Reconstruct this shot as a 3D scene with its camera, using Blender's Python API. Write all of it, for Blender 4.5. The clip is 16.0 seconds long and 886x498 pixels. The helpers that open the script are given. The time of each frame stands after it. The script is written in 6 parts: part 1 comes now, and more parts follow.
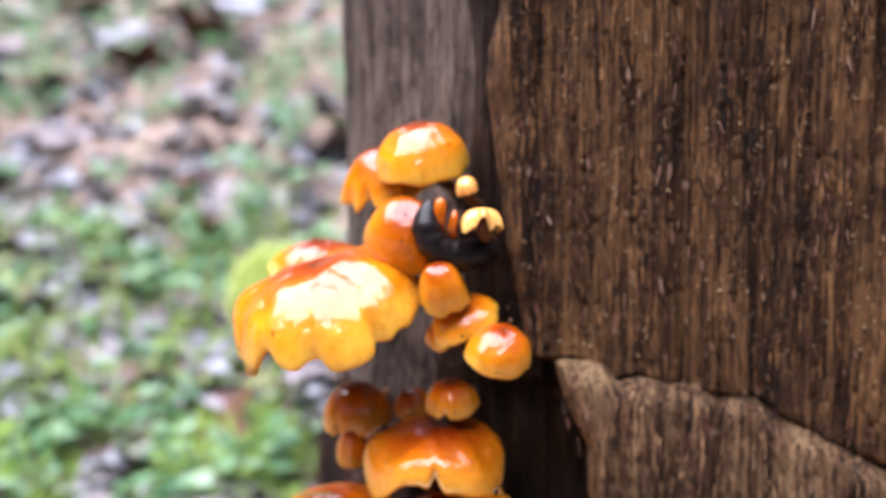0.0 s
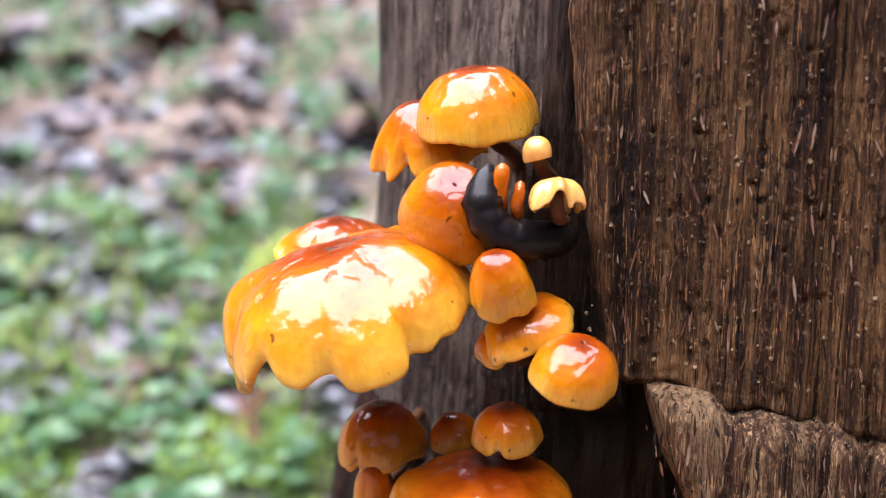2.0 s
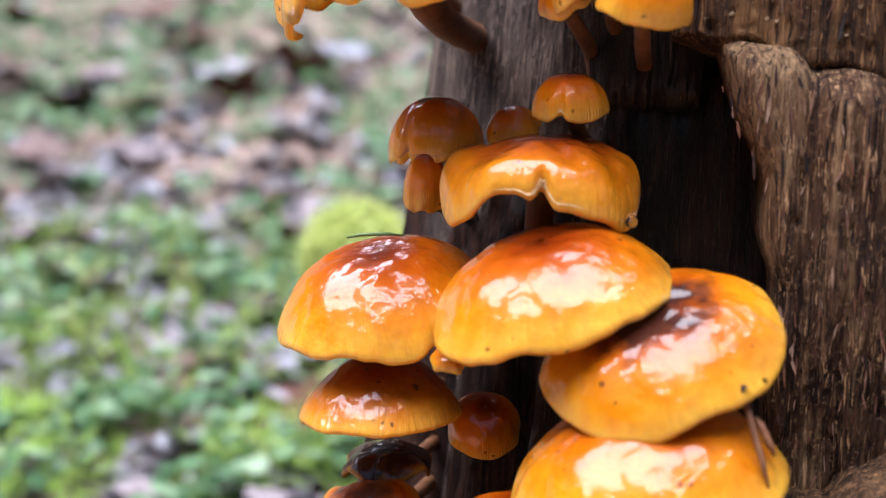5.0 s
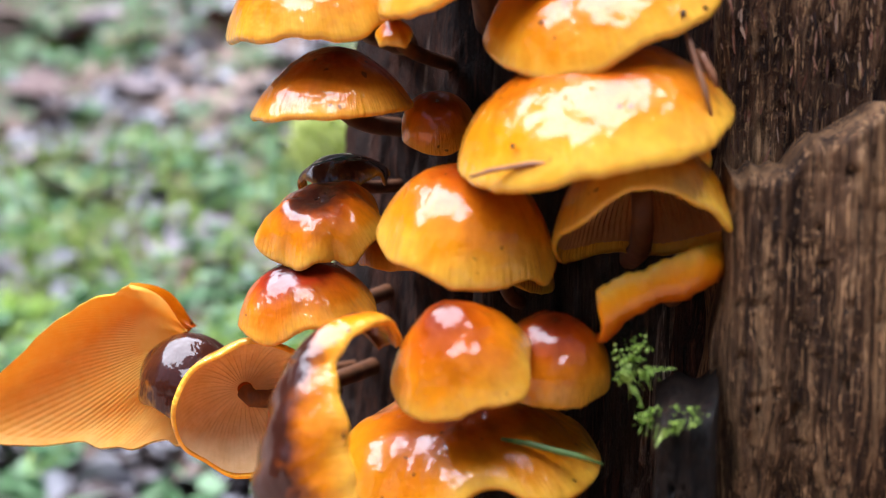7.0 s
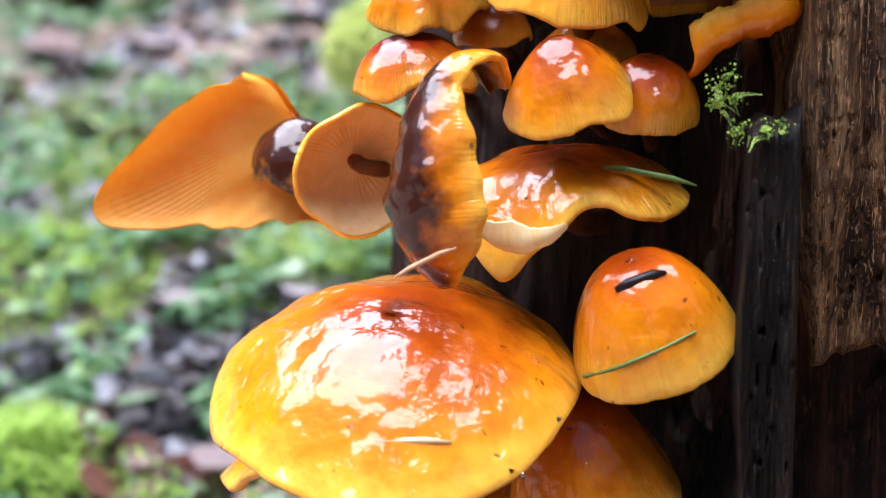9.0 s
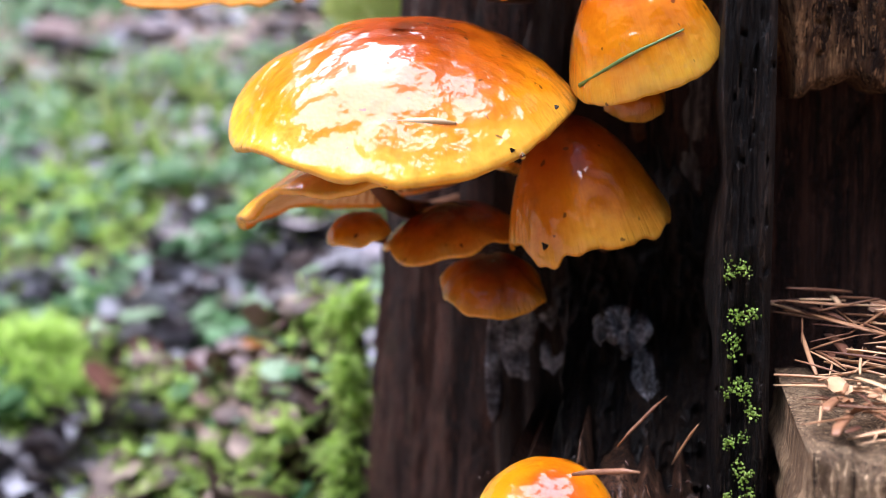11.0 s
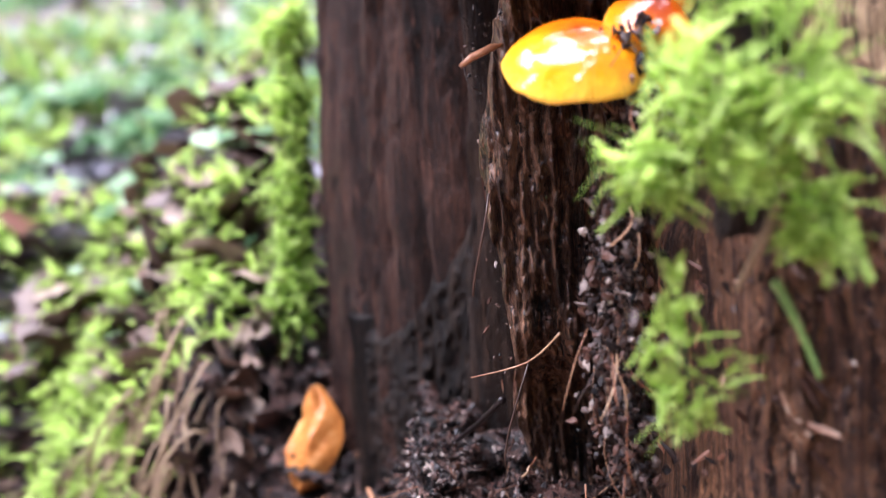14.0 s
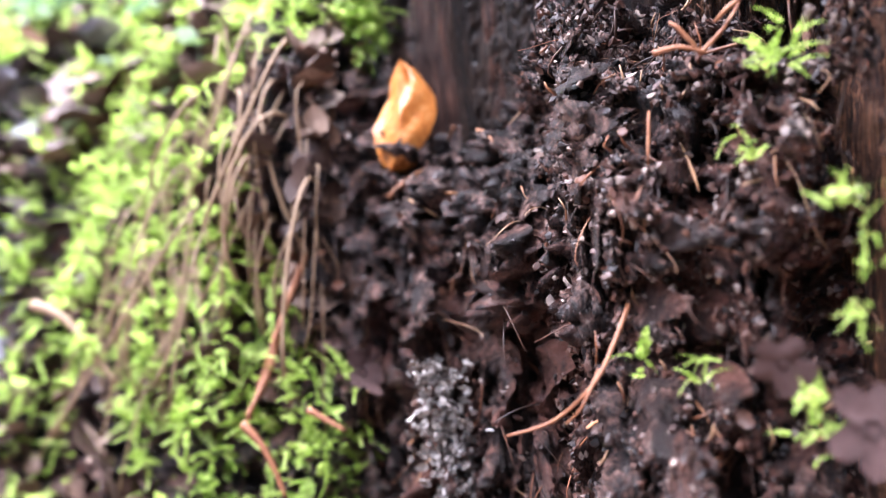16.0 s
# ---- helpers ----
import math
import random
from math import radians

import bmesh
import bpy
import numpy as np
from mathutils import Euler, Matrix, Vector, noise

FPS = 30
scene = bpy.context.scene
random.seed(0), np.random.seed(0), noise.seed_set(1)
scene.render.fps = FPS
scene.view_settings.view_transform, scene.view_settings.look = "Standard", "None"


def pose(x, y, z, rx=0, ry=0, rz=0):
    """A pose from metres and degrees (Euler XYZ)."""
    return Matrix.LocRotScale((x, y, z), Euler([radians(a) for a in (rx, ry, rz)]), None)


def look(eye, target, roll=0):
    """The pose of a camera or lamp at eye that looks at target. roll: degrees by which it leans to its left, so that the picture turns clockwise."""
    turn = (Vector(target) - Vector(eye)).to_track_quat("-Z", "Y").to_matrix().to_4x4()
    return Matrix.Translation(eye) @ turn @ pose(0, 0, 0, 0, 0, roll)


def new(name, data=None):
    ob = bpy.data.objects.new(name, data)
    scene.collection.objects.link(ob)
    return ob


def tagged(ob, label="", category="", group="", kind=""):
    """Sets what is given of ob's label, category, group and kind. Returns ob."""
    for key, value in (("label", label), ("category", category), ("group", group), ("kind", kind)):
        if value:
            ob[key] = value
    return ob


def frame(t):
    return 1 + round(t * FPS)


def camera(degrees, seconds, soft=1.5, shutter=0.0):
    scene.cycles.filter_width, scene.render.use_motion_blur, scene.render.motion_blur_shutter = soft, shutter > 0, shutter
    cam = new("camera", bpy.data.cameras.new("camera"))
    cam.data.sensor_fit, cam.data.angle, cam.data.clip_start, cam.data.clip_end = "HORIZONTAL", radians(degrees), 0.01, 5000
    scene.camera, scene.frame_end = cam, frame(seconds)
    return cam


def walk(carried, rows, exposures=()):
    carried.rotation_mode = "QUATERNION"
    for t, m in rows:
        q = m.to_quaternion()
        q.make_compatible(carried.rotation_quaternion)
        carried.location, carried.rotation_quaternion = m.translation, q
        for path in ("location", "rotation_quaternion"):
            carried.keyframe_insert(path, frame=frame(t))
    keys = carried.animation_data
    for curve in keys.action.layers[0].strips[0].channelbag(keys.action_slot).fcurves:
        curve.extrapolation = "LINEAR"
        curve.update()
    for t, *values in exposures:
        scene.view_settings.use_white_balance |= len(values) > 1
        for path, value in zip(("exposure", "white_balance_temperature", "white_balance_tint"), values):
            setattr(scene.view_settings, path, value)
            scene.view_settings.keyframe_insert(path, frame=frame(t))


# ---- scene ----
cam = camera(39.0, 16.0, 1.0)
PATH = [
    (0.0, (0.0257, -0.1646, 0.4549), (0.0053, 0.0305, 0.4156), -1.14),
    (0.5, (0.0150, -0.1514, 0.4686), (-0.0076, 0.0421, 0.4235), -1.12),
    (1.0, (0.0174, -0.1313, 0.4596), (-0.0093, 0.0615, 0.4136), -0.85),
    (1.5, (0.0124, -0.1040, 0.4505), (-0.0127, 0.0898, 0.4080), -0.95),
    (2.0, (0.0138, -0.1005, 0.4389), (-0.0110, 0.0940, 0.3997), 0.36),
    (2.5, (0.0068, -0.0937, 0.4204), (-0.0172, 0.1013, 0.3831), 0.92),
    (3.0, (0.0111, -0.0954, 0.4091), (-0.0177, 0.1004, 0.3800), 1.14),
    (3.2, (0.0039, -0.0926, 0.4069), (-0.0172, 0.1042, 0.3783), 1.16),
    (5.3, (0.0197, -0.0981, 0.3585), (-0.0171, 0.0974, 0.3378), 1.79),
    (5.5, (0.0231, -0.0982, 0.3555), (-0.0141, 0.0969, 0.3317), 1.57),
    (6.0, (0.0322, -0.0978, 0.3435), (-0.0059, 0.0970, 0.3194), 1.05),
    (6.5, (0.0311, -0.0970, 0.3320), (-0.0048, 0.0980, 0.3055), 0.56),
    (7.0, (0.0269, -0.0993, 0.3203), (-0.0104, 0.0954, 0.2937), 0.03),
    (7.5, (0.0204, -0.0999, 0.3061), (-0.0161, 0.0949, 0.2794), -0.25),
    (8.0, (0.0137, -0.1010, 0.2937), (-0.0236, 0.0936, 0.2664), -0.87),
    (8.2, (0.0115, -0.1044, 0.2923), (-0.0252, 0.0901, 0.2634), -0.97),
    (10.3, (0.0189, -0.1533, 0.2574), (-0.0182, 0.0413, 0.2298), -0.42),
    (10.5, (0.0189, -0.1521, 0.2509), (-0.0179, 0.0428, 0.2250), -0.27),
    (11.0, (0.0150, -0.1486, 0.2339), (-0.0205, 0.0469, 0.2106), -0.55),
    (11.5, (0.0174, -0.1490, 0.2134), (-0.0200, 0.0463, 0.1921), -0.99),
    (12.0, (0.0204, -0.1501, 0.1954), (-0.0168, 0.0455, 0.1758), -1.56),
    (12.5, (0.0112, -0.1423, 0.1688), (-0.0248, 0.0536, 0.1514), -2.51),
    (13.0, (0.0058, -0.1417, 0.1663), (-0.0206, 0.0556, 0.1464), -2.88),
    (13.5, (0.0017, -0.1374, 0.1542), (-0.0227, 0.0604, 0.1373), -4.16),
    (14.0, (-0.0020, -0.1363, 0.1318), (-0.0235, 0.0621, 0.1185), -4.79),
    (14.5, (-0.0110, -0.1304, 0.1084), (-0.0278, 0.0686, 0.0978), -5.25),
    (15.0, (-0.0239, -0.1261, 0.0854), (-0.0375, 0.0733, 0.0792), -6.05),
    (15.5, (-0.0343, -0.1220, 0.0670), (-0.0491, 0.0774, 0.0600), -6.49),
    (16.0, (-0.0429, -0.1219, 0.0459), (-0.0578, 0.0775, 0.0399), -6.16),
]
exposures = [(0.0, 1.42, 6500, 10), (3.0, 1.22, 6500, 10), (5.5, 1.2, 6500, 10), (7.5, 1.35, 6400, 8), (8.2, 1.35, 6400, 8), (10.5, 1.3, 6300, 12), (11.5, 1.5, 6300, 14), (12.5, 2.0, 6300, 14), (14.0, 2.15, 6400, 17), (15.0, 2.32, 6450, 18), (16.0, 2.58, 6450, 18)]
walk(cam, [(t, look(eye, target, roll)) for t, eye, target, roll in PATH], exposures)

cam.data.dof.use_dof = True
cam.data.dof.focus_distance = 0.207
cam.data.dof.aperture_fstop = 14.5

# ---- light: an overcast sky above a clearing, with a soft, weak sun ----
world = bpy.data.worlds.new("overcast_sky")
scene.world = world
world.use_nodes = True
wn = world.node_tree
sky = wn.nodes.new("ShaderNodeTexSky")
sky.sky_type = "NISHITA"
sky.sun_disc = False
sky.sun_elevation = radians(78)
sky.sun_rotation = radians(-104)
sky.dust_density = 1.0
sky.ozone_density = 1.0
wn.links.new(sky.outputs[0], wn.nodes["Background"].inputs[0])
wn.nodes["Background"].inputs[1].default_value = 0.055
sun = new("sun", bpy.data.lights.new("sun", "SUN"))
sun.data.energy = 7.0
sun.data.angle = radians(78)
sun.data.color = (0.86, 0.86, 1.0)
sun.matrix_world = look((-0.50, -0.12, 2.4), (0, 0, 0))


# ---- noise and mesh helpers ----
def vnoise(x, y, z, seed=0):
    """Smooth value noise from -1 to 1 on arrays."""
    x, y, z = np.broadcast_arrays(np.asarray(x, float), np.asarray(y, float), np.asarray(z, float))
    ix, iy, iz = np.floor(x).astype(np.int64), np.floor(y).astype(np.int64), np.floor(z).astype(np.int64)
    fx, fy, fz = x - ix, y - iy, z - iz
    fx, fy, fz = (f * f * (3 - 2 * f) for f in (fx, fy, fz))

    def h(a, b, c):
        n = (a * 374761393 + b * 668265263 + c * 2147483647 + seed * 974634777) & 0xFFFFFFFF
        n = ((n ^ (n >> 13)) * 1274126177) & 0xFFFFFFFF
        return ((n ^ (n >> 16)) & 0xFFFF) / 32767.5 - 1

    def mix(a, b, f):
        return a + (b - a) * f

    return mix(mix(mix(h(ix, iy, iz), h(ix + 1, iy, iz), fx), mix(h(ix, iy + 1, iz), h(ix + 1, iy + 1, iz), fx), fy),
               mix(mix(h(ix, iy, iz + 1), h(ix + 1, iy, iz + 1), fx), mix(h(ix, iy + 1, iz + 1), h(ix + 1, iy + 1, iz + 1), fx), fy), fz)


def fbm(x, y, z, seed=0, octaves=4):
    total, size = 0, 1.0
    for n in range(octaves):
        total = total + size * vnoise(x * 2 ** n, y * 2 ** n, z * 2 ** n, seed + n)
        size *= 0.5
    return total


def mesh(name, verts, faces, uv=None, smooth=True):
    me = bpy.data.meshes.new(name)
    me.from_pydata([tuple(map(float, v)) for v in verts], [], [tuple(map(int, f)) for f in faces])
    if smooth:
        me.polygons.foreach_set("use_smooth", [True] * len(me.polygons))
    if uv is not None:
        layer = me.uv_layers.new(name="UVMap")
        index = np.zeros(len(me.loops), int)
        me.loops.foreach_get("vertex_index", index)
        layer.data.foreach_set("uv", np.asarray(uv, float)[index].ravel())
    return me


def part(name, me, material, parent=None, label=""):
    ob = new(name, me)
    if material and not me.materials:
        me.materials.append(material)
    ob.parent = parent
    return tagged(ob, label)


def grid_faces(rows, cols, wrap=False, start=0):
    i, j = np.meshgrid(np.arange(rows - 1), np.arange(cols if wrap else cols - 1), indexing="ij")
    k = (j + 1) % cols
    return (start + np.stack([i * cols + j, i * cols + k, (i + 1) * cols + k, (i + 1) * cols + j], -1)).reshape(-1, 4)


def tube(points, radii, sides=8, wobble=0.0, seed=0):
    """A tapered round stalk through points, closed at its ends."""
    pts = [Vector(p) for p in points]
    verts, faces = [], []
    for n, p in enumerate(pts):
        ahead = (pts[min(n + 1, len(pts) - 1)] - pts[max(n - 1, 0)]).normalized()
        a = ahead.orthogonal().normalized()
        if n:
            a = (last - ahead * last.dot(ahead)).normalized()
        last = a
        b = ahead.cross(a)
        for k in range(sides):
            t = 2 * math.pi * k / sides
            r = radii[n] * (1 + wobble * math.sin(3.1 * n + 2.3 * k + seed))
            verts.append(p + (a * math.cos(t) + b * math.sin(t)) * r)
    faces = [tuple(f) for f in grid_faces(len(pts), sides, True)]
    faces.append(tuple(range(sides))[::-1])
    faces.append(tuple(range((len(pts) - 1) * sides, len(pts) * sides)))
    return verts, faces


def bezier(a, b, c, e, n):
    a, b, c, e = map(Vector, (a, b, c, e))
    return [a * (1 - t) ** 3 + b * 3 * t * (1 - t) ** 2 + c * 3 * t * t * (1 - t) + e * t ** 3 for t in (k / (n - 1) for k in range(n))]


def soft_step(x, a, b):
    k = np.clip((x - a) / (b - a), 0, 1)
    return k * k * (3 - 2 * k)


# ---- materials ----
def material(name):
    m = bpy.data.materials.new(name)
    m.use_nodes = True
    return m, m.node_tree.nodes, m.node_tree.links, m.node_tree.nodes["Principled BSDF"]


def ramp(nodes, links, source, stops):
    r = nodes.new("ShaderNodeValToRGB")
    while len(r.color_ramp.elements) < len(stops):
        r.color_ramp.elements.new(0.5)
    for e, (at, colour) in zip(r.color_ramp.elements, stops):
        e.position, e.color = at, (*colour, 1)
    links.new(source, r.inputs[0])
    return r.outputs[0]


def noise_node(nodes, links, vector, scale, detail=4.0, rough=0.55, stretch=None):
    n = nodes.new("ShaderNodeTexNoise")
    n.inputs["Scale"].default_value, n.inputs["Detail"].default_value, n.inputs["Roughness"].default_value = scale, detail, rough
    if stretch:
        mapping = nodes.new("ShaderNodeMapping")
        mapping.inputs["Scale"].default_value = stretch
        links.new(vector, mapping.inputs[0])
        vector = mapping.outputs[0]
    links.new(vector, n.inputs["Vector"])
    return n.outputs["Fac"]


def mixed(nodes, links, factor, a, b, mode="MIX"):
    m = nodes.new("ShaderNodeMix")
    m.data_type, m.blend_type = "RGBA", mode
    for value, socket in ((factor, m.inputs[0]), (a, m.inputs[6]), (b, m.inputs[7])):
        if isinstance(value, (int, float)):
            socket.default_value = value
        elif isinstance(value, tuple):
            socket.default_value = (*value, 1)
        else:
            links.new(value, socket)
    return m.outputs[2]


def maths(nodes, links, op, a, b=0.0, c=None):
    m = nodes.new("ShaderNodeMath")
    m.operation = op
    for value, socket in zip((a, b, c), m.inputs):
        if value is None:
            continue
        if isinstance(value, (int, float)):
            socket.default_value = value
        else:
            links.new(value, socket)
    return m.outputs[0]


def bump(nodes, links, height, strength, distance, normal=None):
    b = nodes.new("ShaderNodeBump")
    b.inputs["Strength"].default_value, b.inputs["Distance"].default_value = strength, distance
    links.new(height, b.inputs["Height"])
    if normal:
        links.new(normal, b.inputs["Normal"])
    return b.outputs[0]


def cap_material(name, tone, blotch=0.0):
    """Wet cap skin: yellow margin, orange flesh, browner towards the middle; tone makes it redder, blotch blackens the middle."""
    m, nodes, links, p = material(name)
    uv = nodes.new("ShaderNodeUVMap").outputs[0]
    xyz = nodes.new("ShaderNodeSeparateXYZ")
    links.new(uv, xyz.inputs[0])
    co = nodes.new("ShaderNodeTexCoord").outputs["Object"]
    cloud = noise_node(nodes, links, co, 160, 4)
    fine = noise_node(nodes, links, co, 900, 3)
    v = maths(nodes, links, "ADD", xyz.outputs[1], maths(nodes, links, "MULTIPLY_ADD", cloud, 0.36, -0.18))
    k = tone

    def tint(a, b):
        t = max(-0.7, min(1.5, k))
        return tuple(min(0.95, max(0.001, x + (y - x) * t)) for x, y in zip(a, b))

    colour = ramp(nodes, links, v, [
        (0.0, tint((0.16, 0.018, 0.002), (0.045, 0.005, 0.001))),
        (0.25, tint((0.44, 0.072, 0.002), (0.19, 0.020, 0.002))),
        (0.52, tint((0.73, 0.190, 0.003), (0.48, 0.082, 0.003))),
        (0.82, tint((0.84, 0.315, 0.006), (0.73, 0.225, 0.006))),
        (1.0, tint((0.90, 0.53, 0.060), (0.88, 0.44, 0.050)))])
    colour = mixed(nodes, links, maths(nodes, links, "MULTIPLY", fine, 0.35), colour, (0.96, 0.72, 0.30), "MULTIPLY")
    ray = nodes.new("ShaderNodeCombineXYZ")
    links.new(maths(nodes, links, "MULTIPLY", xyz.outputs[0], 34.0), ray.inputs[0])
    links.new(maths(nodes, links, "MULTIPLY", xyz.outputs[1], 1.6), ray.inputs[1])
    rays = ramp(nodes, links, noise_node(nodes, links, ray.outputs[0], 2.0, 4, 0.6), [(0.42, (0, 0, 0)), (0.66, (0.10, 0.10, 0.10))])
    colour = mixed(nodes, links, rays, colour, tint((0.50, 0.085, 0.002), (0.22, 0.022, 0.001)))
    smear = noise_node(nodes, links, co, 1.0, 5, 0.62, (85, 85, 55))
    smear = ramp(nodes, links, maths(nodes, links, "MULTIPLY_ADD", xyz.outputs[1], -0.20, smear), [(0.34, (0, 0, 0)), (0.56, (0.55, 0.55, 0.55))])
    colour = mixed(nodes, links, smear, colour, tint((0.40, 0.052, 0.002), (0.13, 0.012, 0.001)))
    if blotch:
        dark = maths(nodes, links, "SUBTRACT", 0.42 * blotch, maths(nodes, links, "ADD", xyz.outputs[1], maths(nodes, links, "MULTIPLY_ADD", cloud, 1.1, -0.5)))
        dark = maths(nodes, links, "MULTIPLY", dark, 3.0)
        dark.node.use_clamp = True
        colour = mixed(nodes, links, dark, colour, (0.045, 0.012, 0.007))
    speck = ramp(nodes, links, noise_node(nodes, links, co, 480, 1.0), [(0.0, (0, 0, 0)), (0.74, (0, 0, 0)), (0.77, (1, 1, 1))])
    colour = mixed(nodes, links, maths(nodes, links, "MULTIPLY", speck, 0.75), colour, (0.05, 0.015, 0.005))
    links.new(colour, p.inputs["Base Color"])
    p.inputs["Roughness"].default_value = 0.32
    p.inputs["Subsurface Weight"].default_value = 0.06
    p.inputs["Subsurface Radius"].default_value = (1.0, 0.35, 0.06)
    p.inputs["Subsurface Scale"].default_value = 0.003
    p.inputs["Coat Weight"].default_value = 1.0
    p.inputs["Coat Roughness"].default_value = 0.07
    p.inputs["Coat IOR"].default_value = 1.5
    p.inputs["Specular IOR Level"].default_value = 0.12
    glow = nodes.new("ShaderNodeBsdfTranslucent")
    links.new(colour, glow.inputs["Color"])
    blend = nodes.new("ShaderNodeMixShader")
    blend.inputs[0].default_value = 0.16
    links.new(p.outputs[0], blend.inputs[1])
    links.new(glow.outputs[0], blend.inputs[2])
    links.new(blend.outputs[0], nodes["Material Output"].inputs["Surface"])
    # radial streaks near the margin and a wrinkled film of water
    comb = nodes.new("ShaderNodeCombineXYZ")
    links.new(maths(nodes, links, "MULTIPLY", xyz.outputs[0], 60.0), comb.inputs[0])
    links.new(maths(nodes, links, "MULTIPLY", xyz.outputs[1], 2.0), comb.inputs[1])
    streak = noise_node(nodes, links, comb.outputs[0], 1.6, 2)
    edge = maths(nodes, links, "POWER", xyz.outputs[1], 6.0)
    film = noise_node(nodes, links, co, 190, 3, 0.5)
    patch = ramp(nodes, links, noise_node(nodes, links, co, 95, 2, 0.5), [(0.46, (0, 0, 0)), (0.56, (1, 1, 1))])
    wrinkle = maths(nodes, links, "MULTIPLY", noise_node(nodes, links, co, 330, 3, 0.55, (1, 1, 0.45)), patch)
    n1 = bump(nodes, links, maths(nodes, links, "MULTIPLY", streak, edge), 0.6, 0.0007)
    n2 = bump(nodes, links, film, 0.5, 0.0012, n1)
    links.new(n2, p.inputs["Normal"])
    links.new(bump(nodes, links, wrinkle, 0.5, 0.0014, n2), p.inputs["Coat Normal"])
    return m


def plain_material(name, stops, scale, rough=0.7, bump_mm=0.4, stretch=None, coat=0.0, detail=6.0, random_mix=0.0, sss=0.0, through_light=0.0, shine=0.35):
    m, nodes, links, p = material(name)
    co = nodes.new("ShaderNodeTexCoord").outputs["Object"]
    big = noise_node(nodes, links, co, scale, detail, 0.6, stretch)
    fine = noise_node(nodes, links, co, scale * 5, 3, 0.6, stretch)
    both = maths(nodes, links, "MULTIPLY_ADD", fine, 0.35, maths(nodes, links, "MULTIPLY", big, 0.65))
    if random_mix:
        rnd = nodes.new("ShaderNodeNewGeometry").outputs["Random Per Island"]
        obr = nodes.new("ShaderNodeObjectInfo").outputs["Random"]
        r = maths(nodes, links, "FRACT", maths(nodes, links, "ADD", rnd, obr))
        both = maths(nodes, links, "MULTIPLY_ADD", maths(nodes, links, "SUBTRACT", r, 0.5), random_mix, both)
    colour = ramp(nodes, links, both, stops)
    links.new(colour, p.inputs["Base Color"])
    if through_light:
        glow = nodes.new("ShaderNodeBsdfTranslucent")
        links.new(colour, glow.inputs["Color"])
        blend = nodes.new("ShaderNodeMixShader")
        blend.inputs[0].default_value = through_light
        links.new(p.outputs[0], blend.inputs[1])
        links.new(glow.outputs[0], blend.inputs[2])
        links.new(blend.outputs[0], nodes["Material Output"].inputs["Surface"])
    p.inputs["Roughness"].default_value = rough
    p.inputs["Specular IOR Level"].default_value = shine
    p.inputs["Coat Weight"].default_value = coat
    p.inputs["Coat Roughness"].default_value = 0.15
    if sss:
        p.inputs["Subsurface Weight"].default_value = sss
        p.inputs["Subsurface Scale"].default_value = 0.002
    links.new(bump(nodes, links, both, 0.8, bump_mm / 1000), p.inputs["Normal"])
    return m


def wood_material(name, dark, mid, light, wet=0.0, crumbly=0.5):
    """Weathered upright grain: long fibres, dark slits, pale splinters, crumbs and small pits."""
    m, nodes, links, p = material(name)
    co = nodes.new("ShaderNodeTexCoord").outputs["Object"]
    broad = noise_node(nodes, links, co, 1.0, 4, 0.6, (90, 90, 14))
    fibre = noise_node(nodes, links, co, 1.0, 6, 0.72, (520, 520, 22))
    slit = noise_node(nodes, links, co, 1.0, 4, 0.7, (1300, 1300, 34))
    splinter = noise_node(nodes, links, co, 1.0, 3, 0.7, (1700, 1700, 110))
    blot = noise_node(nodes, links, co, 38, 5, 0.65)
    grit = noise_node(nodes, links, co, 900, 4, 0.7)
    tone = maths(nodes, links, "MULTIPLY_ADD", fibre, 0.62, maths(nodes, links, "MULTIPLY", broad, 0.38))
    colour = ramp(nodes, links, tone, [(0.40, dark), (0.485, mid), (0.57, light)])
    colour = mixed(nodes, links, ramp(nodes, links, blot, [(0.48, (0, 0, 0)), (0.70, (0.7, 0.7, 0.7))]), colour, dark)
    lines = ramp(nodes, links, slit, [(0.38, (0.95, 0.95, 0.95)), (0.475, (0, 0, 0))])
    colour = mixed(nodes, links, lines, colour, tuple(c * 0.35 for c in dark))
    chip = ramp(nodes, links, splinter, [(0.575, (0, 0, 0)), (0.65, (0.8, 0.8, 0.8))])
    colour = mixed(nodes, links, chip, colour, tuple(min(1, c * 1.8) for c in light))
    colour = mixed(nodes, links, ramp(nodes, links, grit, [(0.58, (0, 0, 0)), (0.68, (crumbly,) * 3)]), colour, tuple(min(1, c * 1.4) for c in light))
    links.new(colour, p.inputs["Base Color"])
    p.inputs["Roughness"].default_value = 0.65 - 0.25 * wet
    p.inputs["Specular IOR Level"].default_value = 0.18
    p.inputs["Coat Weight"].default_value = 0.4 * wet
    p.inputs["Coat Roughness"].default_value = 0.25
    n1 = bump(nodes, links, tone, 1.0, 0.0035)
    n2 = bump(nodes, links, slit, 0.9, 0.0012, n1)
    links.new(bump(nodes, links, grit, 0.7, 0.0007, n2), p.inputs["Normal"])
    return m


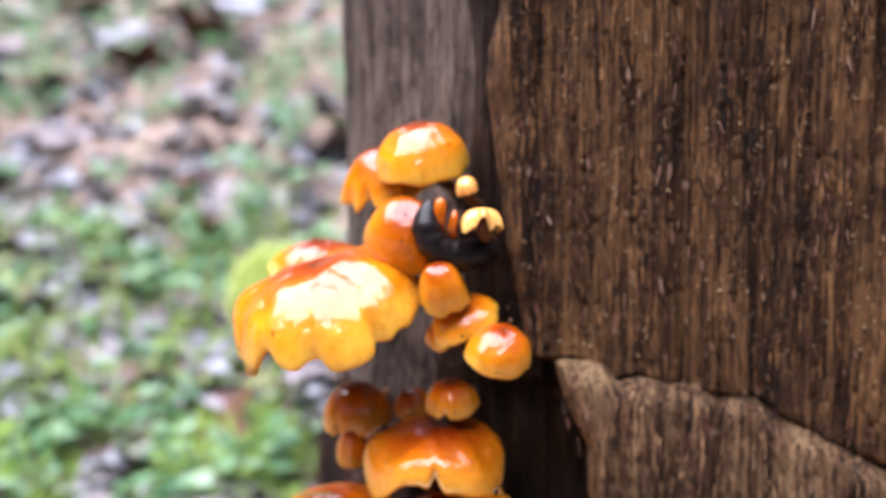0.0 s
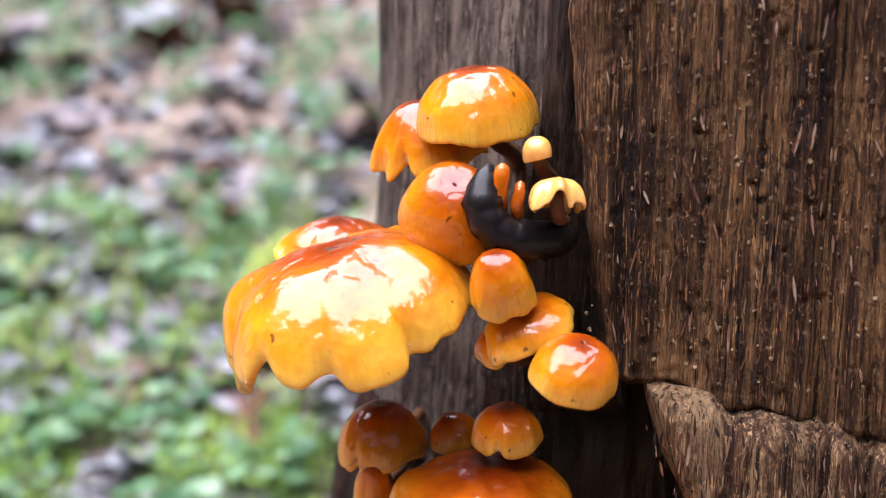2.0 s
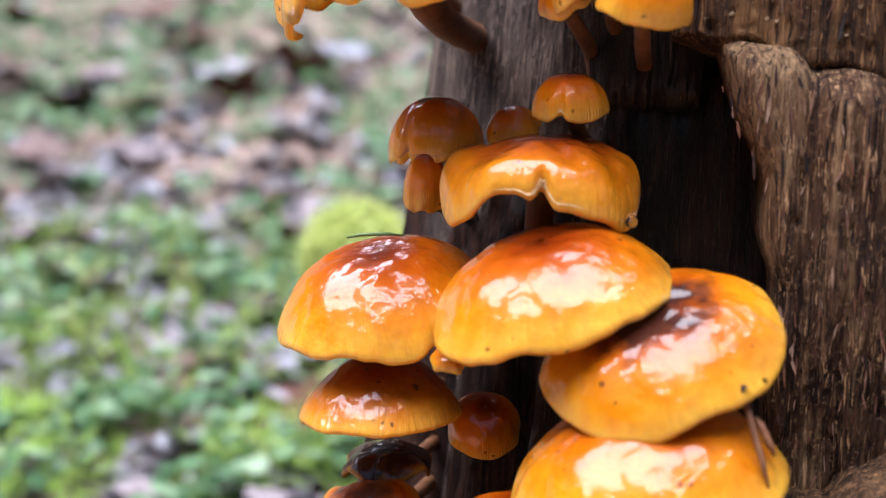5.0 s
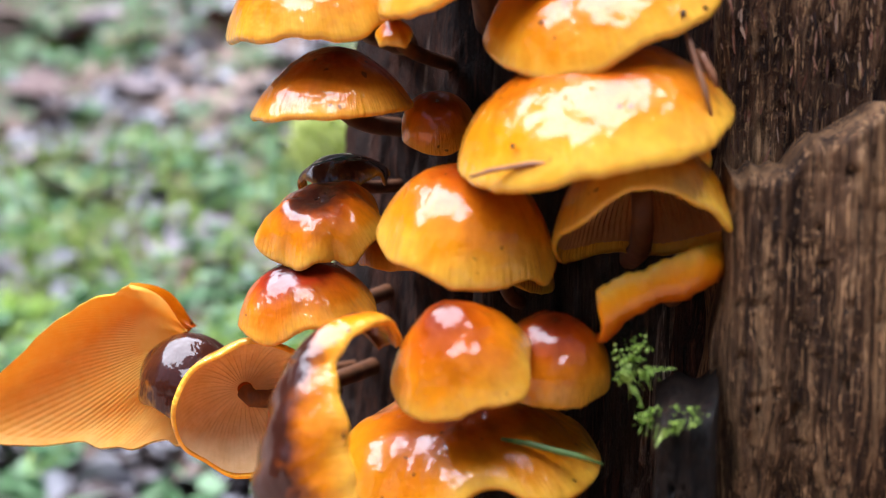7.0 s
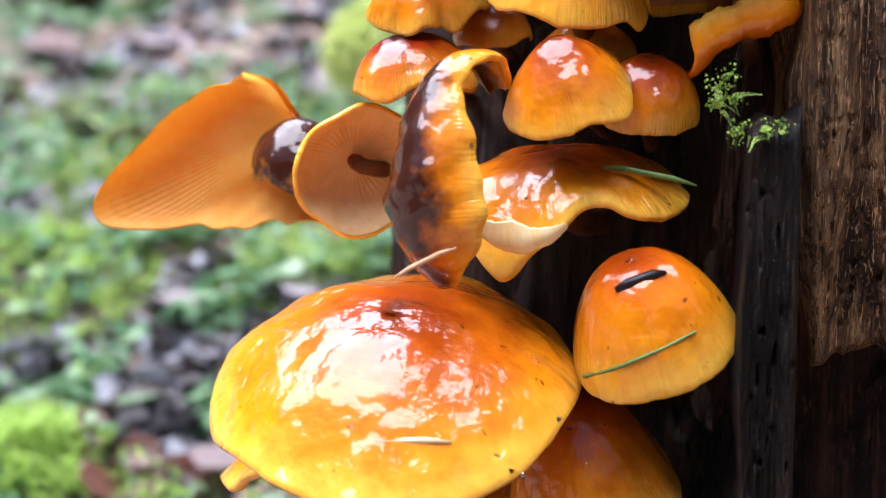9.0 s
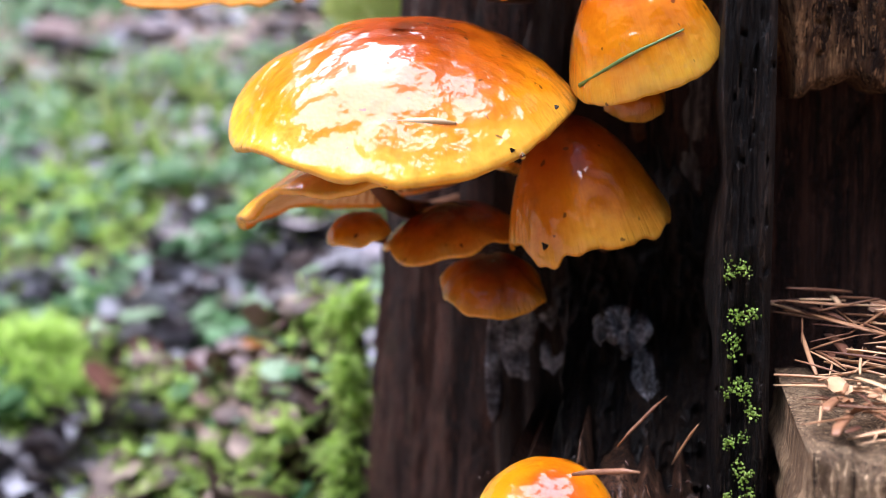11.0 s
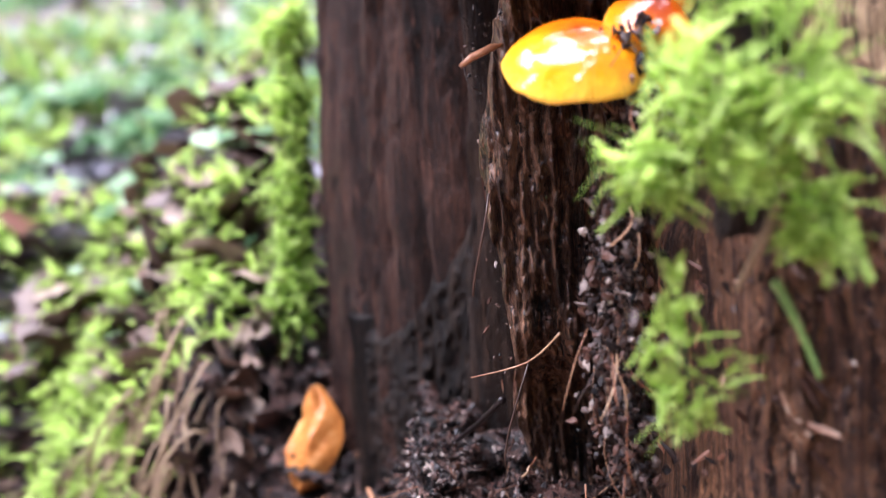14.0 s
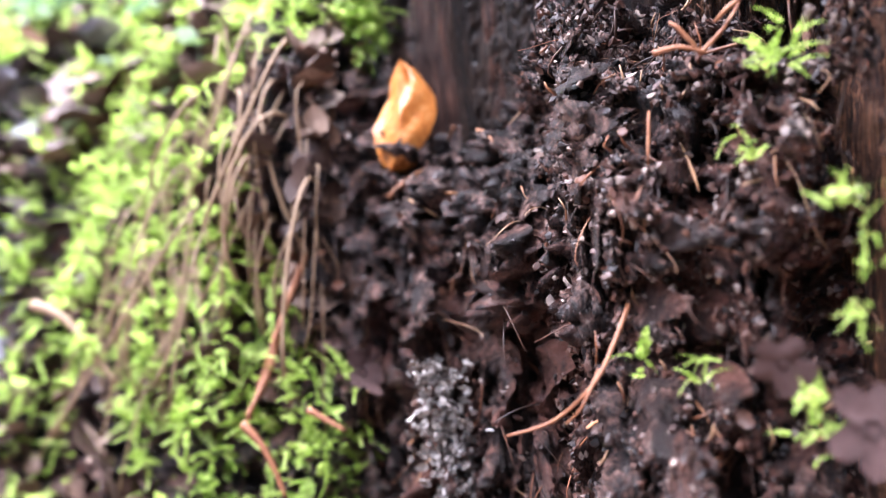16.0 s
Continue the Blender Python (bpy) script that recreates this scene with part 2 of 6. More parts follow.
MAT_GILL = plain_material("pale_gills", [(0.3, (0.68, 0.40, 0.15)), (0.7, (0.88, 0.66, 0.35))], 90, 0.6, 0.2, through_light=0.15)
MAT_GILL_DARK = plain_material("brown_gills", [(0.3, (0.36, 0.13, 0.040)), (0.7, (0.64, 0.30, 0.095))], 90, 0.6, 0.2)
MAT_GILL_WARM = plain_material("orange_gills", [(0.3, (0.92, 0.48, 0.06)), (0.7, (0.96, 0.68, 0.19))], 90, 0.5, 0.2, through_light=0.6)
MAT_STEM = plain_material("velvet_stem", [(0.3, (0.040, 0.013, 0.006)), (0.7, (0.20, 0.075, 0.024))], 120, 0.65, 0.3, (1, 1, 0.25))
MAT_WOOD = wood_material("brown_weathered_wood", (0.009, 0.004, 0.0024), (0.064, 0.027, 0.0115), (0.21, 0.105, 0.042))
MAT_WOOD_TAN = wood_material("tan_rotten_wood", (0.019, 0.008, 0.005), (0.118, 0.056, 0.028), (0.34, 0.205, 0.105))
MAT_WOOD_LOW = wood_material("dark_brown_rotten_wood", (0.020, 0.009, 0.005), (0.125, 0.062, 0.030), (0.36, 0.205, 0.100))
MAT_WOOD_GREY = wood_material("grey_weathered_wood", (0.021, 0.015, 0.012), (0.085, 0.061, 0.050), (0.22, 0.165, 0.13))
MAT_WOOD_DARK = wood_material("dark_wet_and_shaded_wood", (0.005, 0.003, 0.002), (0.018, 0.009, 0.006), (0.045, 0.024, 0.015), 0.5, 0.2)
MAT_FOOT = wood_material("wet_shaded_brown_wood", (0.0030, 0.0014, 0.0011), (0.017, 0.0070, 0.0046), (0.070, 0.030, 0.019), 0.05, 0.35)
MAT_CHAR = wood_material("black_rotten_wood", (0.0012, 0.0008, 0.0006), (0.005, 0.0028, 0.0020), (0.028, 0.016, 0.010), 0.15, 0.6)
MAT_BLOCK = wood_material("tan_wood", (0.09, 0.055, 0.032), (0.25, 0.155, 0.085), (0.42, 0.29, 0.17))
MAT_BARK = wood_material("red_brown_bark", (0.0040, 0.0018, 0.0014), (0.042, 0.017, 0.0105), (0.18, 0.086, 0.044), 0.3)
MAT_SHARD = wood_material("rotten_root_wood", (0.007, 0.0036, 0.0028), (0.055, 0.024, 0.014), (0.21, 0.104, 0.058), 0.6, 0.4)
m, nodes, links, p = material("wet_black_soil")
co = nodes.new("ShaderNodeTexCoord").outputs["Object"]
clump, grain_n, fine_n = noise_node(nodes, links, co, 150, 8, 0.65), noise_node(nodes, links, co, 750, 6, 0.7), noise_node(nodes, links, co, 2600, 3, 0.7)
colour = ramp(nodes, links, maths(nodes, links, "MULTIPLY_ADD", clump, 0.5, maths(nodes, links, "MULTIPLY", grain_n, 0.5)), [(0.41, (0.003, 0.002, 0.002)), (0.47, (0.020, 0.009, 0.007)), (0.52, (0.085, 0.038, 0.028)), (0.57, (0.23, 0.130, 0.100)), (0.64, (0.40, 0.28, 0.23))])
colour = mixed(nodes, links, ramp(nodes, links, noise_node(nodes, links, co, 26, 3), [(0.47, (0, 0, 0)), (0.60, (0.65, 0.65, 0.65))]), colour, (0.135, 0.042, 0.024))
colour = mixed(nodes, links, ramp(nodes, links, noise_node(nodes, links, co, 85, 4, 0.6), [(0.38, (0.85, 0.85, 0.85)), (0.49, (0, 0, 0))]), colour, (0.004, 0.003, 0.003))
links.new(colour, p.inputs["Base Color"])
p.inputs["Roughness"].default_value, p.inputs["Specular IOR Level"].default_value = 0.65, 0.25
p.inputs["Coat Weight"].default_value, p.inputs["Coat Roughness"].default_value = 0.7, 0.16
n1 = bump(nodes, links, clump, 1.0, 0.008)
n2 = bump(nodes, links, grain_n, 1.0, 0.0050, n1)
links.new(bump(nodes, links, fine_n, 1.0, 0.0012, n2), p.inputs["Normal"])
links.new(bump(nodes, links, grain_n, 1.0, 0.0035), p.inputs["Coat Normal"])
MAT_SOIL = m
MAT_MOSS = plain_material("bright_moss", [(0.25, (0.16, 0.26, 0.040)), (0.55, (0.39, 0.58, 0.110)), (0.8, (0.68, 0.84, 0.30))], 60, 0.6, 0.2, random_mix=0.6, through_light=0.55)
MAT_HERB = plain_material("green_herb", [(0.2, (0.055, 0.13, 0.055)), (0.55, (0.135, 0.255, 0.120)), (0.85, (0.33, 0.44, 0.29))], 40, 0.55, 0.1, random_mix=0.7, through_light=0.35, shine=0.2)
MAT_GRASS = plain_material("grass_blade", [(0.25, (0.10, 0.20, 0.03)), (0.6, (0.25, 0.38, 0.07)), (0.85, (0.48, 0.50, 0.20))], 40, 0.5, 0.1, random_mix=0.7, through_light=0.35)
MAT_LITTER = plain_material("brown_litter", [(0.2, (0.055, 0.040, 0.036)), (0.5, (0.145, 0.134, 0.138)), (0.85, (0.29, 0.29, 0.315))], 60, 0.6, 0.3, random_mix=0.9, shine=0.1)
MAT_BANK_LITTER = plain_material("dark_brown_litter", [(0.2, (0.03, 0.015, 0.010)), (0.5, (0.10, 0.060, 0.042)), (0.85, (0.20, 0.145, 0.11))], 200, 0.6, 0.4, random_mix=0.8)
MAT_DRY = plain_material("dry_stalk", [(0.2, (0.13, 0.080, 0.045)), (0.8, (0.28, 0.20, 0.125))], 300, 0.6, 0.2)
MAT_MOSS_BALL = plain_material("yellow_green_moss", [(0.3, (0.44, 0.50, 0.13)), (0.7, (0.72, 0.80, 0.36))], 60, 0.7, 0.4, random_mix=0.3, through_light=0.5)
MAT_CRUMB = plain_material("rotten_crumbs", [(0.15, (0.004, 0.003, 0.003)), (0.45, (0.020, 0.011, 0.009)), (0.62, (0.085, 0.038, 0.026)), (0.78, (0.10, 0.078, 0.070)), (0.97, (0.30, 0.24, 0.20))], 200, 0.5, 0.3, random_mix=0.8, shine=0.22)
MAT_SCRAP = plain_material("rotten_scraps", [(0.2, (0.012, 0.005, 0.003)), (0.6, (0.055, 0.022, 0.012)), (0.9, (0.12, 0.052, 0.030))], 120, 0.5, 0.4, random_mix=0.9, shine=0.25)
MAT_ROOT = plain_material("hair_roots", [(0.2, (0.012, 0.006, 0.004)), (0.55, (0.060, 0.026, 0.015)), (0.75, (0.19, 0.070, 0.032)), (0.95, (0.30, 0.19, 0.11))], 60, 0.5, 0.1, random_mix=0.9)
MAT_LEAF = plain_material("fallen_leaf", [(0.15, (0.09, 0.038, 0.026)), (0.45, (0.17, 0.125, 0.118)), (0.75, (0.25, 0.225, 0.245)), (0.95, (0.31, 0.31, 0.36))], 45, 0.5, 0.5, random_mix=0.9, shine=0.1)
MAT_LEAF_ORANGE = plain_material("orange_leaf", [(0.3, (0.26, 0.07, 0.02)), (0.5, (0.60, 0.22, 0.05)), (0.72, (0.78, 0.48, 0.22))], 130, 0.4, 0.4, coat=0.3, through_light=0.3)
MAT_NEEDLE = plain_material("spruce_needle", [(0.15, (0.11, 0.044, 0.024)), (0.45, (0.34, 0.165, 0.078)), (0.80, (0.60, 0.38, 0.21))], 60, 0.5, 0.1, random_mix=0.9)
MAT_STRAW = plain_material("straw", [(0.2, (0.42, 0.28, 0.14)), (0.7, (0.62, 0.46, 0.26))], 200, 0.4, 0.05, coat=0.4)
MAT_DEAD = plain_material("purple_dead_leaf", [(0.3, (0.030, 0.014, 0.012)), (0.5, (0.075, 0.038, 0.034)), (0.7, (0.15, 0.095, 0.085))], 150, 0.5, 0.5)
MAT_NEEDLE_DARK = plain_material("dark_spruce_needle", [(0.15, (0.06, 0.022, 0.012)), (0.5, (0.21, 0.085, 0.040)), (0.85, (0.40, 0.22, 0.12))], 300, 0.5, 0.1)
MAT_FLAKE = plain_material("bark_flakes", [(0.15, (0.012, 0.006, 0.005)), (0.45, (0.06, 0.024, 0.015)), (0.7, (0.17, 0.065, 0.036)), (0.95, (0.30, 0.20, 0.14))], 300, 0.5, 0.3, random_mix=0.9)
MAT_GRIT = plain_material("wet_grit", [(0.2, (0.02, 0.012, 0.01)), (0.9, (0.12, 0.08, 0.06))], 200, 0.25, 0.1, coat=1.0)
MAT_GREEN_NEEDLE = plain_material("green_needle", [(0.3, (0.05, 0.11, 0.03)), (0.7, (0.16, 0.24, 0.06))], 200, 0.4, 0.05)
MAT_BLACK_CAP = plain_material("black_rotten_cap", [(0.3, (0.003, 0.002, 0.002)), (0.7, (0.014, 0.008, 0.008))], 150, 0.40, 0.3, coat=0.10, shine=0.2)
MAT_PALE_CAP = plain_material("pale_young_cap", [(0.3, (0.62, 0.25, 0.04)), (0.7, (0.80, 0.44, 0.12))], 160, 0.35, 0.2, coat=0.6, sss=0.2)
MAT_CREAM = plain_material("cream_torn_flesh", [(0.3, (0.80, 0.52, 0.17)), (0.6, (0.88, 0.74, 0.42))], 250, 0.35, 0.3, (1, 1, 0.3), coat=0.6, through_light=0.25)
MAT_MYCELIUM = plain_material("white_mycelium", [(0.38, (0.022, 0.017, 0.015)), (0.50, (0.12, 0.118, 0.125)), (0.64, (0.42, 0.42, 0.44))], 260, 0.85, 1.2)
MAT_PALE_WOOD = plain_material("pale_rotten_wood", [(0.2, (0.05, 0.042, 0.036)), (0.6, (0.17, 0.155, 0.14)), (0.9, (0.38, 0.36, 0.34))], 300, 0.7, 0.4, random_mix=0.8)
MAT_GROUND = plain_material("forest_soil", [(0.30, (0.045, 0.030, 0.022)), (0.48, (0.15, 0.10, 0.075)), (0.60, (0.24, 0.17, 0.14)), (0.72, (0.11, 0.19, 0.045))], 14, 0.8, 4.0, detail=9)
MAT_UNSEEN_WOODS = plain_material("unseen_woods", [(0.3, (0.010, 0.014, 0.006)), (0.6, (0.035, 0.05, 0.018)), (0.8, (0.08, 0.09, 0.035))], 0.6, 0.9, 30.0)
m, nodes, links, p = material("water")
p.inputs["Transmission Weight"].default_value, p.inputs["Roughness"].default_value, p.inputs["IOR"].default_value = 1.0, 0.0, 1.33
MAT_WATER = m


# ---- ground: a slope that rises behind the stump ----
def ground_height(x, y):
    x, y = np.asarray(x, float), np.asarray(y, float)
    far = np.maximum(y - 1.2, 0)
    z = 0.030 + 0.245 * y + 0.05 * np.minimum(far, 20)
    low = -0.09 + 0.10 * np.minimum(y, 0)
    k = np.clip((y - 0.215) / 0.085, 0, 1)
    k = k * k * (3 - 2 * k)
    near_stump = np.exp(-((x + 0.08) / 0.45) ** 2 - (np.minimum(y, 0) / 0.7) ** 2)
    z = z + (low - z) * (1 - k) * near_stump
    near = 1 / (1 + (np.hypot(x, y) / 6) ** 2)
    return z + near * (0.018 * vnoise(x * 5, y * 5, 0, 3) + 0.007 * vnoise(x * 17, y * 17, 0, 4) + 0.003 * vnoise(x * 60, y * 60, 0, 5))


def build_ground():
    s = np.linspace(-1, 1, 241)
    g = np.sign(s) * (1.3 * np.abs(s) + 60 * np.abs(s) ** 6)
    gx, gy = np.meshgrid(g - 0.2, g + 0.7)
    verts = np.stack([gx, gy, ground_height(gx, gy)], -1).reshape(-1, 3)
    return tagged(part("ground", mesh("ground", verts, grid_faces(241, 241)), MAT_GROUND),
                  "damp forest floor rising behind the stump", "ground", kind="structure")


build_ground()


def build_unseen_woods():
    """An unseen ring in place of dark woods, added to block the low sky, open to the sky above, with an uneven top."""
    cols, rows = 220, 24
    a = np.linspace(0, 2 * np.pi, cols, endpoint=False)
    aa, k = np.meshgrid(a, np.linspace(0, 1, rows))
    top = 5.5 + 2.5 * vnoise(np.cos(aa) * 5, np.sin(aa) * 5, 0, 301) + 2.0 * vnoise(np.cos(aa) * 22, np.sin(aa) * 22, 0, 302)
    r = 17 + 0.9 * vnoise(np.cos(aa) * 30, np.sin(aa) * 30, k * 6, 303)
    verts = np.stack([r * np.cos(aa), r * np.sin(aa), -12 + (top + 12 + 9 * soft_step(np.sin(aa), -0.3, 0.8)) * k], -1)
    return tagged(part("backdrop", mesh("backdrop", verts.reshape(-1, 3), grid_faces(rows, cols, True)), MAT_UNSEEN_WOODS), "unseen dark ring in place of far woods, added to block the low sky", "woods", kind="structure")


build_unseen_woods()


# ---- the stump ----
stump = tagged(new("tree_stump"), "rotting weathered tree stump with split grey-brown wood", "tree stump")


def sheet_solid(name, front, thickness, material, label=""):
    """A closed slab from a grid of front points, thickened away from the viewer's side (+y)."""
    rows, cols, _ = front.shape
    back = front.copy()
    back[..., 1] = front[..., 1].mean() + thickness
    verts = np.concatenate([front.reshape(-1, 3), back.reshape(-1, 3)])
    n = rows * cols
    faces = [tuple(f) for f in grid_faces(rows, cols)] + [tuple(f[::-1]) for f in grid_faces(rows, cols, start=n)]
    edge = [(0, j) for j in range(cols)] + [(i, cols - 1) for i in range(1, rows)] + [(rows - 1, j) for j in range(cols - 2, -1, -1)] + [(i, 0) for i in range(rows - 2, 0, -1)]
    ids = [i * cols + j for i, j in edge]
    for a, b in zip(ids, ids[1:] + ids[:1]):
        faces.append((b, a, a + n, b + n))
    me = mesh(name, verts, faces)
    flat = len(faces) - len(ids)
    me.polygons.foreach_set("use_smooth", [k < flat for k in range(len(faces))])
    return part(name, me, material, stump, label)


def grain(x, z, seed, size=1.0):
    """Upright ridges, furrows and small pits of weathered wood, in metres."""
    ridge = 0.0016 * vnoise(x * 160, z * 7, 0, seed) + 0.0009 * vnoise(x * 420, z * 16, 0, seed + 1) + 0.0004 * vnoise(x * 1100, z * 60, 0, seed + 2)
    furrow = np.clip(vnoise(x * 260, z * 11, 5, seed + 3) - 0.45, 0, 1) * 0.006
    pit = np.clip(vnoise(x * 1100, z * 380, 9, seed + 4) - 0.62, 0, 1) * 0.003 - 0.0005 * np.abs(fbm(x * 700, z * 120, 11, seed + 5))
    return size * (ridge + furrow + pit)


def front_slab(name, left, right, bottom, top, depth, thickness, material, seed, label="", nx=150, nz=150, bulge=0.004, size=1.0):
    """left, bottom, top and depth are functions along the slab: left(z), bottom(x), top(x), depth(x, z)."""
    u, v = np.meshgrid(np.linspace(0, 1, nx), np.linspace(0, 1, nz))
    zmid = bottom(0.05) + (top(0.05) - bottom(0.05)) * v
    x = left(zmid) + (right - left(zmid)) * u
    z = bottom(x) + (top(x) - bottom(x)) * v
    x = x + 0.0010 * vnoise(z * 90, 3, 0, seed) * (u < 0.01)
    y = depth(x, z) + grain(x, z, seed, size)
    edge = np.minimum(np.minimum(u, 1 - u) * nx / 6, np.minimum(v, 1 - v) * nz / 6)
    y = y + bulge * np.clip(1 - edge, 0, 1) ** 2
    return sheet_solid(name, np.stack([x, y, z], -1), thickness, material, label)


# the core: a closed column with a recess towards the viewer
def build_core():
    rows, cols = 190, 260
    t = np.linspace(0, 2 * np.pi, cols, endpoint=False)
    z = np.linspace(-0.12, 0.476, rows)
    tt, zz = np.meshgrid(t, z)
    low = soft_step(zz, 0.45, 0.10)
    cx, cy = 0.062 - 0.006 * low, 0.225
    rx, ry = 0.100 + 0.021 * low, 0.105 + 0.012 * low
    ca, sa = np.cos(tt), np.sin(tt)
    power = 2 / 2.6
    x = cx + rx * np.sign(ca) * np.abs(ca) ** power
    y = cy + ry * np.sign(sa) * np.abs(sa) ** power
    along = tt * 0.11
    d = grain(along, zz, 21) + 0.004 * vnoise(along * 45, zz * 4, 0, 25)
    x, y = x - ca * d, y - sa * d
    verts = np.stack([x, y, zz], -1).reshape(-1, 3)
    faces = [tuple(f) for f in grid_faces(rows, cols, True)]
    faces += [tuple(range(cols))[::-1], tuple(range((rows - 1) * cols, rows * cols))]
    part("core", mesh("core", verts, faces), MAT_WOOD_GREY, stump, "grey furrowed side of the stump")
    # the wet brown skin of rotten wood round the foot, with a ragged upper end; its dark colour also paints the shade
    # behind the mushrooms
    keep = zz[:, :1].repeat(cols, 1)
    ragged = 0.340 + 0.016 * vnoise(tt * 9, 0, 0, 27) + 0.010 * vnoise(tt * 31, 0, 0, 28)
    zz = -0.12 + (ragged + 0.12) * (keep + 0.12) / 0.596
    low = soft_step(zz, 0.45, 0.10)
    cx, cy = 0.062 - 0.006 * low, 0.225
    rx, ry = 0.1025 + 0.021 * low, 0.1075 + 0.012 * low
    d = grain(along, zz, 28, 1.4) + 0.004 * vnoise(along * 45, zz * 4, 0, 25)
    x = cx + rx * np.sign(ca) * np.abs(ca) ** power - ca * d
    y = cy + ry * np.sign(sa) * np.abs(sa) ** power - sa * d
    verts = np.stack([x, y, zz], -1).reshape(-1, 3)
    part("shaded_foot_skin", mesh("shaded_foot_skin", verts, faces), MAT_FOOT, stump, "dark brown wet rotten wood, darkened for the shade behind the mushrooms")


def bark_face(x, z):
    side = np.clip(0.022 - (x - 0.006 + 0.12 * np.clip(0.09 - z, 0, 0.2)), 0, 0.024)
    broad = 0.004 * vnoise(x * 70, z * 18, 0, 97) + 0.003 * np.abs(vnoise(x * 260, z * 22, 0, 98))
    return 0.0230 + 115 * side ** 2 + broad + 0.0015 * np.abs(vnoise(x * 700, z * 70, 0, 99)) + 0.0008 * vnoise(x * 1300, z * 420, 0, 100) + 0.0006 * vnoise(x * 2600, z * 1500, 0, 101)


def shard_face(x, z):
    ridges = 0.003 * vnoise(x * 130, z * 22, 0, 83) + 0.0032 * np.abs(vnoise(x * 480, z * 50, 0, 84))
    return 0.0610 + 0.010 * soft_step(z, 0.14, 0.06) + 0.022 * soft_step(z, 0.104, 0.088) + ridges + 0.0018 * vnoise(x * 1200, z * 220, 0, 85) + 0.0010 * vnoise(x * 2400, z * 1200, 0, 86)


def panel_face(x, z):
    return 0.1150 - 0.15 * np.clip(-x, 0, 0.05) + 0.002 * vnoise(x * 50, z * 8, 0, 61)


def rot_face(x, z):
    return 0.1040 - 0.030 * soft_step(z, 0.205, 0.150) + 0.0050 * vnoise(x * 120, z * 55, 0, 125) + 0.0040 * np.abs(vnoise(x * 330, z * 150, 0, 126)) + 0.0022 * np.abs(vnoise(x * 900, z * 420, 0, 127))


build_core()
front_slab("upper_slab", lambda z: 0.0095 + 0.10 * np.clip(0.42 - z, 0, 1) + 0.0007 * vnoise(z * 60, 1, 0, 7) + 0.0005 * vnoise(z * 260, 1, 0, 7), 0.150,
           lambda x: 0.376 - 0.20 * np.clip(x - 0.018, 0, 0.055) - 0.5 * np.clip(x - 0.066, 0, 0.03) + 0.0015 * vnoise(x * 150, 0, 0, 8),
           lambda x: 0.476 + 0 * x, lambda x, z: 0.1000 + 0.25 * np.clip(x - 0.085, 0, 1) ** 1.2, 0.05, MAT_WOOD, 31, "brown fibrous split face", 190, 230)
front_slab("middle_slab", lambda z: 0.0185 + 0.42 * np.clip(0.376 - z, 0, 0.03) + 0.0015 * vnoise(z * 110, 2, 0, 9), 0.150,
           lambda x: 0.24 + 0 * x,
           lambda x: 0.378 - 0.20 * np.clip(x - 0.018, 0, 0.055) - 0.5 * np.clip(x - 0.066, 0, 0.03) + 0.0012 * vnoise(x * 190, 0, 0, 10),
           lambda x, z: 0.0965 + 0.0035 * soft_step(z, 0.345, 0.31) + 0.20 * np.clip(x - 0.085, 0, 1), 0.04, MAT_WOOD_TAN, 41, "brown slab with a broken pale upper edge", 190, 150)
front_slab("lower_slab", lambda z: 0.0325 + 0.10 * np.clip(0.270 - z, 0, 0.1) + 0.0016 * vnoise(z * 70, 4, 0, 11), 0.150,
           lambda x: 0.236 + 0.002 * vnoise(x * 130, 3, 0, 15) + 0.001 * vnoise(x * 420, 3, 0, 16),
           lambda x: 0.308 + 0.9 * np.clip(x - 0.041, 0, 0.009) + 0.10 * np.clip(x - 0.05, 0, 1) + 0.0016 * vnoise(x * 200, 0, 0, 12) + 0.0010 * vnoise(x * 600, 0, 0, 13),
           lambda x, z: 0.0800 + 0.010 * soft_step(z, 0.280, 0.220) + 0.15 * np.clip(x - 0.08, 0, 1), 0.03, MAT_WOOD_LOW, 51, "protruding brown broken slab", 200, 220, 0.002, 1.3)
# dark inner wood; towards the left its colour paints the shade between the caps
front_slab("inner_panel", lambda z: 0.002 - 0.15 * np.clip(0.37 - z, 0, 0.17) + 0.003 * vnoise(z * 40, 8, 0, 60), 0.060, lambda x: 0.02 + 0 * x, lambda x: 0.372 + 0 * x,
           panel_face, 0.03, MAT_WOOD_DARK, 61, "smooth dark wet inner wood, its left part dark for the cavity's shade", 90, 150, 0.002, 0.6)
# a thin dark slab that paints the shade of the deep crack
front_slab("crack_shade", lambda z: 0.0015 + 0.035 * np.clip(z - 0.39, 0, 1) + 0.0012 * vnoise(z * 50, 8, 0, 66), 0.020, lambda x: 0.366 + 0 * x, lambda x: 0.474 + 0 * x,
           lambda x, z: 0.1140 + 0.002 * vnoise(x * 90, z * 12, 0, 67), 0.012, MAT_WOOD_DARK, 65, "dark strip standing in for the shade deep in the crack", 40, 110, 0.002, 0.8)
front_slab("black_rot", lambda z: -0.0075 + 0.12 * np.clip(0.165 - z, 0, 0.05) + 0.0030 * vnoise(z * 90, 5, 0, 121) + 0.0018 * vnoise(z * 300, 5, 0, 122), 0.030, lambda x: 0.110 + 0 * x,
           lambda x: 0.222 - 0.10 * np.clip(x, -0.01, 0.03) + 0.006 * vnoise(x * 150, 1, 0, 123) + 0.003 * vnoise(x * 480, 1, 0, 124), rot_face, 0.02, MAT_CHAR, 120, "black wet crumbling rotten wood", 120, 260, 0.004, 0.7)
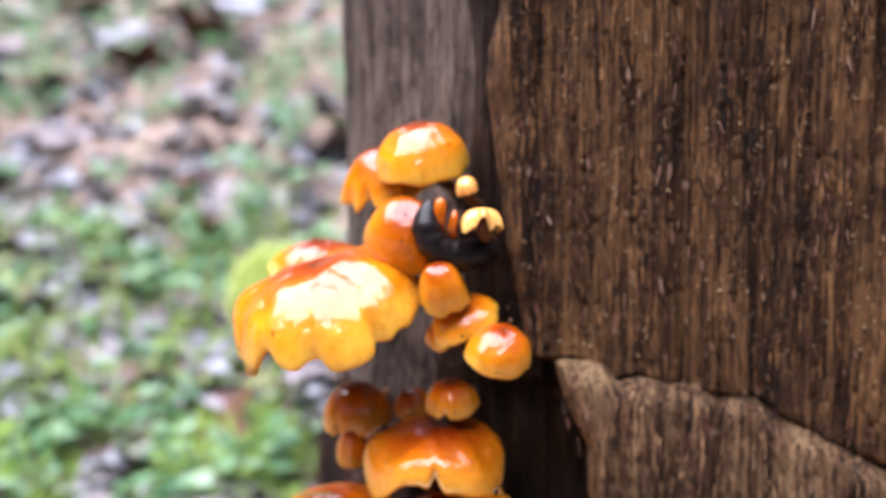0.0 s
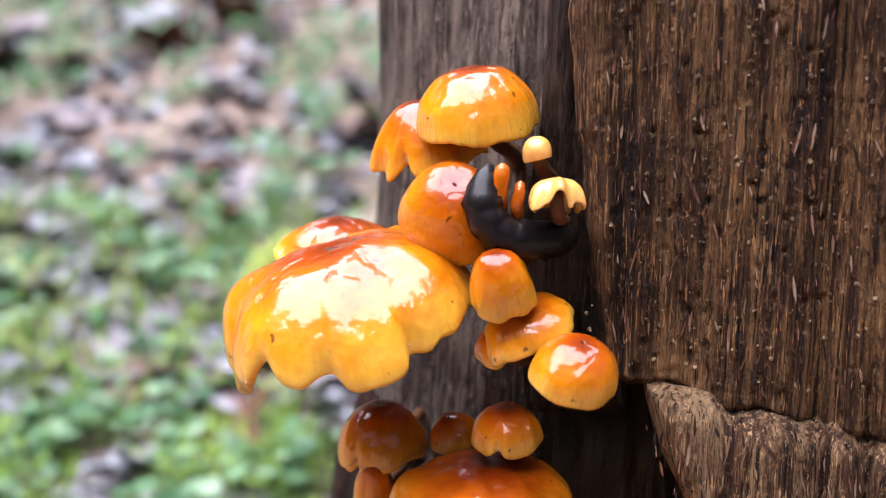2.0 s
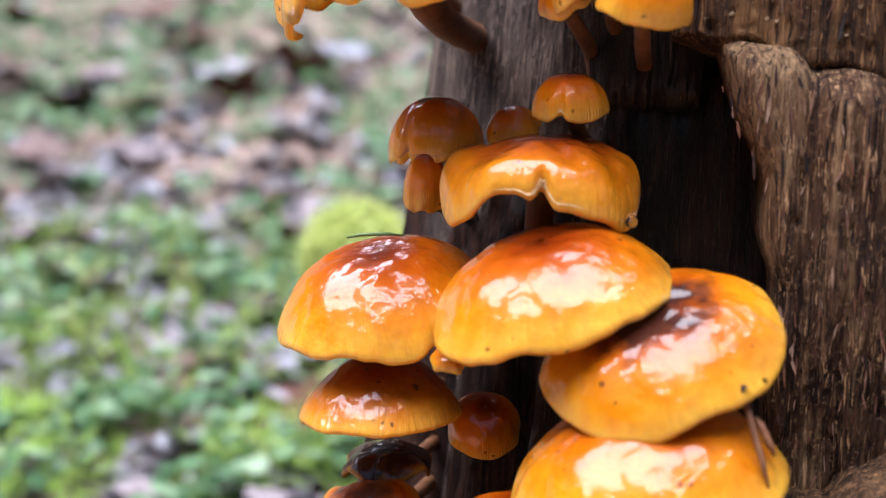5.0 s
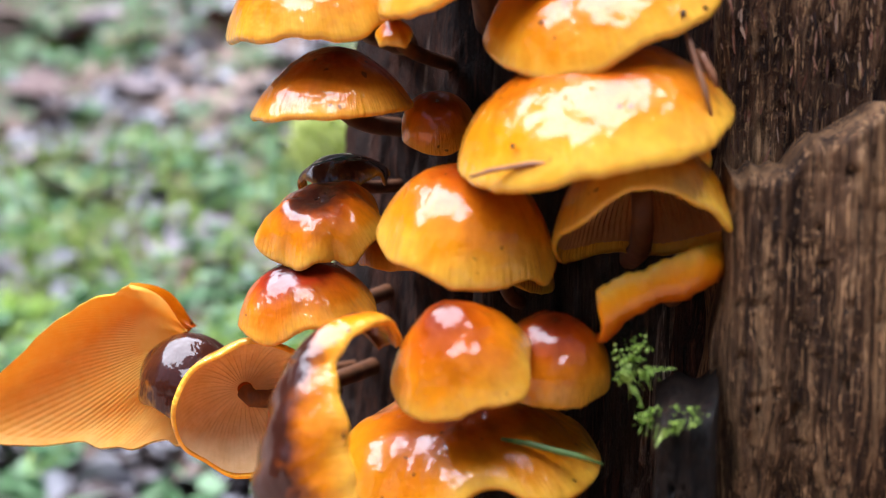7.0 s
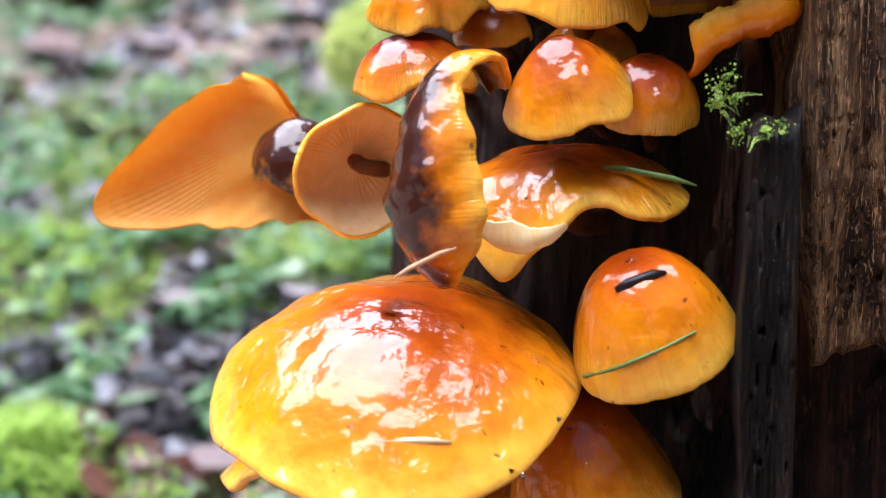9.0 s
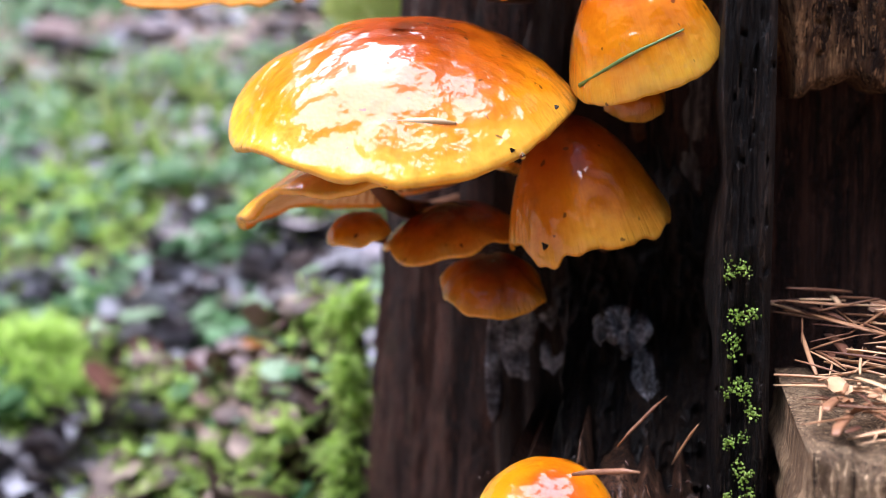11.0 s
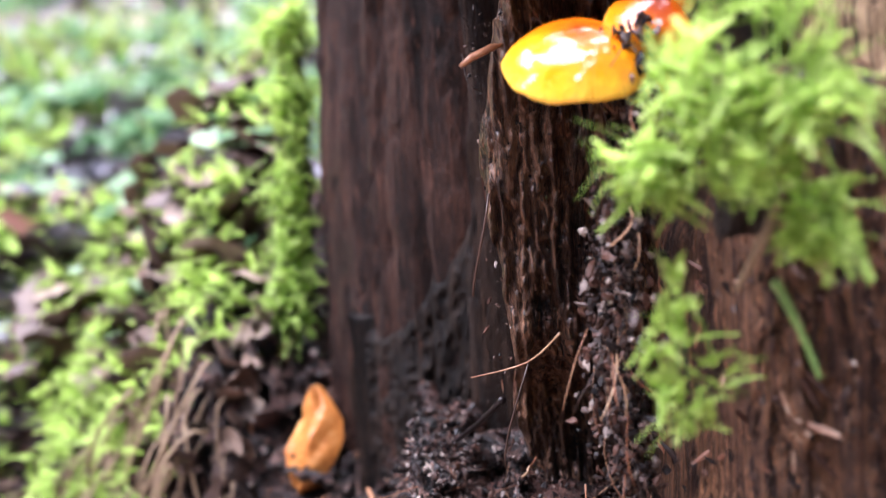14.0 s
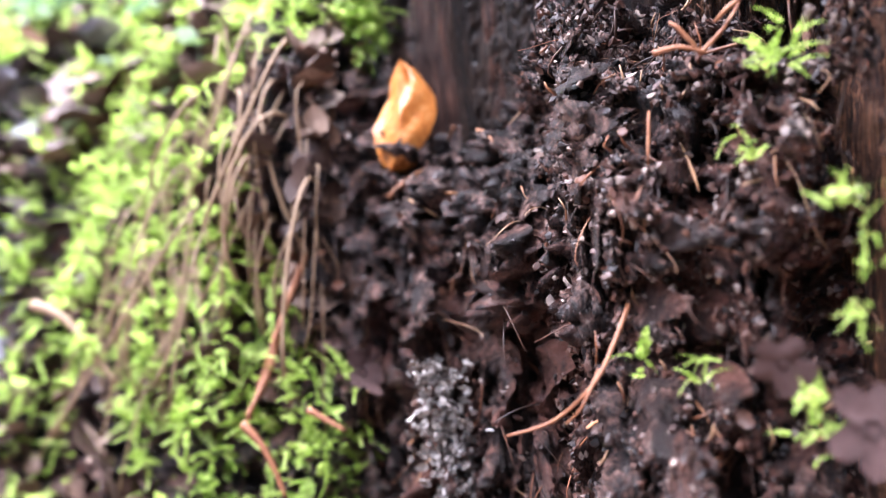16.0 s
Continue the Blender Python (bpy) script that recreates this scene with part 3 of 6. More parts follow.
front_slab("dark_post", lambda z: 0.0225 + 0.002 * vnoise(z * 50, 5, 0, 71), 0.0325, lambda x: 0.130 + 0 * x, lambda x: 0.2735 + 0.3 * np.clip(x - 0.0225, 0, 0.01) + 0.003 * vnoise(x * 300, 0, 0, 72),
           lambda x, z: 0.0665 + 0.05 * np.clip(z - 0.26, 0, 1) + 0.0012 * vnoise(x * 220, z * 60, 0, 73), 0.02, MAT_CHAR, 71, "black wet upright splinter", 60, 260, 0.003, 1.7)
front_slab("root_shard", lambda z: -0.0165 + 0.06 * np.clip(z - 0.10, 0, 1) + 0.0022 * vnoise(z * 80, 6, 0, 81), 0.030,
           lambda x: 0.030 + 0 * x, lambda x: 0.165 + 0.008 * vnoise(x * 160, 1, 0, 82) + 0.006 * vnoise(x * 520, 1, 0, 83),
           shard_face, 0.04, MAT_SHARD, 81, "dark crumbling root wood", 170, 260, 0.004, 1.0)
front_slab("splinter", lambda z: 0.0165 + 0.05 * np.clip(z - 0.150, 0, 1) - 0.03 * np.clip(0.15 - z, 0, 1) + 0.001 * vnoise(z * 90, 9, 0, 88), 0.0225,
           lambda x: 0.120 + 0 * x, lambda x: 0.179 - 0.9 * np.abs(x - 0.0185) + 0.002 * vnoise(x * 400, 3, 0, 89), lambda x, z: 0.0165 + 0.05 * np.clip(0.16 - z, 0, 1) + 0.0012 * vnoise(x * 300, z * 70, 0, 90),
           0.006, MAT_WOOD_DARK, 87, "black upright splinter with moss", 36, 100, 0.002, 0.8)
front_slab("front_block", lambda z: 0.0352 + 0.0005 * vnoise(z * 70, 7, 0, 91) + 0.0006 * vnoise(z * 260, 7, 0, 97), 0.140,
           lambda x: 0.118 + 0.004 * vnoise(x * 90, 5, 0, 94), lambda x: 0.182 + 0.02 * np.clip(x - 0.05, 0, 1) + 0.0025 * vnoise(x * 90, 2, 0, 92) + 0.0010 * vnoise(x * 420, 2, 0, 98),
           lambda x, z: 0.0300 - 0.003 * soft_step(z, 0.17, 0.08) + 10 * np.clip(0.041 - x, 0, 0.013) ** 2 + 0.0006 * vnoise(x * 60, z * 20, 0, 93), 0.06, MAT_BLOCK, 91, "tan lower block of split wood", 160, 120, 0.002, 0.8)
front_slab("bark_root", lambda z: 0.006 - 0.12 * np.clip(0.09 - z, 0, 0.2) + 0.004 * vnoise(z * 45, 7, 0, 95), 0.130,
           lambda x: -0.12 + 0 * x, lambda x: 0.127 + 0.016 * soft_step(x, 0.014, 0.024) + 0.006 * vnoise(x * 70, 2, 0, 96) - 0.4 * np.clip(0.018 - x, 0, 0.02),
           bark_face, 0.06, MAT_BARK, 95, "crumbling red-brown root bark", 260, 330, 0.006, 0.7)


def foot_front(x):
    """Depth of the stump's front at its foot."""
    return 0.225 - 0.1195 * (1 - np.clip(np.abs(x - 0.056) / 0.1235, 0, 0.985) ** 2.6) ** 0.385


def foot_top(x):
    return np.minimum(0.099 + 34 * (x + 0.050) ** 2, 0.122) + 0.0015 * vnoise(x * 240, 1, 0, 112)


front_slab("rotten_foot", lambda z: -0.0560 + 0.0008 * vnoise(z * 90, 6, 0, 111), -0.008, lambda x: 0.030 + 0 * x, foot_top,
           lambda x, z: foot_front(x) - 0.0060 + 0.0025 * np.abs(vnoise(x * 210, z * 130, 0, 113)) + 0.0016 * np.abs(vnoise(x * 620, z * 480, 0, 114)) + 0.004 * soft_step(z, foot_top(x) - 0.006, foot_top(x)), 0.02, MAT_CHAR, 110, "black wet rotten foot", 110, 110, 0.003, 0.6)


# ---- mushrooms ----
CAPS = {}


def cap_skin(tone, blotch):
    key = (round(tone * 5) / 5, round(blotch * 2) / 2)
    if key not in CAPS:
        CAPS[key] = cap_material("wet_cap_skin", *key)
    return CAPS[key]


def cap_surface(R, h, p, wave, lobes, seed, dents, hang=0.0, bite=None, folds=(), warps=(), dip=0.0, ribs=(0, 0.0), oval=None, roll=0.14):
    """The height field of a cap about the z axis, margin at z = 0: a function of the angle a and of v, 0 in the middle and 1 at the margin.
    warps: (angle, width, outwards, down), shares of R by which the margin spreads and droops. roll: how far the margin turns in."""
    rng = np.random.default_rng(seed)
    ph = rng.uniform(0, 2 * np.pi, 6)
    if oval is None:
        oval = rng.uniform(0.94, 1.0)
    lean = rng.uniform(-0.05, 0.05, 2)

    def outline(a, v):
        w = np.sin(lobes * a + ph[0]) + 0.6 * np.sin((lobes + 2) * a + ph[1]) + 0.4 * np.sin((2 * lobes + 1) * a + ph[2]) + 0.5 * np.sin(2 * a + ph[3])
        m = 1 + 0.6 * wave * w * v ** 2
        lift = ribs[1] * R * v ** 7 * np.sin(ribs[0] * a + 1.5 * np.sin(3 * a + ph[2])) * (0.6 + 0.4 * np.sin(5 * a + ph[3]))
        for at, wide, out, down in warps:
            off = (a - at + np.pi) % (2 * np.pi) - np.pi
            g = np.exp(-(off / wide) ** 2)
            m = m + out * g * v ** 2
            lift = lift - down * R * g * v ** 3
        for at, wide, deep in folds:
            off = (a - at + np.pi) % (2 * np.pi) - np.pi
            notch = deep * np.exp(-(off / wide) ** 2)
            m = m * (1 - notch * v ** 3)
            lift = lift + 0.40 * R * notch * v ** 4 - 0.07 * R * deep * np.exp(-((np.abs(off) - 1.9 * wide) / wide) ** 2) * v ** 4
        if bite:
            at, wide, deep = bite
            off = (a - at + np.pi) % (2 * np.pi) - np.pi
            gone = np.clip(1 - (off / wide) ** 2, 0, 1) ** 0.5 * deep * (1 + 0.05 * np.sin(17 * a))
            m = np.minimum(m, 1 - gone * np.clip(v * 1.6 - 0.3, 0, 1))
        drop = wave * R * (np.sin(lobes * a + ph[4]) + 0.5 * np.sin((lobes + 3) * a + ph[5])) * v ** 3 - hang * R * np.clip(np.sin(lobes * a * 0.5 + ph[1]), 0, 1) * v ** 5 + lift
        return m, drop

    def surface(a, v):
        m, drop = outline(a, v)
        r = R * (1 + 1.1 * roll) * v * m * (1 - roll * np.clip((v - 0.68) / 0.32, 0, 1) ** 2)
        x, y = r * np.cos(a), r * np.sin(a) * oval
        x, y = x + lean[0] * R * (1 - v * v), y + lean[1] * R * (1 - v * v)
        eff = v * m if bite else v
        z = h * (1 - eff ** p) - dip * R * np.exp(-(v / 0.28) ** 2) + drop
        z = z + (dents + 0.25) * R * v * (0.045 * vnoise(x / R * 2.2, y / R * 2.2, seed, 1) + 0.02 * vnoise(x / R * 5, y / R * 5, seed, 2)) + 0.007 * R * vnoise(x / R * 9, y / R * 9, seed, 3) + 0.012 * R * v ** 6 * vnoise(np.cos(a) * 9, np.sin(a) * 9, seed, 4)
        return x, y, z

    return surface


def cap_shape(R, surface, h, gill):
    """Top skin with its rolled margin, and the gilled underside."""
    seg, rings = 132, 30
    v = np.linspace(0.015, 1, rings) ** 0.8
    a = np.linspace(0, 2 * np.pi, seg, endpoint=False)
    aa, vv = np.meshgrid(a, v)
    top = np.stack(surface(aa, vv), -1)
    thick = 0.035 * R + 0.0003
    rim = [top]
    for inset, down in ((0.996, 0.45), (0.985, 0.85), (0.965, 1.0), (0.94, 0.95)):
        ring = top[-1:].copy()
        ring[..., :2] *= inset
        ring[..., 2] -= thick * down
        rim.append(ring)
    pts = np.concatenate(rim)
    uv = np.stack([np.concatenate([aa] + [aa[-1:]] * 4) / (2 * np.pi), np.concatenate([vv] + [np.full_like(aa[-1:], 1.0)] * 4)], -1)
    n = len(pts)
    verts = np.concatenate([pts.reshape(-1, 3), [[0, 0, top[0, :, 2].mean()]]])
    faces = [tuple(f[::-1]) for f in grid_faces(n, seg, True)] + [(n * seg, j, (j + 1) % seg) for j in range(seg)]
    top_mesh = mesh("cap", verts, faces, np.concatenate([uv.reshape(-1, 2), [[0, 0]]]))
    # gills
    gseg, grings = 160, 9
    gv = np.linspace(0.945, 0.10, grings)
    ga = np.linspace(0, 2 * np.pi, gseg, endpoint=False)
    gaa, gvv = np.meshgrid(ga, gv)
    x, y, z = surface(gaa, np.ones_like(gaa))
    tx, ty, tz = surface(gaa, gvv)
    blade = (np.arange(gseg) % 2) * (gill * R) * np.sin(np.pi * np.clip((0.96 - gvv) / 0.9, 0, 1)) ** 0.6
    short = (np.arange(gseg) % 4 == 1) & (gvv < 0.6)
    blade = np.where(short, 0, blade)
    z = tz - thick - 0.25 * h * (1 - gvv) - blade
    gpts = np.stack([tx, ty, z], -1)
    gmesh = mesh("gill_layer", gpts.reshape(-1, 3), grid_faces(grings, gseg, True), smooth=False)
    return top_mesh, gmesh


def mushroom(centre, axis, R, h, p=2.4, wave=0.04, lobes=4, seed=0, tone=0.2, dents=0.2, hang=0.0, blotch=0.0, bite=None, folds=(),
             warps=(), dip=0.0, ribs=(0, 0.0), oval=None, roll=None, gill=0.055, gill_dark=0.0, gill_warm=0.0, skin=None, root=None, thick=0.125, label=""):
    """A velvet-shank: cap, gills under it and a stem that bends back to the wood."""
    axis, centre = Vector(axis).normalized(), Vector(centre)
    base = Vector(root) if root else Vector((max(centre.x * 0.9, -0.030), 0.165, centre.z - 0.006)) if centre.x < -0.012 else Vector((centre.x * 0.7 + 0.003, max(centre.y + 0.020, 0.118), centre.z - 0.008))
    if not label:
        colour = "yellow-orange" if tone < 0.2 else "orange" if tone < 0.5 else "reddish-brown"
        size = "Large" if R > 0.015 else "Small" if R < 0.008 else "Medium"
        state = "wavy-edged" if wave > 0.07 else "dark-centred" if blotch else "smooth"
        colour = "pale yellow" if skin else colour
        label = f"{size.lower()} wet glossy {colour} {state} mushroom on the stump"
    if roll is None:
        roll = 0.13 if R < 0.0095 else 0.045
    thing = tagged(new("mushroom"), label, "mushroom", "mushrooms on the stump")
    thing.location = base
    top, under = cap_shape(R, cap_surface(R, h, p, wave, lobes, seed, dents, hang, bite, folds, warps, dip, ribs, oval, roll), h, gill)
    side = (Vector((1, 0, 0)) - axis * axis.x).normalized()
    turn = Matrix((side, axis.cross(side), axis)).transposed().to_4x4()
    m = Matrix.Translation(centre - base) @ turn
    cap = part("cap", top, skin or cap_skin(tone, blotch), thing)
    cap.matrix_local = m
    gills = part("gill_layer", under, MAT_GILL_DARK if gill_dark else MAT_GILL_WARM if gill_warm else MAT_GILL, thing, "pale radiating gills")
    gills.matrix_local = m
    start = centre + axis * (h * 0.55) - base
    path = bezier(start, centre - axis * max(R * 0.55, 0.006) - base, Vector((0, -0.006, 0.004)), (0, 0.004, -0.002), 12)
    r = max(R * thick, 0.0012)
    verts, faces = tube(path, [r * (0.95 + 0.25 * k / 11) for k in range(12)], 14, 0.05, seed)
    part("stem", mesh("stem", verts, faces), MAT_STEM, thing, "brown velvety stem")
    return thing


mushroom((-0.0074, 0.1120, 0.4181), (-0.11, -0.12, 0.98), 0.0107, 0.0095, p=3.0, wave=0.03, seed=1, dents=0.7, tone=0.2, roll=0.14, warps=((-1.2, 0.9, 0, 0.12),))  # top cap
mushroom((-0.0175, 0.1220, 0.4115), (-0.14, -0.30, 0.94), 0.0105, 0.0101, p=2.2, wave=0.06, lobes=5, seed=2, tone=0.3, dents=1.2, folds=((-1.9, 0.14, 0.3), (-2.5, 0.16, 0.2)))  # wavy behind
mushroom((-0.0108, 0.1050, 0.4025), (0.12, -0.72, 0.68), 0.0091, 0.0108, p=2.8, wave=0.03, seed=3, dents=0.6, dip=0.05, tone=0.45)  # facing
mushroom((-0.0274, 0.1000, 0.3854), (-0.20, -0.14, 0.97), 0.0218, 0.0132, p=3.2, wave=0.03, lobes=5, seed=4, tone=0.4, dents=2.6, roll=0.12, warps=((-2.7, 0.3, 0, 0.28), (-1.2, 0.5, 0, 0.1), (-2.1, 0.13, -0.12, -0.16)), folds=((-1.55, 0.08, 0.12), (-0.85, 0.08, 0.14), (-2.75, 0.09, 0.12)))  # big wavy
mushroom((-0.0339, 0.1250, 0.3920), (-0.01, -0.09, 1.00), 0.0122, 0.0068, p=2.2, wave=0.1, seed=5, tone=0.7, dents=1.0)  # red behind
mushroom((-0.0012, 0.0940, 0.3918), (-0.10, -0.45, 0.88), 0.0053, 0.0092, p=3.0, wave=0.06, seed=6, dents=1.2, tone=0.3)  # small a
mushroom((0.0029, 0.0980, 0.3860), (-0.35, -0.35, 0.87), 0.0078, 0.0046, p=2.8, wave=0.05, seed=7, dents=1.0, tone=0.25, warps=((-2.6, 0.5, 0.08, 0.25),))  # small b
mushroom((-0.0022, 0.1000, 0.3820), (-0.31, -0.49, 0.81), 0.0042, 0.0042, p=2.2, wave=0.06, seed=8, tone=0.2)  # small b2
mushroom((0.0103, 0.0900, 0.3805), (0.18, -0.35, 0.92), 0.0072, 0.0072, p=2.6, wave=0.03, seed=9, tone=0.4)  # small c
mushroom((-0.0243, 0.1130, 0.3576), (-0.05, -0.12, 0.99), 0.0080, 0.0097, p=2.8, wave=0.05, lobes=4, seed=10, dents=1.8, warps=((-1.0, 0.5, 0, -0.2),), folds=((-2.1, 0.1, 0.15),), roll=0.18, tone=0.9, gill_dark=1.0)  # hook
mushroom((-0.0254, 0.1100, 0.3496), (0.1, -0.4, 0.9), 0.0036, 0.0095, p=3, wave=0.06, seed=11, dents=1.0, roll=0.15, tone=0.6)  # hook lobe
mushroom((-0.0008, 0.1020, 0.3656), (-0.02, -0.25, 0.97), 0.0059, 0.0059, p=3.0, wave=0.05, lobes=4, seed=12, tone=0.8, dents=0.7, folds=((-1.8, 0.16, 0.2),))  # round r
mushroom((-0.0108, 0.1120, 0.3617), (-0.26, -0.31, 0.91), 0.0046, 0.0046, p=2.4, wave=0.06, seed=13, tone=0.8)  # round r2
mushroom((-0.0048, 0.1000, 0.3517), (-0.01, -0.06, 0.99), 0.0161, 0.0098, p=3.0, wave=0.03, lobes=5, seed=14, dents=1.6, roll=0.16, warps=((-1.6, 0.42, -0.05, -0.22), (-2.6, 0.4, 0, 0.16), (-0.45, 0.35, 0, 0.2)), folds=((-1.45, 0.07, 0.2),), tone=0.75, root=(-0.006, 0.112, 0.332), thick=0.14)  # lobed
mushroom((-0.0290, 0.1010, 0.3325), (-0.13, -0.33, 0.94), 0.0178, 0.0112, p=2.5, wave=0.03, seed=15, tone=0.6, dents=0.9, dip=0.08, warps=((3.0, 0.5, 0.12, 0.08),), folds=((-0.9, 0.12, 0.10),))  # flat left
mushroom((-0.0012, 0.0890, 0.3374), (-0.24, -0.26, 0.94), 0.0186, 0.0105, p=2.4, wave=0.025, seed=16, tone=0.65, dents=0.5, dip=0.06, warps=((-2.4, 0.6, 0.05, 0.05),))  # flat mid
mushroom((-0.0165, 0.0880, 0.3270), (0.08, -0.56, 0.83), 0.0028, 0.0028, p=2.0, wave=0.1, seed=17, tone=0.2)  # fold under
mushroom((0.0150, 0.0840, 0.3312), (-0.27, -0.50, 0.82), 0.0178, 0.0084, p=2.7, wave=0.025, seed=18, tone=0.3, dents=0.5, blotch=1.5, dip=0.06)  # right big
mushroom((0.0143, 0.0810, 0.3122), (-0.20, -0.22, 0.95), 0.0198, 0.0126, p=2.8, wave=0.02, seed=19, tone=0.25, dents=0.5)  # second big
mushroom((-0.0296, 0.0990, 0.3157), (-0.05, -0.05, 1.00), 0.0134, 0.0102, p=1.9, wave=0.02, seed=20, tone=1.1)  # cone left
mushroom((-0.0131, 0.1050, 0.3125), (0.12, -0.65, 0.75), 0.0062, 0.0062, p=2.6, wave=0.04, seed=21, tone=0.7)  # ball mid
mushroom((-0.0306, 0.0970, 0.2958), (-0.05, -0.42, 0.90), 0.0106, 0.0075, p=2.8, wave=0.09, lobes=5, seed=22, tone=0.7, dents=1.6, blotch=1.4, dip=0.12, folds=((-1.1, 0.15, 0.2),))  # dark apex
mushroom((-0.0300, 0.1080, 0.3039), (-0.04, -0.07, 1.00), 0.0078, 0.0041, p=2.2, wave=0.1, seed=23, tone=0.6, blotch=3.0)  # black back
mushroom((-0.0045, 0.0840, 0.2957), (0.12, -0.26, 0.95), 0.0132, 0.0120, p=3.0, wave=0.03, seed=24, tone=0.35, dents=0.5, warps=((-0.35, 0.2, 0, 0.2), (2.9, 0.5, 0.05, -0.1)))  # centre
mushroom((0.0217, 0.0840, 0.2979), (-0.08, 0.28, 0.96), 0.0134, 0.0134, p=3.0, wave=0.02, seed=25, dents=0.4, roll=0.06, tone=0.25, gill_dark=1.0, warps=((-1.5, 0.75, 0, -0.36), (2.9, 0.4, 0, 0.12)))  # hollow
mushroom((-0.0023, 0.1060, 0.2868), (0.10, 0.15, 0.98), 0.0085, 0.0070, p=2.4, wave=0.05, seed=44, tone=0.9, dents=0.6, gill_dark=1.0)  # brown behind
mushroom((-0.0207, 0.1100, 0.2906), (-0.05, -0.15, 0.99), 0.0078, 0.0070, p=2.4, wave=0.05, seed=45, tone=1.1, dents=0.6, gill_dark=1.0)  # red behind it
mushroom((0.0270, 0.0920, 0.3089), (0.23, -0.26, 0.94), 0.0043, 0.0043, p=2.2, wave=0.05, seed=26, tone=0.7)  # hidden red
mushroom((-0.0324, 0.0930, 0.2830), (-0.12, -0.22, 0.97), 0.0114, 0.0087, p=2.5, wave=0.04, seed=27, tone=1.5, dents=0.6, warps=((-1.3, 0.35, 0, -0.12), (-0.4, 0.4, 0, 0.15)))  # brown dome
mushroom((-0.0034, 0.0720, 0.2801), (-0.20, -0.42, 0.88), 0.0104, 0.0106, p=1.8, wave=0.03, lobes=3, seed=28, tone=0.65, dents=0.8, warps=((-0.5, 0.4, 0.1, 0.1), (-2.0, 0.6, 0.03, 0.08)))  # yellow front
mushroom((0.0086, 0.0810, 0.2777), (0.10, -0.40, 0.91), 0.0087, 0.0097, p=2.4, wave=0.04, seed=29, tone=1.0, dents=0.5)  # right of it
wide_cap = mushroom((-0.0050, 0.0840, 0.2633), (-0.05, -0.16, 0.98), 0.0197, 0.0085, p=2.9, wave=0.02, lobes=3, seed=30, tone=0.4, dents=1.2, warps=((-2.05, 0.36, 0.05, 0.36), (-1.2, 0.28, -0.14, -0.10), (-0.1, 0.5, 0.05, 0)), label="wide wrinkled orange mushroom with a torn cream margin")  # wide
mushroom((-0.0421, 0.0920, 0.2668), (-0.45, 0.86, 0.24), 0.0126, 0.0110, p=2.6, wave=0.04, seed=32, tone=0.0, gill=0.012, label="upturned orange mushroom showing its pale gills")  # cup
mushroom((-0.0585, 0.1070, 0.2660), (0.10, -0.30, 0.95), 0.0094, 0.0104, p=2.2, wave=0.08, seed=33, tone=0.8, blotch=3.0, dents=1.2)  # cup cap
mushroom((-0.0313, 0.0690, 0.2341), (0.02, -0.38, 0.925), 0.0304, 0.0143, p=2.0, wave=0.025, seed=34, dents=0.8, dip=0.04, roll=0.03, tone=0.5, blotch=0.6)  # great cap
mushroom((0.0109, 0.0730, 0.2402), (-0.26, -0.42, 0.87), 0.0137, 0.0172, p=2.7, wave=0.02, seed=35, tone=0.25, dents=0.5)  # scarred
mushroom((-0.0411, 0.0880, 0.2174), (-0.22, 0.08, 0.97), 0.0276, 0.0091, p=1.9, wave=0.04, seed=36, dents=0.6, roll=0.02, tone=0.65, gill=0.06, thick=0.07, label="broad orange mushroom with pale gills showing underneath")  # gilled
mushroom((0.0001, 0.0860, 0.2109), (-0.18, -0.25, 0.95), 0.0151, 0.0218, p=2.1, wave=0.04, lobes=5, seed=37, tone=1.0, dents=1.0, ribs=(21, 0.035), warps=((-0.3, 0.3, 0.08, -0.05),), label="bell-shaped wet orange mushroom with a ribbed margin")  # lower right
mushroom((-0.0281, 0.0960, 0.2074), (-0.15, -0.20, 0.97), 0.0137, 0.0064, p=2.0, wave=0.06, seed=38, tone=1.2, dents=0.8)  # mid brown
mushroom((-0.0185, 0.0900, 0.1979), (0.10, -0.40, 0.90), 0.0103, 0.0060, p=2.3, wave=0.06, lobes=4, seed=39, tone=1.2, dents=1.2)  # hanging
mushroom((-0.0457, 0.0920, 0.2079), (-0.10, -0.20, 0.97), 0.0066, 0.0045, p=2.4, wave=0.05, seed=43, tone=0.5)  # bead under the gills
mushroom((0.0085, 0.0860, 0.2337), (0.09, -0.61, 0.79), 0.0059, 0.0057, p=2.4, wave=0.04, seed=40, tone=0.55)  # tucked
mushroom((-0.0047, 0.0550, 0.1631), (0.13, -0.65, 0.75), 0.0125, 0.0115, p=2.8, wave=0.02, seed=41, tone=-0.6, bite=(-1.80, 0.72, 0.24))  # gold
mushroom((-0.0006, 0.0450, 0.1442), (0.10, -0.50, 0.86), 0.0106, 0.0062, p=2.6, wave=0.02, seed=42, tone=-0.6)  # gold oval
mushroom((0.0068, 0.0950, 0.4077), (-0.04, 0.33, 0.94), 0.0044, 0.0036, p=3.2, wave=0.20, lobes=5, seed=61, skin=MAT_PALE_CAP, hang=0.3)  # pale curl
mushroom((0.0034, 0.1000, 0.4148), (-0.12, -0.34, 0.93), 0.0025, 0.0025, p=3.0, wave=0.06, lobes=2, seed=62, skin=MAT_PALE_CAP, hang=0.3)  # pale bud



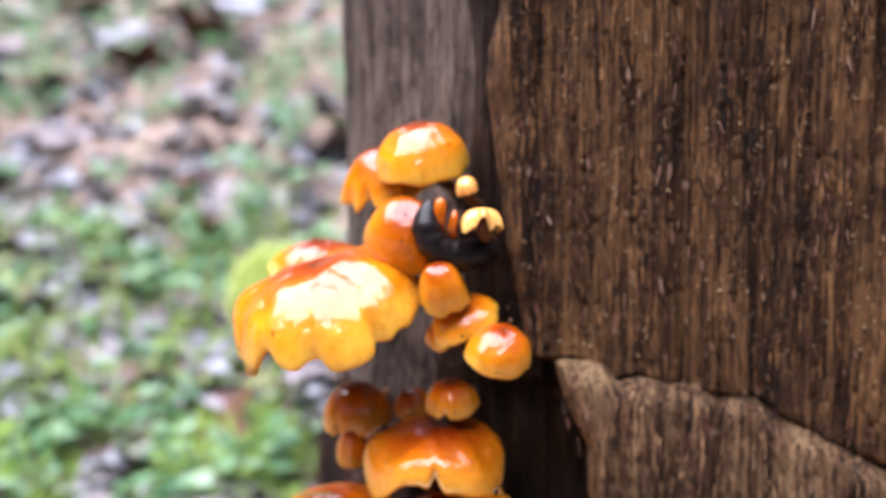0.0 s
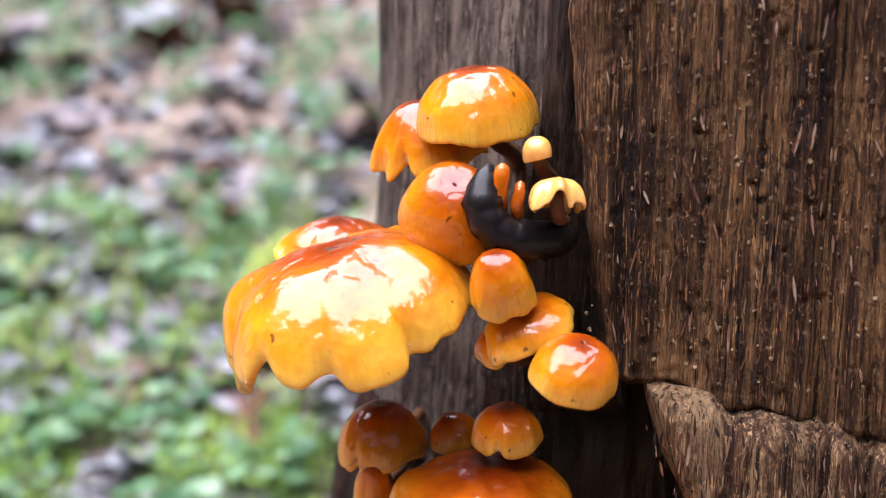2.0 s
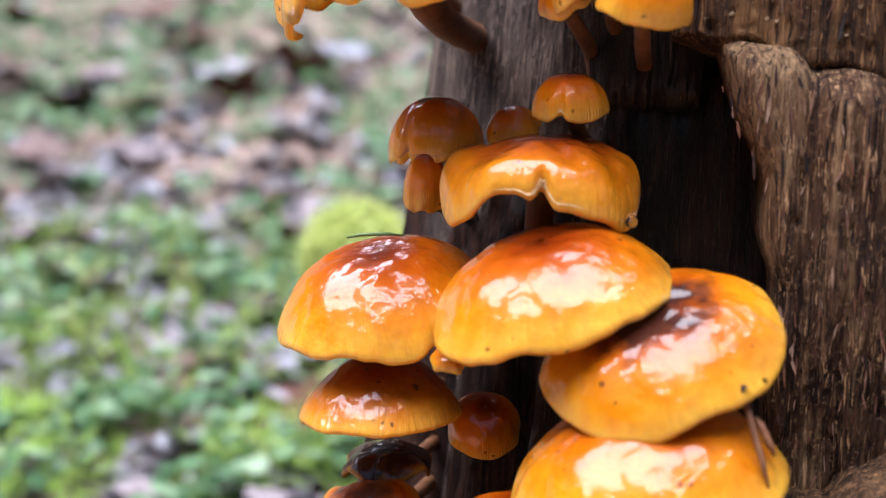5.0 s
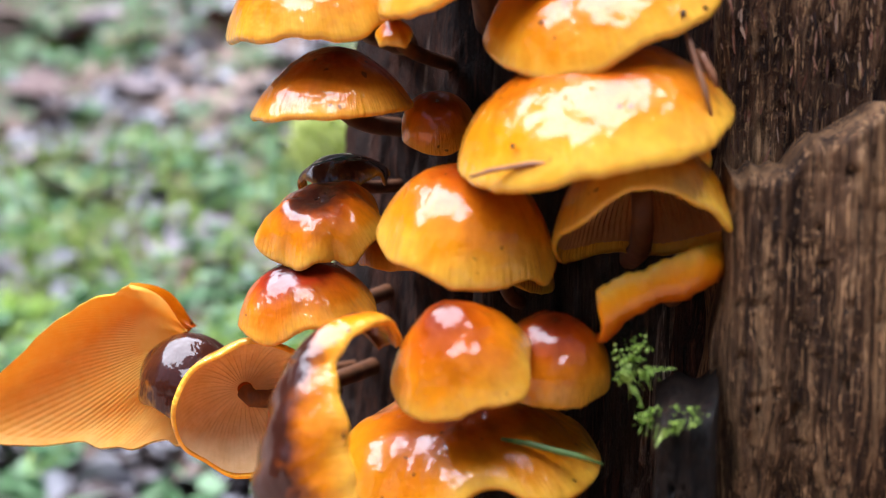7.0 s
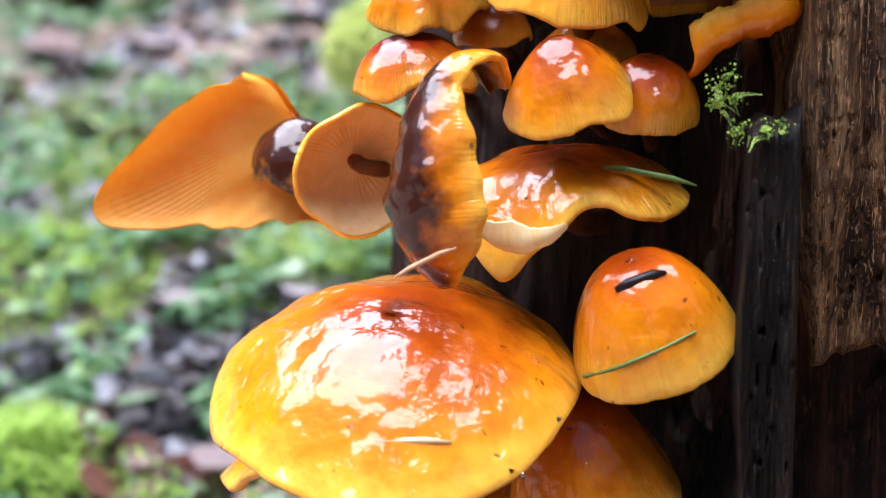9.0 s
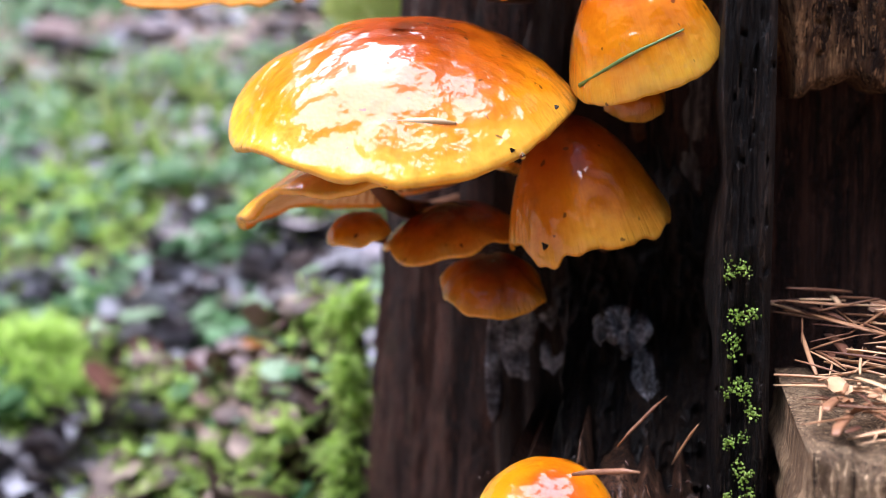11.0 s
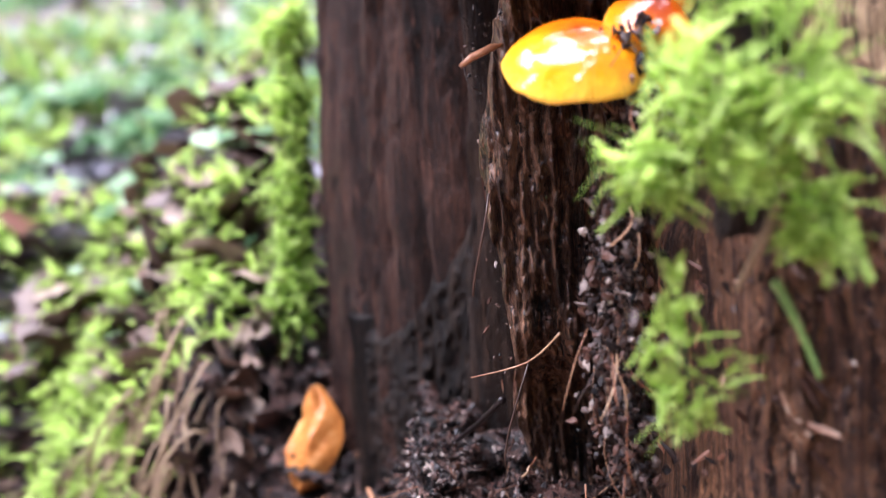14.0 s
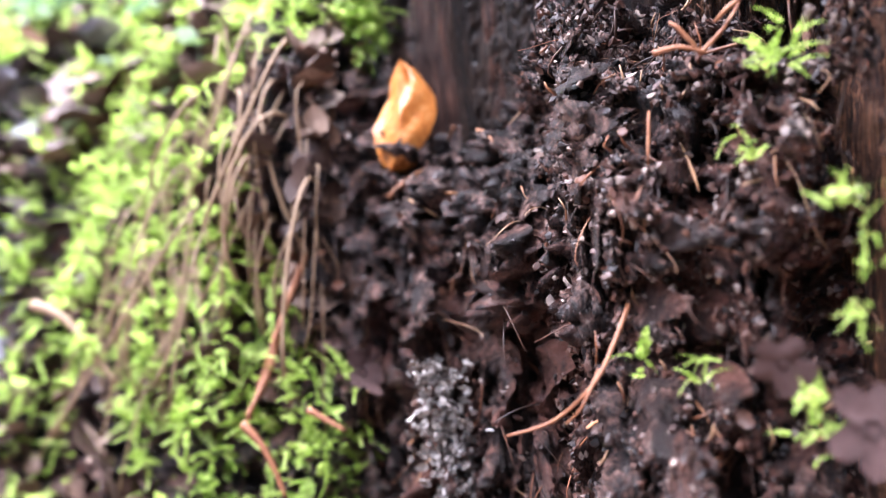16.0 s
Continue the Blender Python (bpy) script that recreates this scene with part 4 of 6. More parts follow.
# ---- the dark bank of soil and rotten wood at the foot ----
def bank_point(x, s):
    """A point of the bank: s from 0 (foot of the wall) to 1 (back of the top)."""
    x, s = np.broadcast_arrays(np.asarray(x, float), np.asarray(s, float))
    wall = 0.064 + 0.042 * soft_step(x, -0.032, -0.040) + 1.4 * np.clip(-0.038 - x, 0, 0.040) + 0.8 * np.clip(-0.078 - x, 0, 0.2) - 0.6 * np.clip(x + 0.018, 0, 0.010) + 1.6 * np.clip(x + 0.006, 0, 0.03)
    top = 0.066 - 0.013 * soft_step(x, -0.034, -0.048)
    top = top + 0.040 * np.exp(-((x + 0.108) / 0.021) ** 2)
    left = soft_step(x, -0.085, -0.115)
    k = np.clip(s / 0.55, 0, 1)
    q = np.clip((s - 0.55) / 0.45, 0, 1)
    back = np.maximum(0.28, wall + 0.075)
    y = wall - (0.012 + 0.040 * left) * (1 - k) + q * (back - wall)
    z = -0.12 + (top + 0.12) * k + (0.056 + 0.010 * left) * q
    u = x - 0.9 * (wall - 0.064)
    lump = 0.0110 * vnoise(u * 75, s * 14, 1, 101) + 0.0130 * np.abs(vnoise(u * 150, s * 30, 2, 102)) - 0.004
    rough = 0.0100 * np.abs(vnoise(u * 330, s * 70, 3, 103)) + 0.0052 * np.abs(vnoise(u * 850, s * 150, 4, 104)) + 0.0026 * vnoise(u * 1900, s * 340, 5, 105) - 0.003
    round_off = 0.008 * np.exp(-((s - 0.55) / 0.05) ** 2)
    y = y - (lump + rough) * (1 - 0.7 * q) + 0.4 * round_off
    z = z + (lump + rough) * q * 1.1 - round_off * 0.6
    x = x + 0.6 * rough * vnoise(x * 210, s * 30, 7, 106) * 1.5
    return np.stack([x, y, z], -1)


soil = tagged(new("soil_bank"), "wet black crumbly soil bank with needles and rootlets", "soil bank")
gx, gs = np.meshgrid(np.concatenate([np.linspace(-0.30, -0.105, 90), np.linspace(-0.1045, -0.0425, 180), np.linspace(-0.0422, -0.030, 130), np.linspace(-0.0297, 0.03, 120)]), np.linspace(0, 1, 340))
part("soil", mesh("soil", bank_point(gx, gs).reshape(-1, 3), grid_faces(340, 520)), MAT_SOIL, soil)


# ---- pieces for the small growth ----
def frond_piece(pairs, width, droop):
    """A feathery moss shoot of length 1 along +x, drooping towards -z."""
    verts, faces = [], []
    pos = lambda t: np.array([t, 0, -droop * t * t])
    for k in range(pairs):
        t = (k + 0.5) / pairs
        a = pos(t)
        size = width * (1 - 0.75 * t) * (0.85 + 0.3 * ((k * 7) % 5) / 4)
        for side in (-1, 1):
            tip = a + np.array([0.55 * size, side * size, 0.16 * size - 0.1 * size * (k % 3)])
            mid = (a + tip) / 2
            n = len(verts)
            verts += [a, mid + np.array([-0.26 * size, 0, 0.06 * size]), tip, mid + np.array([0.26 * size, 0, 0.06 * size])]
            faces.append((n, n + 1, n + 2, n + 3))
    for k in range(4):
        n = len(verts)
        for t, w in ((k / 4, 0.025), ((k + 1) / 4, 0.02)):
            a = pos(t)
            verts += [a + np.array([0, w, 0]), a - np.array([0, w, 0])]
        faces.append((n, n + 1, n + 3, n + 2))
    return np.array(verts), faces


def leaf_disc(lobes=3, cup=0.25):
    """A small rounded herb leaf of radius 1 in the xy plane, with its stalk."""
    verts, faces = [np.zeros(3)], []
    n = 14
    for k in range(n):
        a = 2 * math.pi * k / n
        r = 1 - 0.16 * abs(math.sin(lobes * a / 2)) - 0.35 * math.exp(-((a - math.pi) / 0.35) ** 2)
        verts.append(np.array([r * math.cos(a), r * math.sin(a), cup * r * r * (0.6 + 0.4 * math.cos(2 * a))]))
    faces = [(0, 1 + k, 1 + (k + 1) % n) for k in range(n)]
    m = len(verts)
    verts += [np.array(p) for p in ((-0.55, 0.05, 0), (-0.55, -0.05, 0), (-1.3, 0.04, -1.6), (-1.3, -0.04, -1.6))]
    faces.append((m, m + 1, m + 3, m + 2))
    return np.array(verts), faces


def blade_piece(bend=0.6, width=0.04):
    verts, faces = [], []
    for k in range(5):
        t = k / 4
        w = width * (1 - t) ** 0.7 + 0.003
        verts += [np.array([bend * t * t, w, t - 0.3 * bend * t ** 3]), np.array([bend * t * t, -w, t - 0.3 * bend * t ** 3])]
        if k:
            faces.append((2 * k - 2, 2 * k - 1, 2 * k + 1, 2 * k))
    return np.array(verts), faces


def crumb_piece(seed):
    rng = np.random.default_rng(seed)
    bm = bmesh.new()
    bmesh.ops.create_icosphere(bm, subdivisions=1, radius=1)
    verts = np.array([v.co for v in bm.verts]) * rng.uniform(0.35, 1.35, (len(bm.verts), 1))
    faces = [tuple(v.index for v in f.verts) for f in bm.faces]
    bm.free()
    return verts, faces


def needle_piece():
    verts, faces = tube([(-0.5, 0, 0), (-0.2, 0.02, 0.01), (0.2, 0.02, 0.01), (0.5, 0, 0)], [0.028, 0.04, 0.036, 0.010], 5)
    return np.array([tuple(v) for v in verts]), faces


def scrap_piece(seed):
    """A torn, curled scrap of a dead leaf."""
    rng = np.random.default_rng(seed)
    u, v = np.meshgrid(np.linspace(-1, 1, 5), np.linspace(-1, 1, 4))
    z = 0.35 * u * u * rng.uniform(-1, 1) + 0.3 * v * v * rng.uniform(-1, 1) + 0.12 * rng.uniform(-1, 1, u.shape)
    x, y = u * (1 - 0.35 * v * v) + 0.12 * rng.uniform(-1, 1, u.shape), 0.7 * v * (1 - 0.35 * u * u) + 0.12 * rng.uniform(-1, 1, u.shape)
    return np.stack([x, y, z], -1).reshape(-1, 3), [tuple(f) for f in grid_faces(4, 5)]


def turned(x, y, z, size, yaw, tilt, roll=0.0):
    return Matrix.LocRotScale((x, y, z), Euler((roll, tilt, yaw), "XYZ"), (size, size, size))


class Swarm:
    """Many copies of small pieces gathered into one mesh."""

    def __init__(self):
        self.verts, self.faces, self.count = [], [], 0

    def put(self, piece, m):
        verts, faces = piece
        a = np.array(m)
        self.verts.append(verts @ a[:3, :3].T + a[:3, 3])
        self.faces += [tuple(i + self.count for i in f) for f in faces]
        self.count += len(verts)

    def finish(self, name, material, label, category, parent=None, smooth=True):
        ob = part(name, mesh(name, np.concatenate(self.verts), self.faces, None, smooth), material, parent)
        return tagged(ob, label, category, kind="stuff") if not parent else tagged(ob, label, kind="stuff")


rnd = random.Random(11)
FRONDS = [frond_piece(13, 0.20, 0.35), frond_piece(11, 0.26, 0.15), frond_piece(15, 0.16, 0.55)]
HERBS = [leaf_disc(3), leaf_disc(5, 0.1), leaf_disc(2, 0.4)]
BLADES = [blade_piece(0.4), blade_piece(0.8, 0.03), blade_piece(1.1, 0.05)]
CRUMBS = [crumb_piece(k) for k in range(6)]
SCRAPS = [scrap_piece(k) for k in range(8)]
NEEDLE = needle_piece()

# ---- moss ----
def moss_patch(label, spots, count, size, parent=None, upright=0.5):
    """Feathery shoots on spots: (centre, radii, facing yaw)."""
    swarm = Swarm()
    for centre, radii, yaw in spots:
        for _ in range(count):
            while True:
                d = [rnd.uniform(-1, 1) for _ in range(3)]
                if sum(c * c for c in d) < 1:
                    break
            p = [c + r * k for c, r, k in zip(centre, radii, d)]
            swarm.put(rnd.choice(FRONDS), turned(*p, size * rnd.uniform(0.5, 1.2), yaw + rnd.gauss(0, 0.9), rnd.gauss(-upright, 0.5), rnd.gauss(0, 0.5)))
    return swarm.finish("moss", MAT_MOSS, label, "moss", parent)


TOWARDS = -math.pi / 2
SPRIGS = ((-0.0103, 0.0470, 0.0606), (-0.0072, 0.0260, 0.0425), (-0.0052, 0.0260, 0.0364), (-0.0227, 0.0450, 0.0210), (-0.0142, 0.0450, 0.0508), (-0.0060, 0.0260, 0.0285), (-0.0306, 0.0520, 0.0223))
moss_patch("bright green feathery moss hanging on the wood", [((0.0130, 0.007, 0.139), (0.006, 0.006, 0.006), TOWARDS), ((0.0165, 0.009, 0.131), (0.006, 0.006, 0.006), TOWARDS), ((0.0065, 0.011, 0.129), (0.004, 0.004, 0.004), TOWARDS), ((0.0240, 0.006, 0.136), (0.006, 0.005, 0.005), TOWARDS), ((0.0250, 0.010, 0.122), (0.004, 0.004, 0.005), TOWARDS)], 90, 0.0070, upright=0.2)
moss_patch("bright green trailing moss on a splinter", [((0.0150, 0.010, 0.164), (0.003, 0.003, 0.008), TOWARDS), ((0.0145, 0.009, 0.152), (0.003, 0.003, 0.008), TOWARDS), ((0.022, 0.006, 0.147), (0.006, 0.004, 0.003), TOWARDS)], 55, 0.0055, upright=0.1)
moss_patch("green moss tuft on the bark", [((-0.008, 0.045, 0.062), (0.002, 0.003, 0.004), TOWARDS), ((0.0094, 0.0120, 0.1139), (0.0025, 0.002, 0.003), TOWARDS), ((0.0082, 0.0120, 0.1090), (0.0025, 0.002, 0.003), TOWARDS), ((0.0064, 0.0120, 0.1044), (0.0025, 0.002, 0.003), TOWARDS), ((0.0127, 0.0120, 0.1047), (0.0025, 0.002, 0.003), TOWARDS), ((0.0094, 0.0130, 0.1005), (0.0025, 0.002, 0.003), TOWARDS), ((0.006, 0.010, 0.070), (0.004, 0.004, 0.010), TOWARDS), ((-0.012, 0.035, 0.015), (0.003, 0.003, 0.006), TOWARDS), ((0.0, 0.012, 0.040), (0.004, 0.004, 0.006), TOWARDS)], 14, 0.0055)
moss_patch("pale green moss column beside the stump", [((-0.078, 0.212, 0.172), (0.007, 0.007, 0.008), TOWARDS), ((-0.078, 0.208, 0.150), (0.005, 0.006, 0.016), TOWARDS), ((-0.080, 0.205, 0.122), (0.005, 0.006, 0.016), TOWARDS), ((-0.082, 0.20, 0.098), (0.006, 0.006, 0.018), TOWARDS)], 260, 0.0075, upright=0.2)
moss_patch("small dark green moss tuft beside the black splinter", [((0.0205, 0.0735, 0.2795), (0.0022, 0.0015, 0.0022), 0.0), ((0.0262, 0.0665, 0.2745), (0.0035, 0.0012, 0.0008), TOWARDS)], 14, 0.0036, upright=0.3)
for spot in SPRIGS:
    moss_patch("small bright green moss sprig on the root bark", [(spot, (0.0018, 0.0018, 0.003), TOWARDS)], 9, 0.0042, upright=0.3)
moss_patch("long yellow-green mossy stems hanging down the bank", [((-0.144, 0.235, 0.101), (0.003, 0.003, 0.006), TOWARDS), ((-0.147, 0.222, 0.090), (0.003, 0.003, 0.006), TOWARDS), ((-0.149, 0.215, 0.081), (0.003, 0.003, 0.006), TOWARDS), ((-0.151, 0.210, 0.073), (0.003, 0.003, 0.006), TOWARDS), ((-0.154, 0.203, 0.062), (0.003, 0.003, 0.006), TOWARDS), ((-0.156, 0.197, 0.052), (0.003, 0.003, 0.006), TOWARDS), ((-0.160, 0.193, 0.043), (0.003, 0.003, 0.006), TOWARDS), ((-0.163, 0.190, 0.035), (0.003, 0.003, 0.006), TOWARDS), ((-0.143, 0.185, 0.028), (0.003, 0.003, 0.006), TOWARDS), ((-0.156, 0.180, 0.023), (0.003, 0.003, 0.006), TOWARDS), ((-0.141, 0.178, 0.017), (0.003, 0.003, 0.006), TOWARDS)], 40, 0.0050, upright=0.2)
moss_patch("single drooping moss shoots", [((-0.066, 0.190, 0.121), (0.003, 0.003, 0.002), 0.2)], 9, 0.018, upright=0.0)
swarm, bank_scraps = Swarm(), Swarm()
for _ in range(7000):
    x, along = -0.088 - 0.20 * rnd.random() ** 1.2, rnd.uniform(0.12, 1.0)
    place = bank_point(x, along)
    band = float(vnoise(x * 38, along * 7, 0, 211)) + 1.1 * math.exp(-((x + 0.150 + 0.09 * (along - 0.55)) / 0.020) ** 2) + 0.5 * math.exp(-((x + 0.108) / 0.022) ** 2) * (along > 0.3)
    if band > 0.12 + 0.2 * rnd.random():
        swarm.put(rnd.choice(FRONDS), turned(place[0], place[1] - 0.001, place[2] + 0.003, rnd.uniform(0.005, 0.011), TOWARDS + rnd.gauss(0, 0.8), rnd.gauss(-0.35, 0.5), rnd.gauss(0, 0.5)))
    elif rnd.random() < 0.30:
        bank_scraps.put(rnd.choice(SCRAPS), turned(place[0], place[1] - 0.001, place[2] + 0.002, rnd.uniform(0.002, 0.007), rnd.uniform(0, 6.28), rnd.gauss(0, 0.7), rnd.gauss(0.6, 0.6)))
swarm.finish("moss", MAT_MOSS, "bright yellow-green moss on the bank", "moss")
bank_scraps.finish("leaf_litter", MAT_BANK_LITTER, "brown dead scraps between the moss of the bank", "leaf litter")
stems = Swarm()
for _ in range(90):
    p = Vector(bank_point(rnd.uniform(-0.150, -0.088), rnd.uniform(0.42, 0.62))) + Vector((0, -0.002, 0.002))
    fall = Vector((rnd.gauss(-0.3, 0.35), -abs(rnd.gauss(0.15, 0.12)), -1)).normalized() * rnd.uniform(0.015, 0.050)
    w = rnd.choice((0.0002, 0.0003, 0.0005))
    v, f = tube(bezier(p, p + Vector((rnd.gauss(0, 0.004), -0.008, 0.006)), p + fall * 0.6 + Vector((rnd.gauss(0, 0.004), -0.006, 0)), p + fall, 9), [w] * 9, 5)
    stems.put((np.array([tuple(q) for q in v]), f), Matrix())
stems.finish("hanging_stems", MAT_DRY, "thin dry brown stems hanging over the mossy bank", "dry stems")
HERB_MESHES = [mesh("herb_leaf", v, f) for v, f in HERBS]
for me in HERB_MESHES:
    me.materials.append(MAT_HERB)
top_litter, top_moss = Swarm(), Swarm()
for _ in range(2000):
    x, along = -0.092 - 0.20 * rnd.random(), rnd.uniform(0.66, 1.0)
    place = bank_point(x, along)
    pick = rnd.random()
    if pick < 0.42:
        top_litter.put(rnd.choice(SCRAPS), turned(place[0], place[1], place[2] + 0.002, rnd.uniform(0.004, 0.012), rnd.uniform(0, 6.28), rnd.gauss(0, 0.4), rnd.gauss(0.2, 0.4)))
    elif pick < 0.50:
        size = rnd.uniform(0.003, 0.006)
        ob = tagged(new("herb_leaf", rnd.choice(HERB_MESHES)), "small rounded green herb leaf on top of the bank", "herb leaf", "herb leaves on the bank")
        ob.matrix_world = turned(place[0], place[1], place[2] + size * 1.5, size, rnd.uniform(0, 6.28), rnd.gauss(-0.1, 0.35), rnd.gauss(0.25, 0.35))
    else:
        top_moss.put(rnd.choice(FRONDS), turned(place[0], place[1], place[2] + 0.002, rnd.uniform(0.005, 0.010), rnd.uniform(0, 6.28), rnd.gauss(-0.3, 0.4), rnd.gauss(0, 0.5)))
top_litter.finish("leaf_litter", MAT_BANK_LITTER, "brown leaf scraps on top of the bank", "leaf litter")
top_moss.finish("moss", MAT_MOSS, "thin green moss on top of the bank", "moss")
dots, k, at = Swarm(), 0, 0.0
for cx, cy, cz, wx, wz, n in ((0.0270, 0.0655, 0.196, 0.003, 0.012, 330), (0.0275, 0.0650, 0.176, 0.003, 0.010, 300), (0.026, 0.068, 0.274, 0.005, 0.002, 300), (0.021, 0.074, 0.281, 0.003, 0.003, 150)):
    for _ in range(n):
        a = rnd.gauss(0, 0.5)
        if k % 23 == 0:
            at = rnd.uniform(-1, 1)
        k += 1
        dots.put(rnd.choice(CRUMBS), turned(cx + wx * math.sin(at * 41) * 0.7 + rnd.gauss(0, 0.0006), cy + rnd.gauss(0, 0.0006), cz + wz * at + rnd.gauss(0, 0.0007), rnd.uniform(0.00010, 0.00034), a, a))
dots.finish("moss", MAT_MOSS, "bright green moss specks on the black splinter", "moss")

stick = tagged(new("twig"), "black rotten upright stick inside green moss", "twig")
stick.location = (-0.082, 0.206, 0.080)
verts, faces = tube(bezier((0, 0, -0.03), (-0.002, 0.001, 0.03), (0.003, 0.004, 0.06), (0.004, 0.008, 0.097), 16), [0.0055] * 10 + [0.005, 0.0046, 0.0040, 0.0034, 0.0026, 0.0012], 12, 0.12, 5)
part("wood", mesh("wood", verts, faces), MAT_WOOD_DARK, stick)

# a broken branch behind the stump with a cushion of moss on its end
branch = tagged(new("mossy_branch"), "broken branch end with a bright green moss cushion", "branch")
branch.location = (-0.02, 0.66, 0.17)
verts, faces = tube(bezier((0, 0, 0), (-0.02, -0.04, 0.06), (-0.08, -0.10, 0.10), (-0.115, -0.145, 0.118), 12), [0.016] * 12, 14, 0.08)
part("wood", mesh("wood", verts, faces), MAT_WOOD_GREY, branch)
swarm = Swarm()
for _ in range(1500):
    a, b = rnd.uniform(0, 2 * math.pi), math.acos(rnd.uniform(-0.6, 1))
    n = Vector((math.sin(b) * math.cos(a), math.sin(b) * math.sin(a), math.cos(b)))
    m = Matrix.Translation(Vector((-0.118, -0.150, 0.122)) + n * 0.021) @ n.to_track_quat("X", "Z").to_matrix().to_4x4() @ pose(0, 0, 0, rnd.uniform(0, 360), rnd.uniform(-40, 40)) @ Matrix.Scale(rnd.uniform(0.006, 0.012), 4)
    swarm.put(rnd.choice(FRONDS), m)
bm = bmesh.new()
bmesh.ops.create_icosphere(bm, subdivisions=4, radius=0.0225)
for v in bm.verts:
    n = v.co.normalized()
    v.co = Vector((-0.118, -0.150, 0.122)) + v.co * (1 + 0.22 * float(vnoise(n.x * 1.7, n.y * 1.7, n.z * 1.7, 71)) + 0.08 * float(vnoise(n.x * 5, n.y * 5, n.z * 5, 72)))
body = bpy.data.meshes.new("moss_body")
bm.to_mesh(body)
bm.free()
body.polygons.foreach_set("use_smooth", [True] * len(body.polygons))
part("moss_body", body, MAT_MOSS_BALL, branch, "bright green moss")
swarm.finish("moss_cushion", MAT_MOSS_BALL, "bright green moss cushion", "", branch)

# ---- growth and litter on the slope ----
def slope_spots(count, near, far, seed):
    r = random.Random(seed)
    for _ in range(count):
        y = near + (far - near) * r.random() ** 1.6
        yield (r.uniform(-0.80 * y - 0.10, 0.10 - 0.12 * y) if r.random() < 0.86 else r.uniform(-0.9 * y - 0.6, 0.9 * y + 0.6)), y, r


def green_mask(x, y):
    return float(0.5 * vnoise(x * 8, y * 6, 0, 201) + 0.8 * vnoise(x * 26, y * 22, 0, 202))


herb, grass, scraps, far_moss = Swarm(), Swarm(), Swarm(), Swarm()
for x, y, r in slope_spots(30000, 0.25, 3.2, 5):
    g = green_mask(x, y)
    z = float(ground_height(x, y))
    if g > -0.02 + 0.25 * r.random() + 1.0 * max(0.0, 1 - y / 0.8) - 0.22 * min(1.0, max(0.0, y / 0.7 - 1)):
        size = r.uniform(0.0035, 0.0085)
        herb.put(r.choice(HERBS), turned(x, y, z + size * 1.5 + r.uniform(0, 0.012), size, r.uniform(0, 6.28), r.gauss(-0.1, 0.35), r.gauss(0.25, 0.35)))
        if r.random() < 0.10:
            grass.put(r.choice(BLADES), turned(x, y, z, r.uniform(0.02, 0.05), r.uniform(0, 6.28), r.gauss(0, 0.4), r.gauss(0, 0.4)))
    elif r.random() < 0.32 + 0.4 * max(0.0, 1 - y / 0.75):
        scraps.put(r.choice(SCRAPS), turned(x, y, z + 0.004, r.uniform(0.006, 0.020), r.uniform(0, 6.28), r.gauss(0, 0.4), r.gauss(0.2, 0.4)))
for x, y, r in slope_spots(1500, 0.6, 0.95, 8):
    if -0.62 * y < x < -0.15 and green_mask(x + 3, y) > -0.1:
        grass.put(r.choice(BLADES), turned(x, y, float(ground_height(x, y)), r.uniform(0.025, 0.06), r.uniform(0, 6.28), r.gauss(0, 0.5), r.gauss(0, 0.5)))
for cx, cy, wide, high, n in ((-0.260, 0.345, 0.045, 0.035, 1600), (-0.17, 0.27, 0.05, 0.02, 700), (-0.34, 0.52, 0.07, 0.02, 700), (-0.19, 0.56, 0.06, 0.018, 700)):
    for _ in range(n):
        a, q = rnd.uniform(0, 6.28), rnd.random() ** 0.5
        x, y = cx + wide * q * math.cos(a), cy + wide * q * math.sin(a)
        z = float(ground_height(x, y)) + high * (1 - q * q)
        far_moss.put(rnd.choice(FRONDS), turned(x, y, z, rnd.uniform(0.008, 0.016), a + rnd.gauss(0, 0.6), rnd.gauss(-0.5, 0.5), rnd.gauss(0, 0.5)))
herb.finish("herb_cover", MAT_HERB, "low round-leaved green herbs on the forest floor", "herbs")
grass.finish("grass_tufts", MAT_GRASS, "thin green and straw grass blades on the slope", "grass")
scraps.finish("leaf_litter", MAT_LITTER, "torn brown leaf litter on the slope", "leaf litter")
far_moss.finish("moss_mounds", MAT_MOSS, "soft bright green moss mounds on the slope", "moss")


def fallen_leaf_mesh(seed):
    """A lobed, curled maple-like leaf about 1 across."""
    rng = np.random.default_rng(seed)
    n, rings = 60, 5
    a = np.linspace(0, 2 * np.pi, n, endpoint=False)
    lobe = 0.30 + 0.20 * np.abs(np.cos(2.5 * a)) ** 0.8 + 0.05 * np.abs(np.cos(9.5 * a + 1)) - 0.12 * np.exp(-((a - np.pi) / 0.3) ** 2)
    verts, faces = [(0, 0, 0)], []
    c1, c2, c3 = rng.uniform(-0.5, 0.9, 3)
    for k in range(1, rings + 1):
        q = k / rings
        r = lobe * q
        x, y = r * np.cos(a), r * np.sin(a)
        z = c1 * x * x + c2 * y * y + 0.25 * c3 * x * y + 0.05 * q * vnoise(x * 5, y * 5, seed, 7) + 0.02 * np.abs(np.sin(2.5 * a)) * q
        verts += list(zip(x, y, z))
    faces = [(0, 1 + j, 1 + (j + 1) % n) for j in range(n)] + [tuple(f) for f in grid_faces(rings, n, True, 1)]
    return mesh("fallen_leaf", verts, faces)


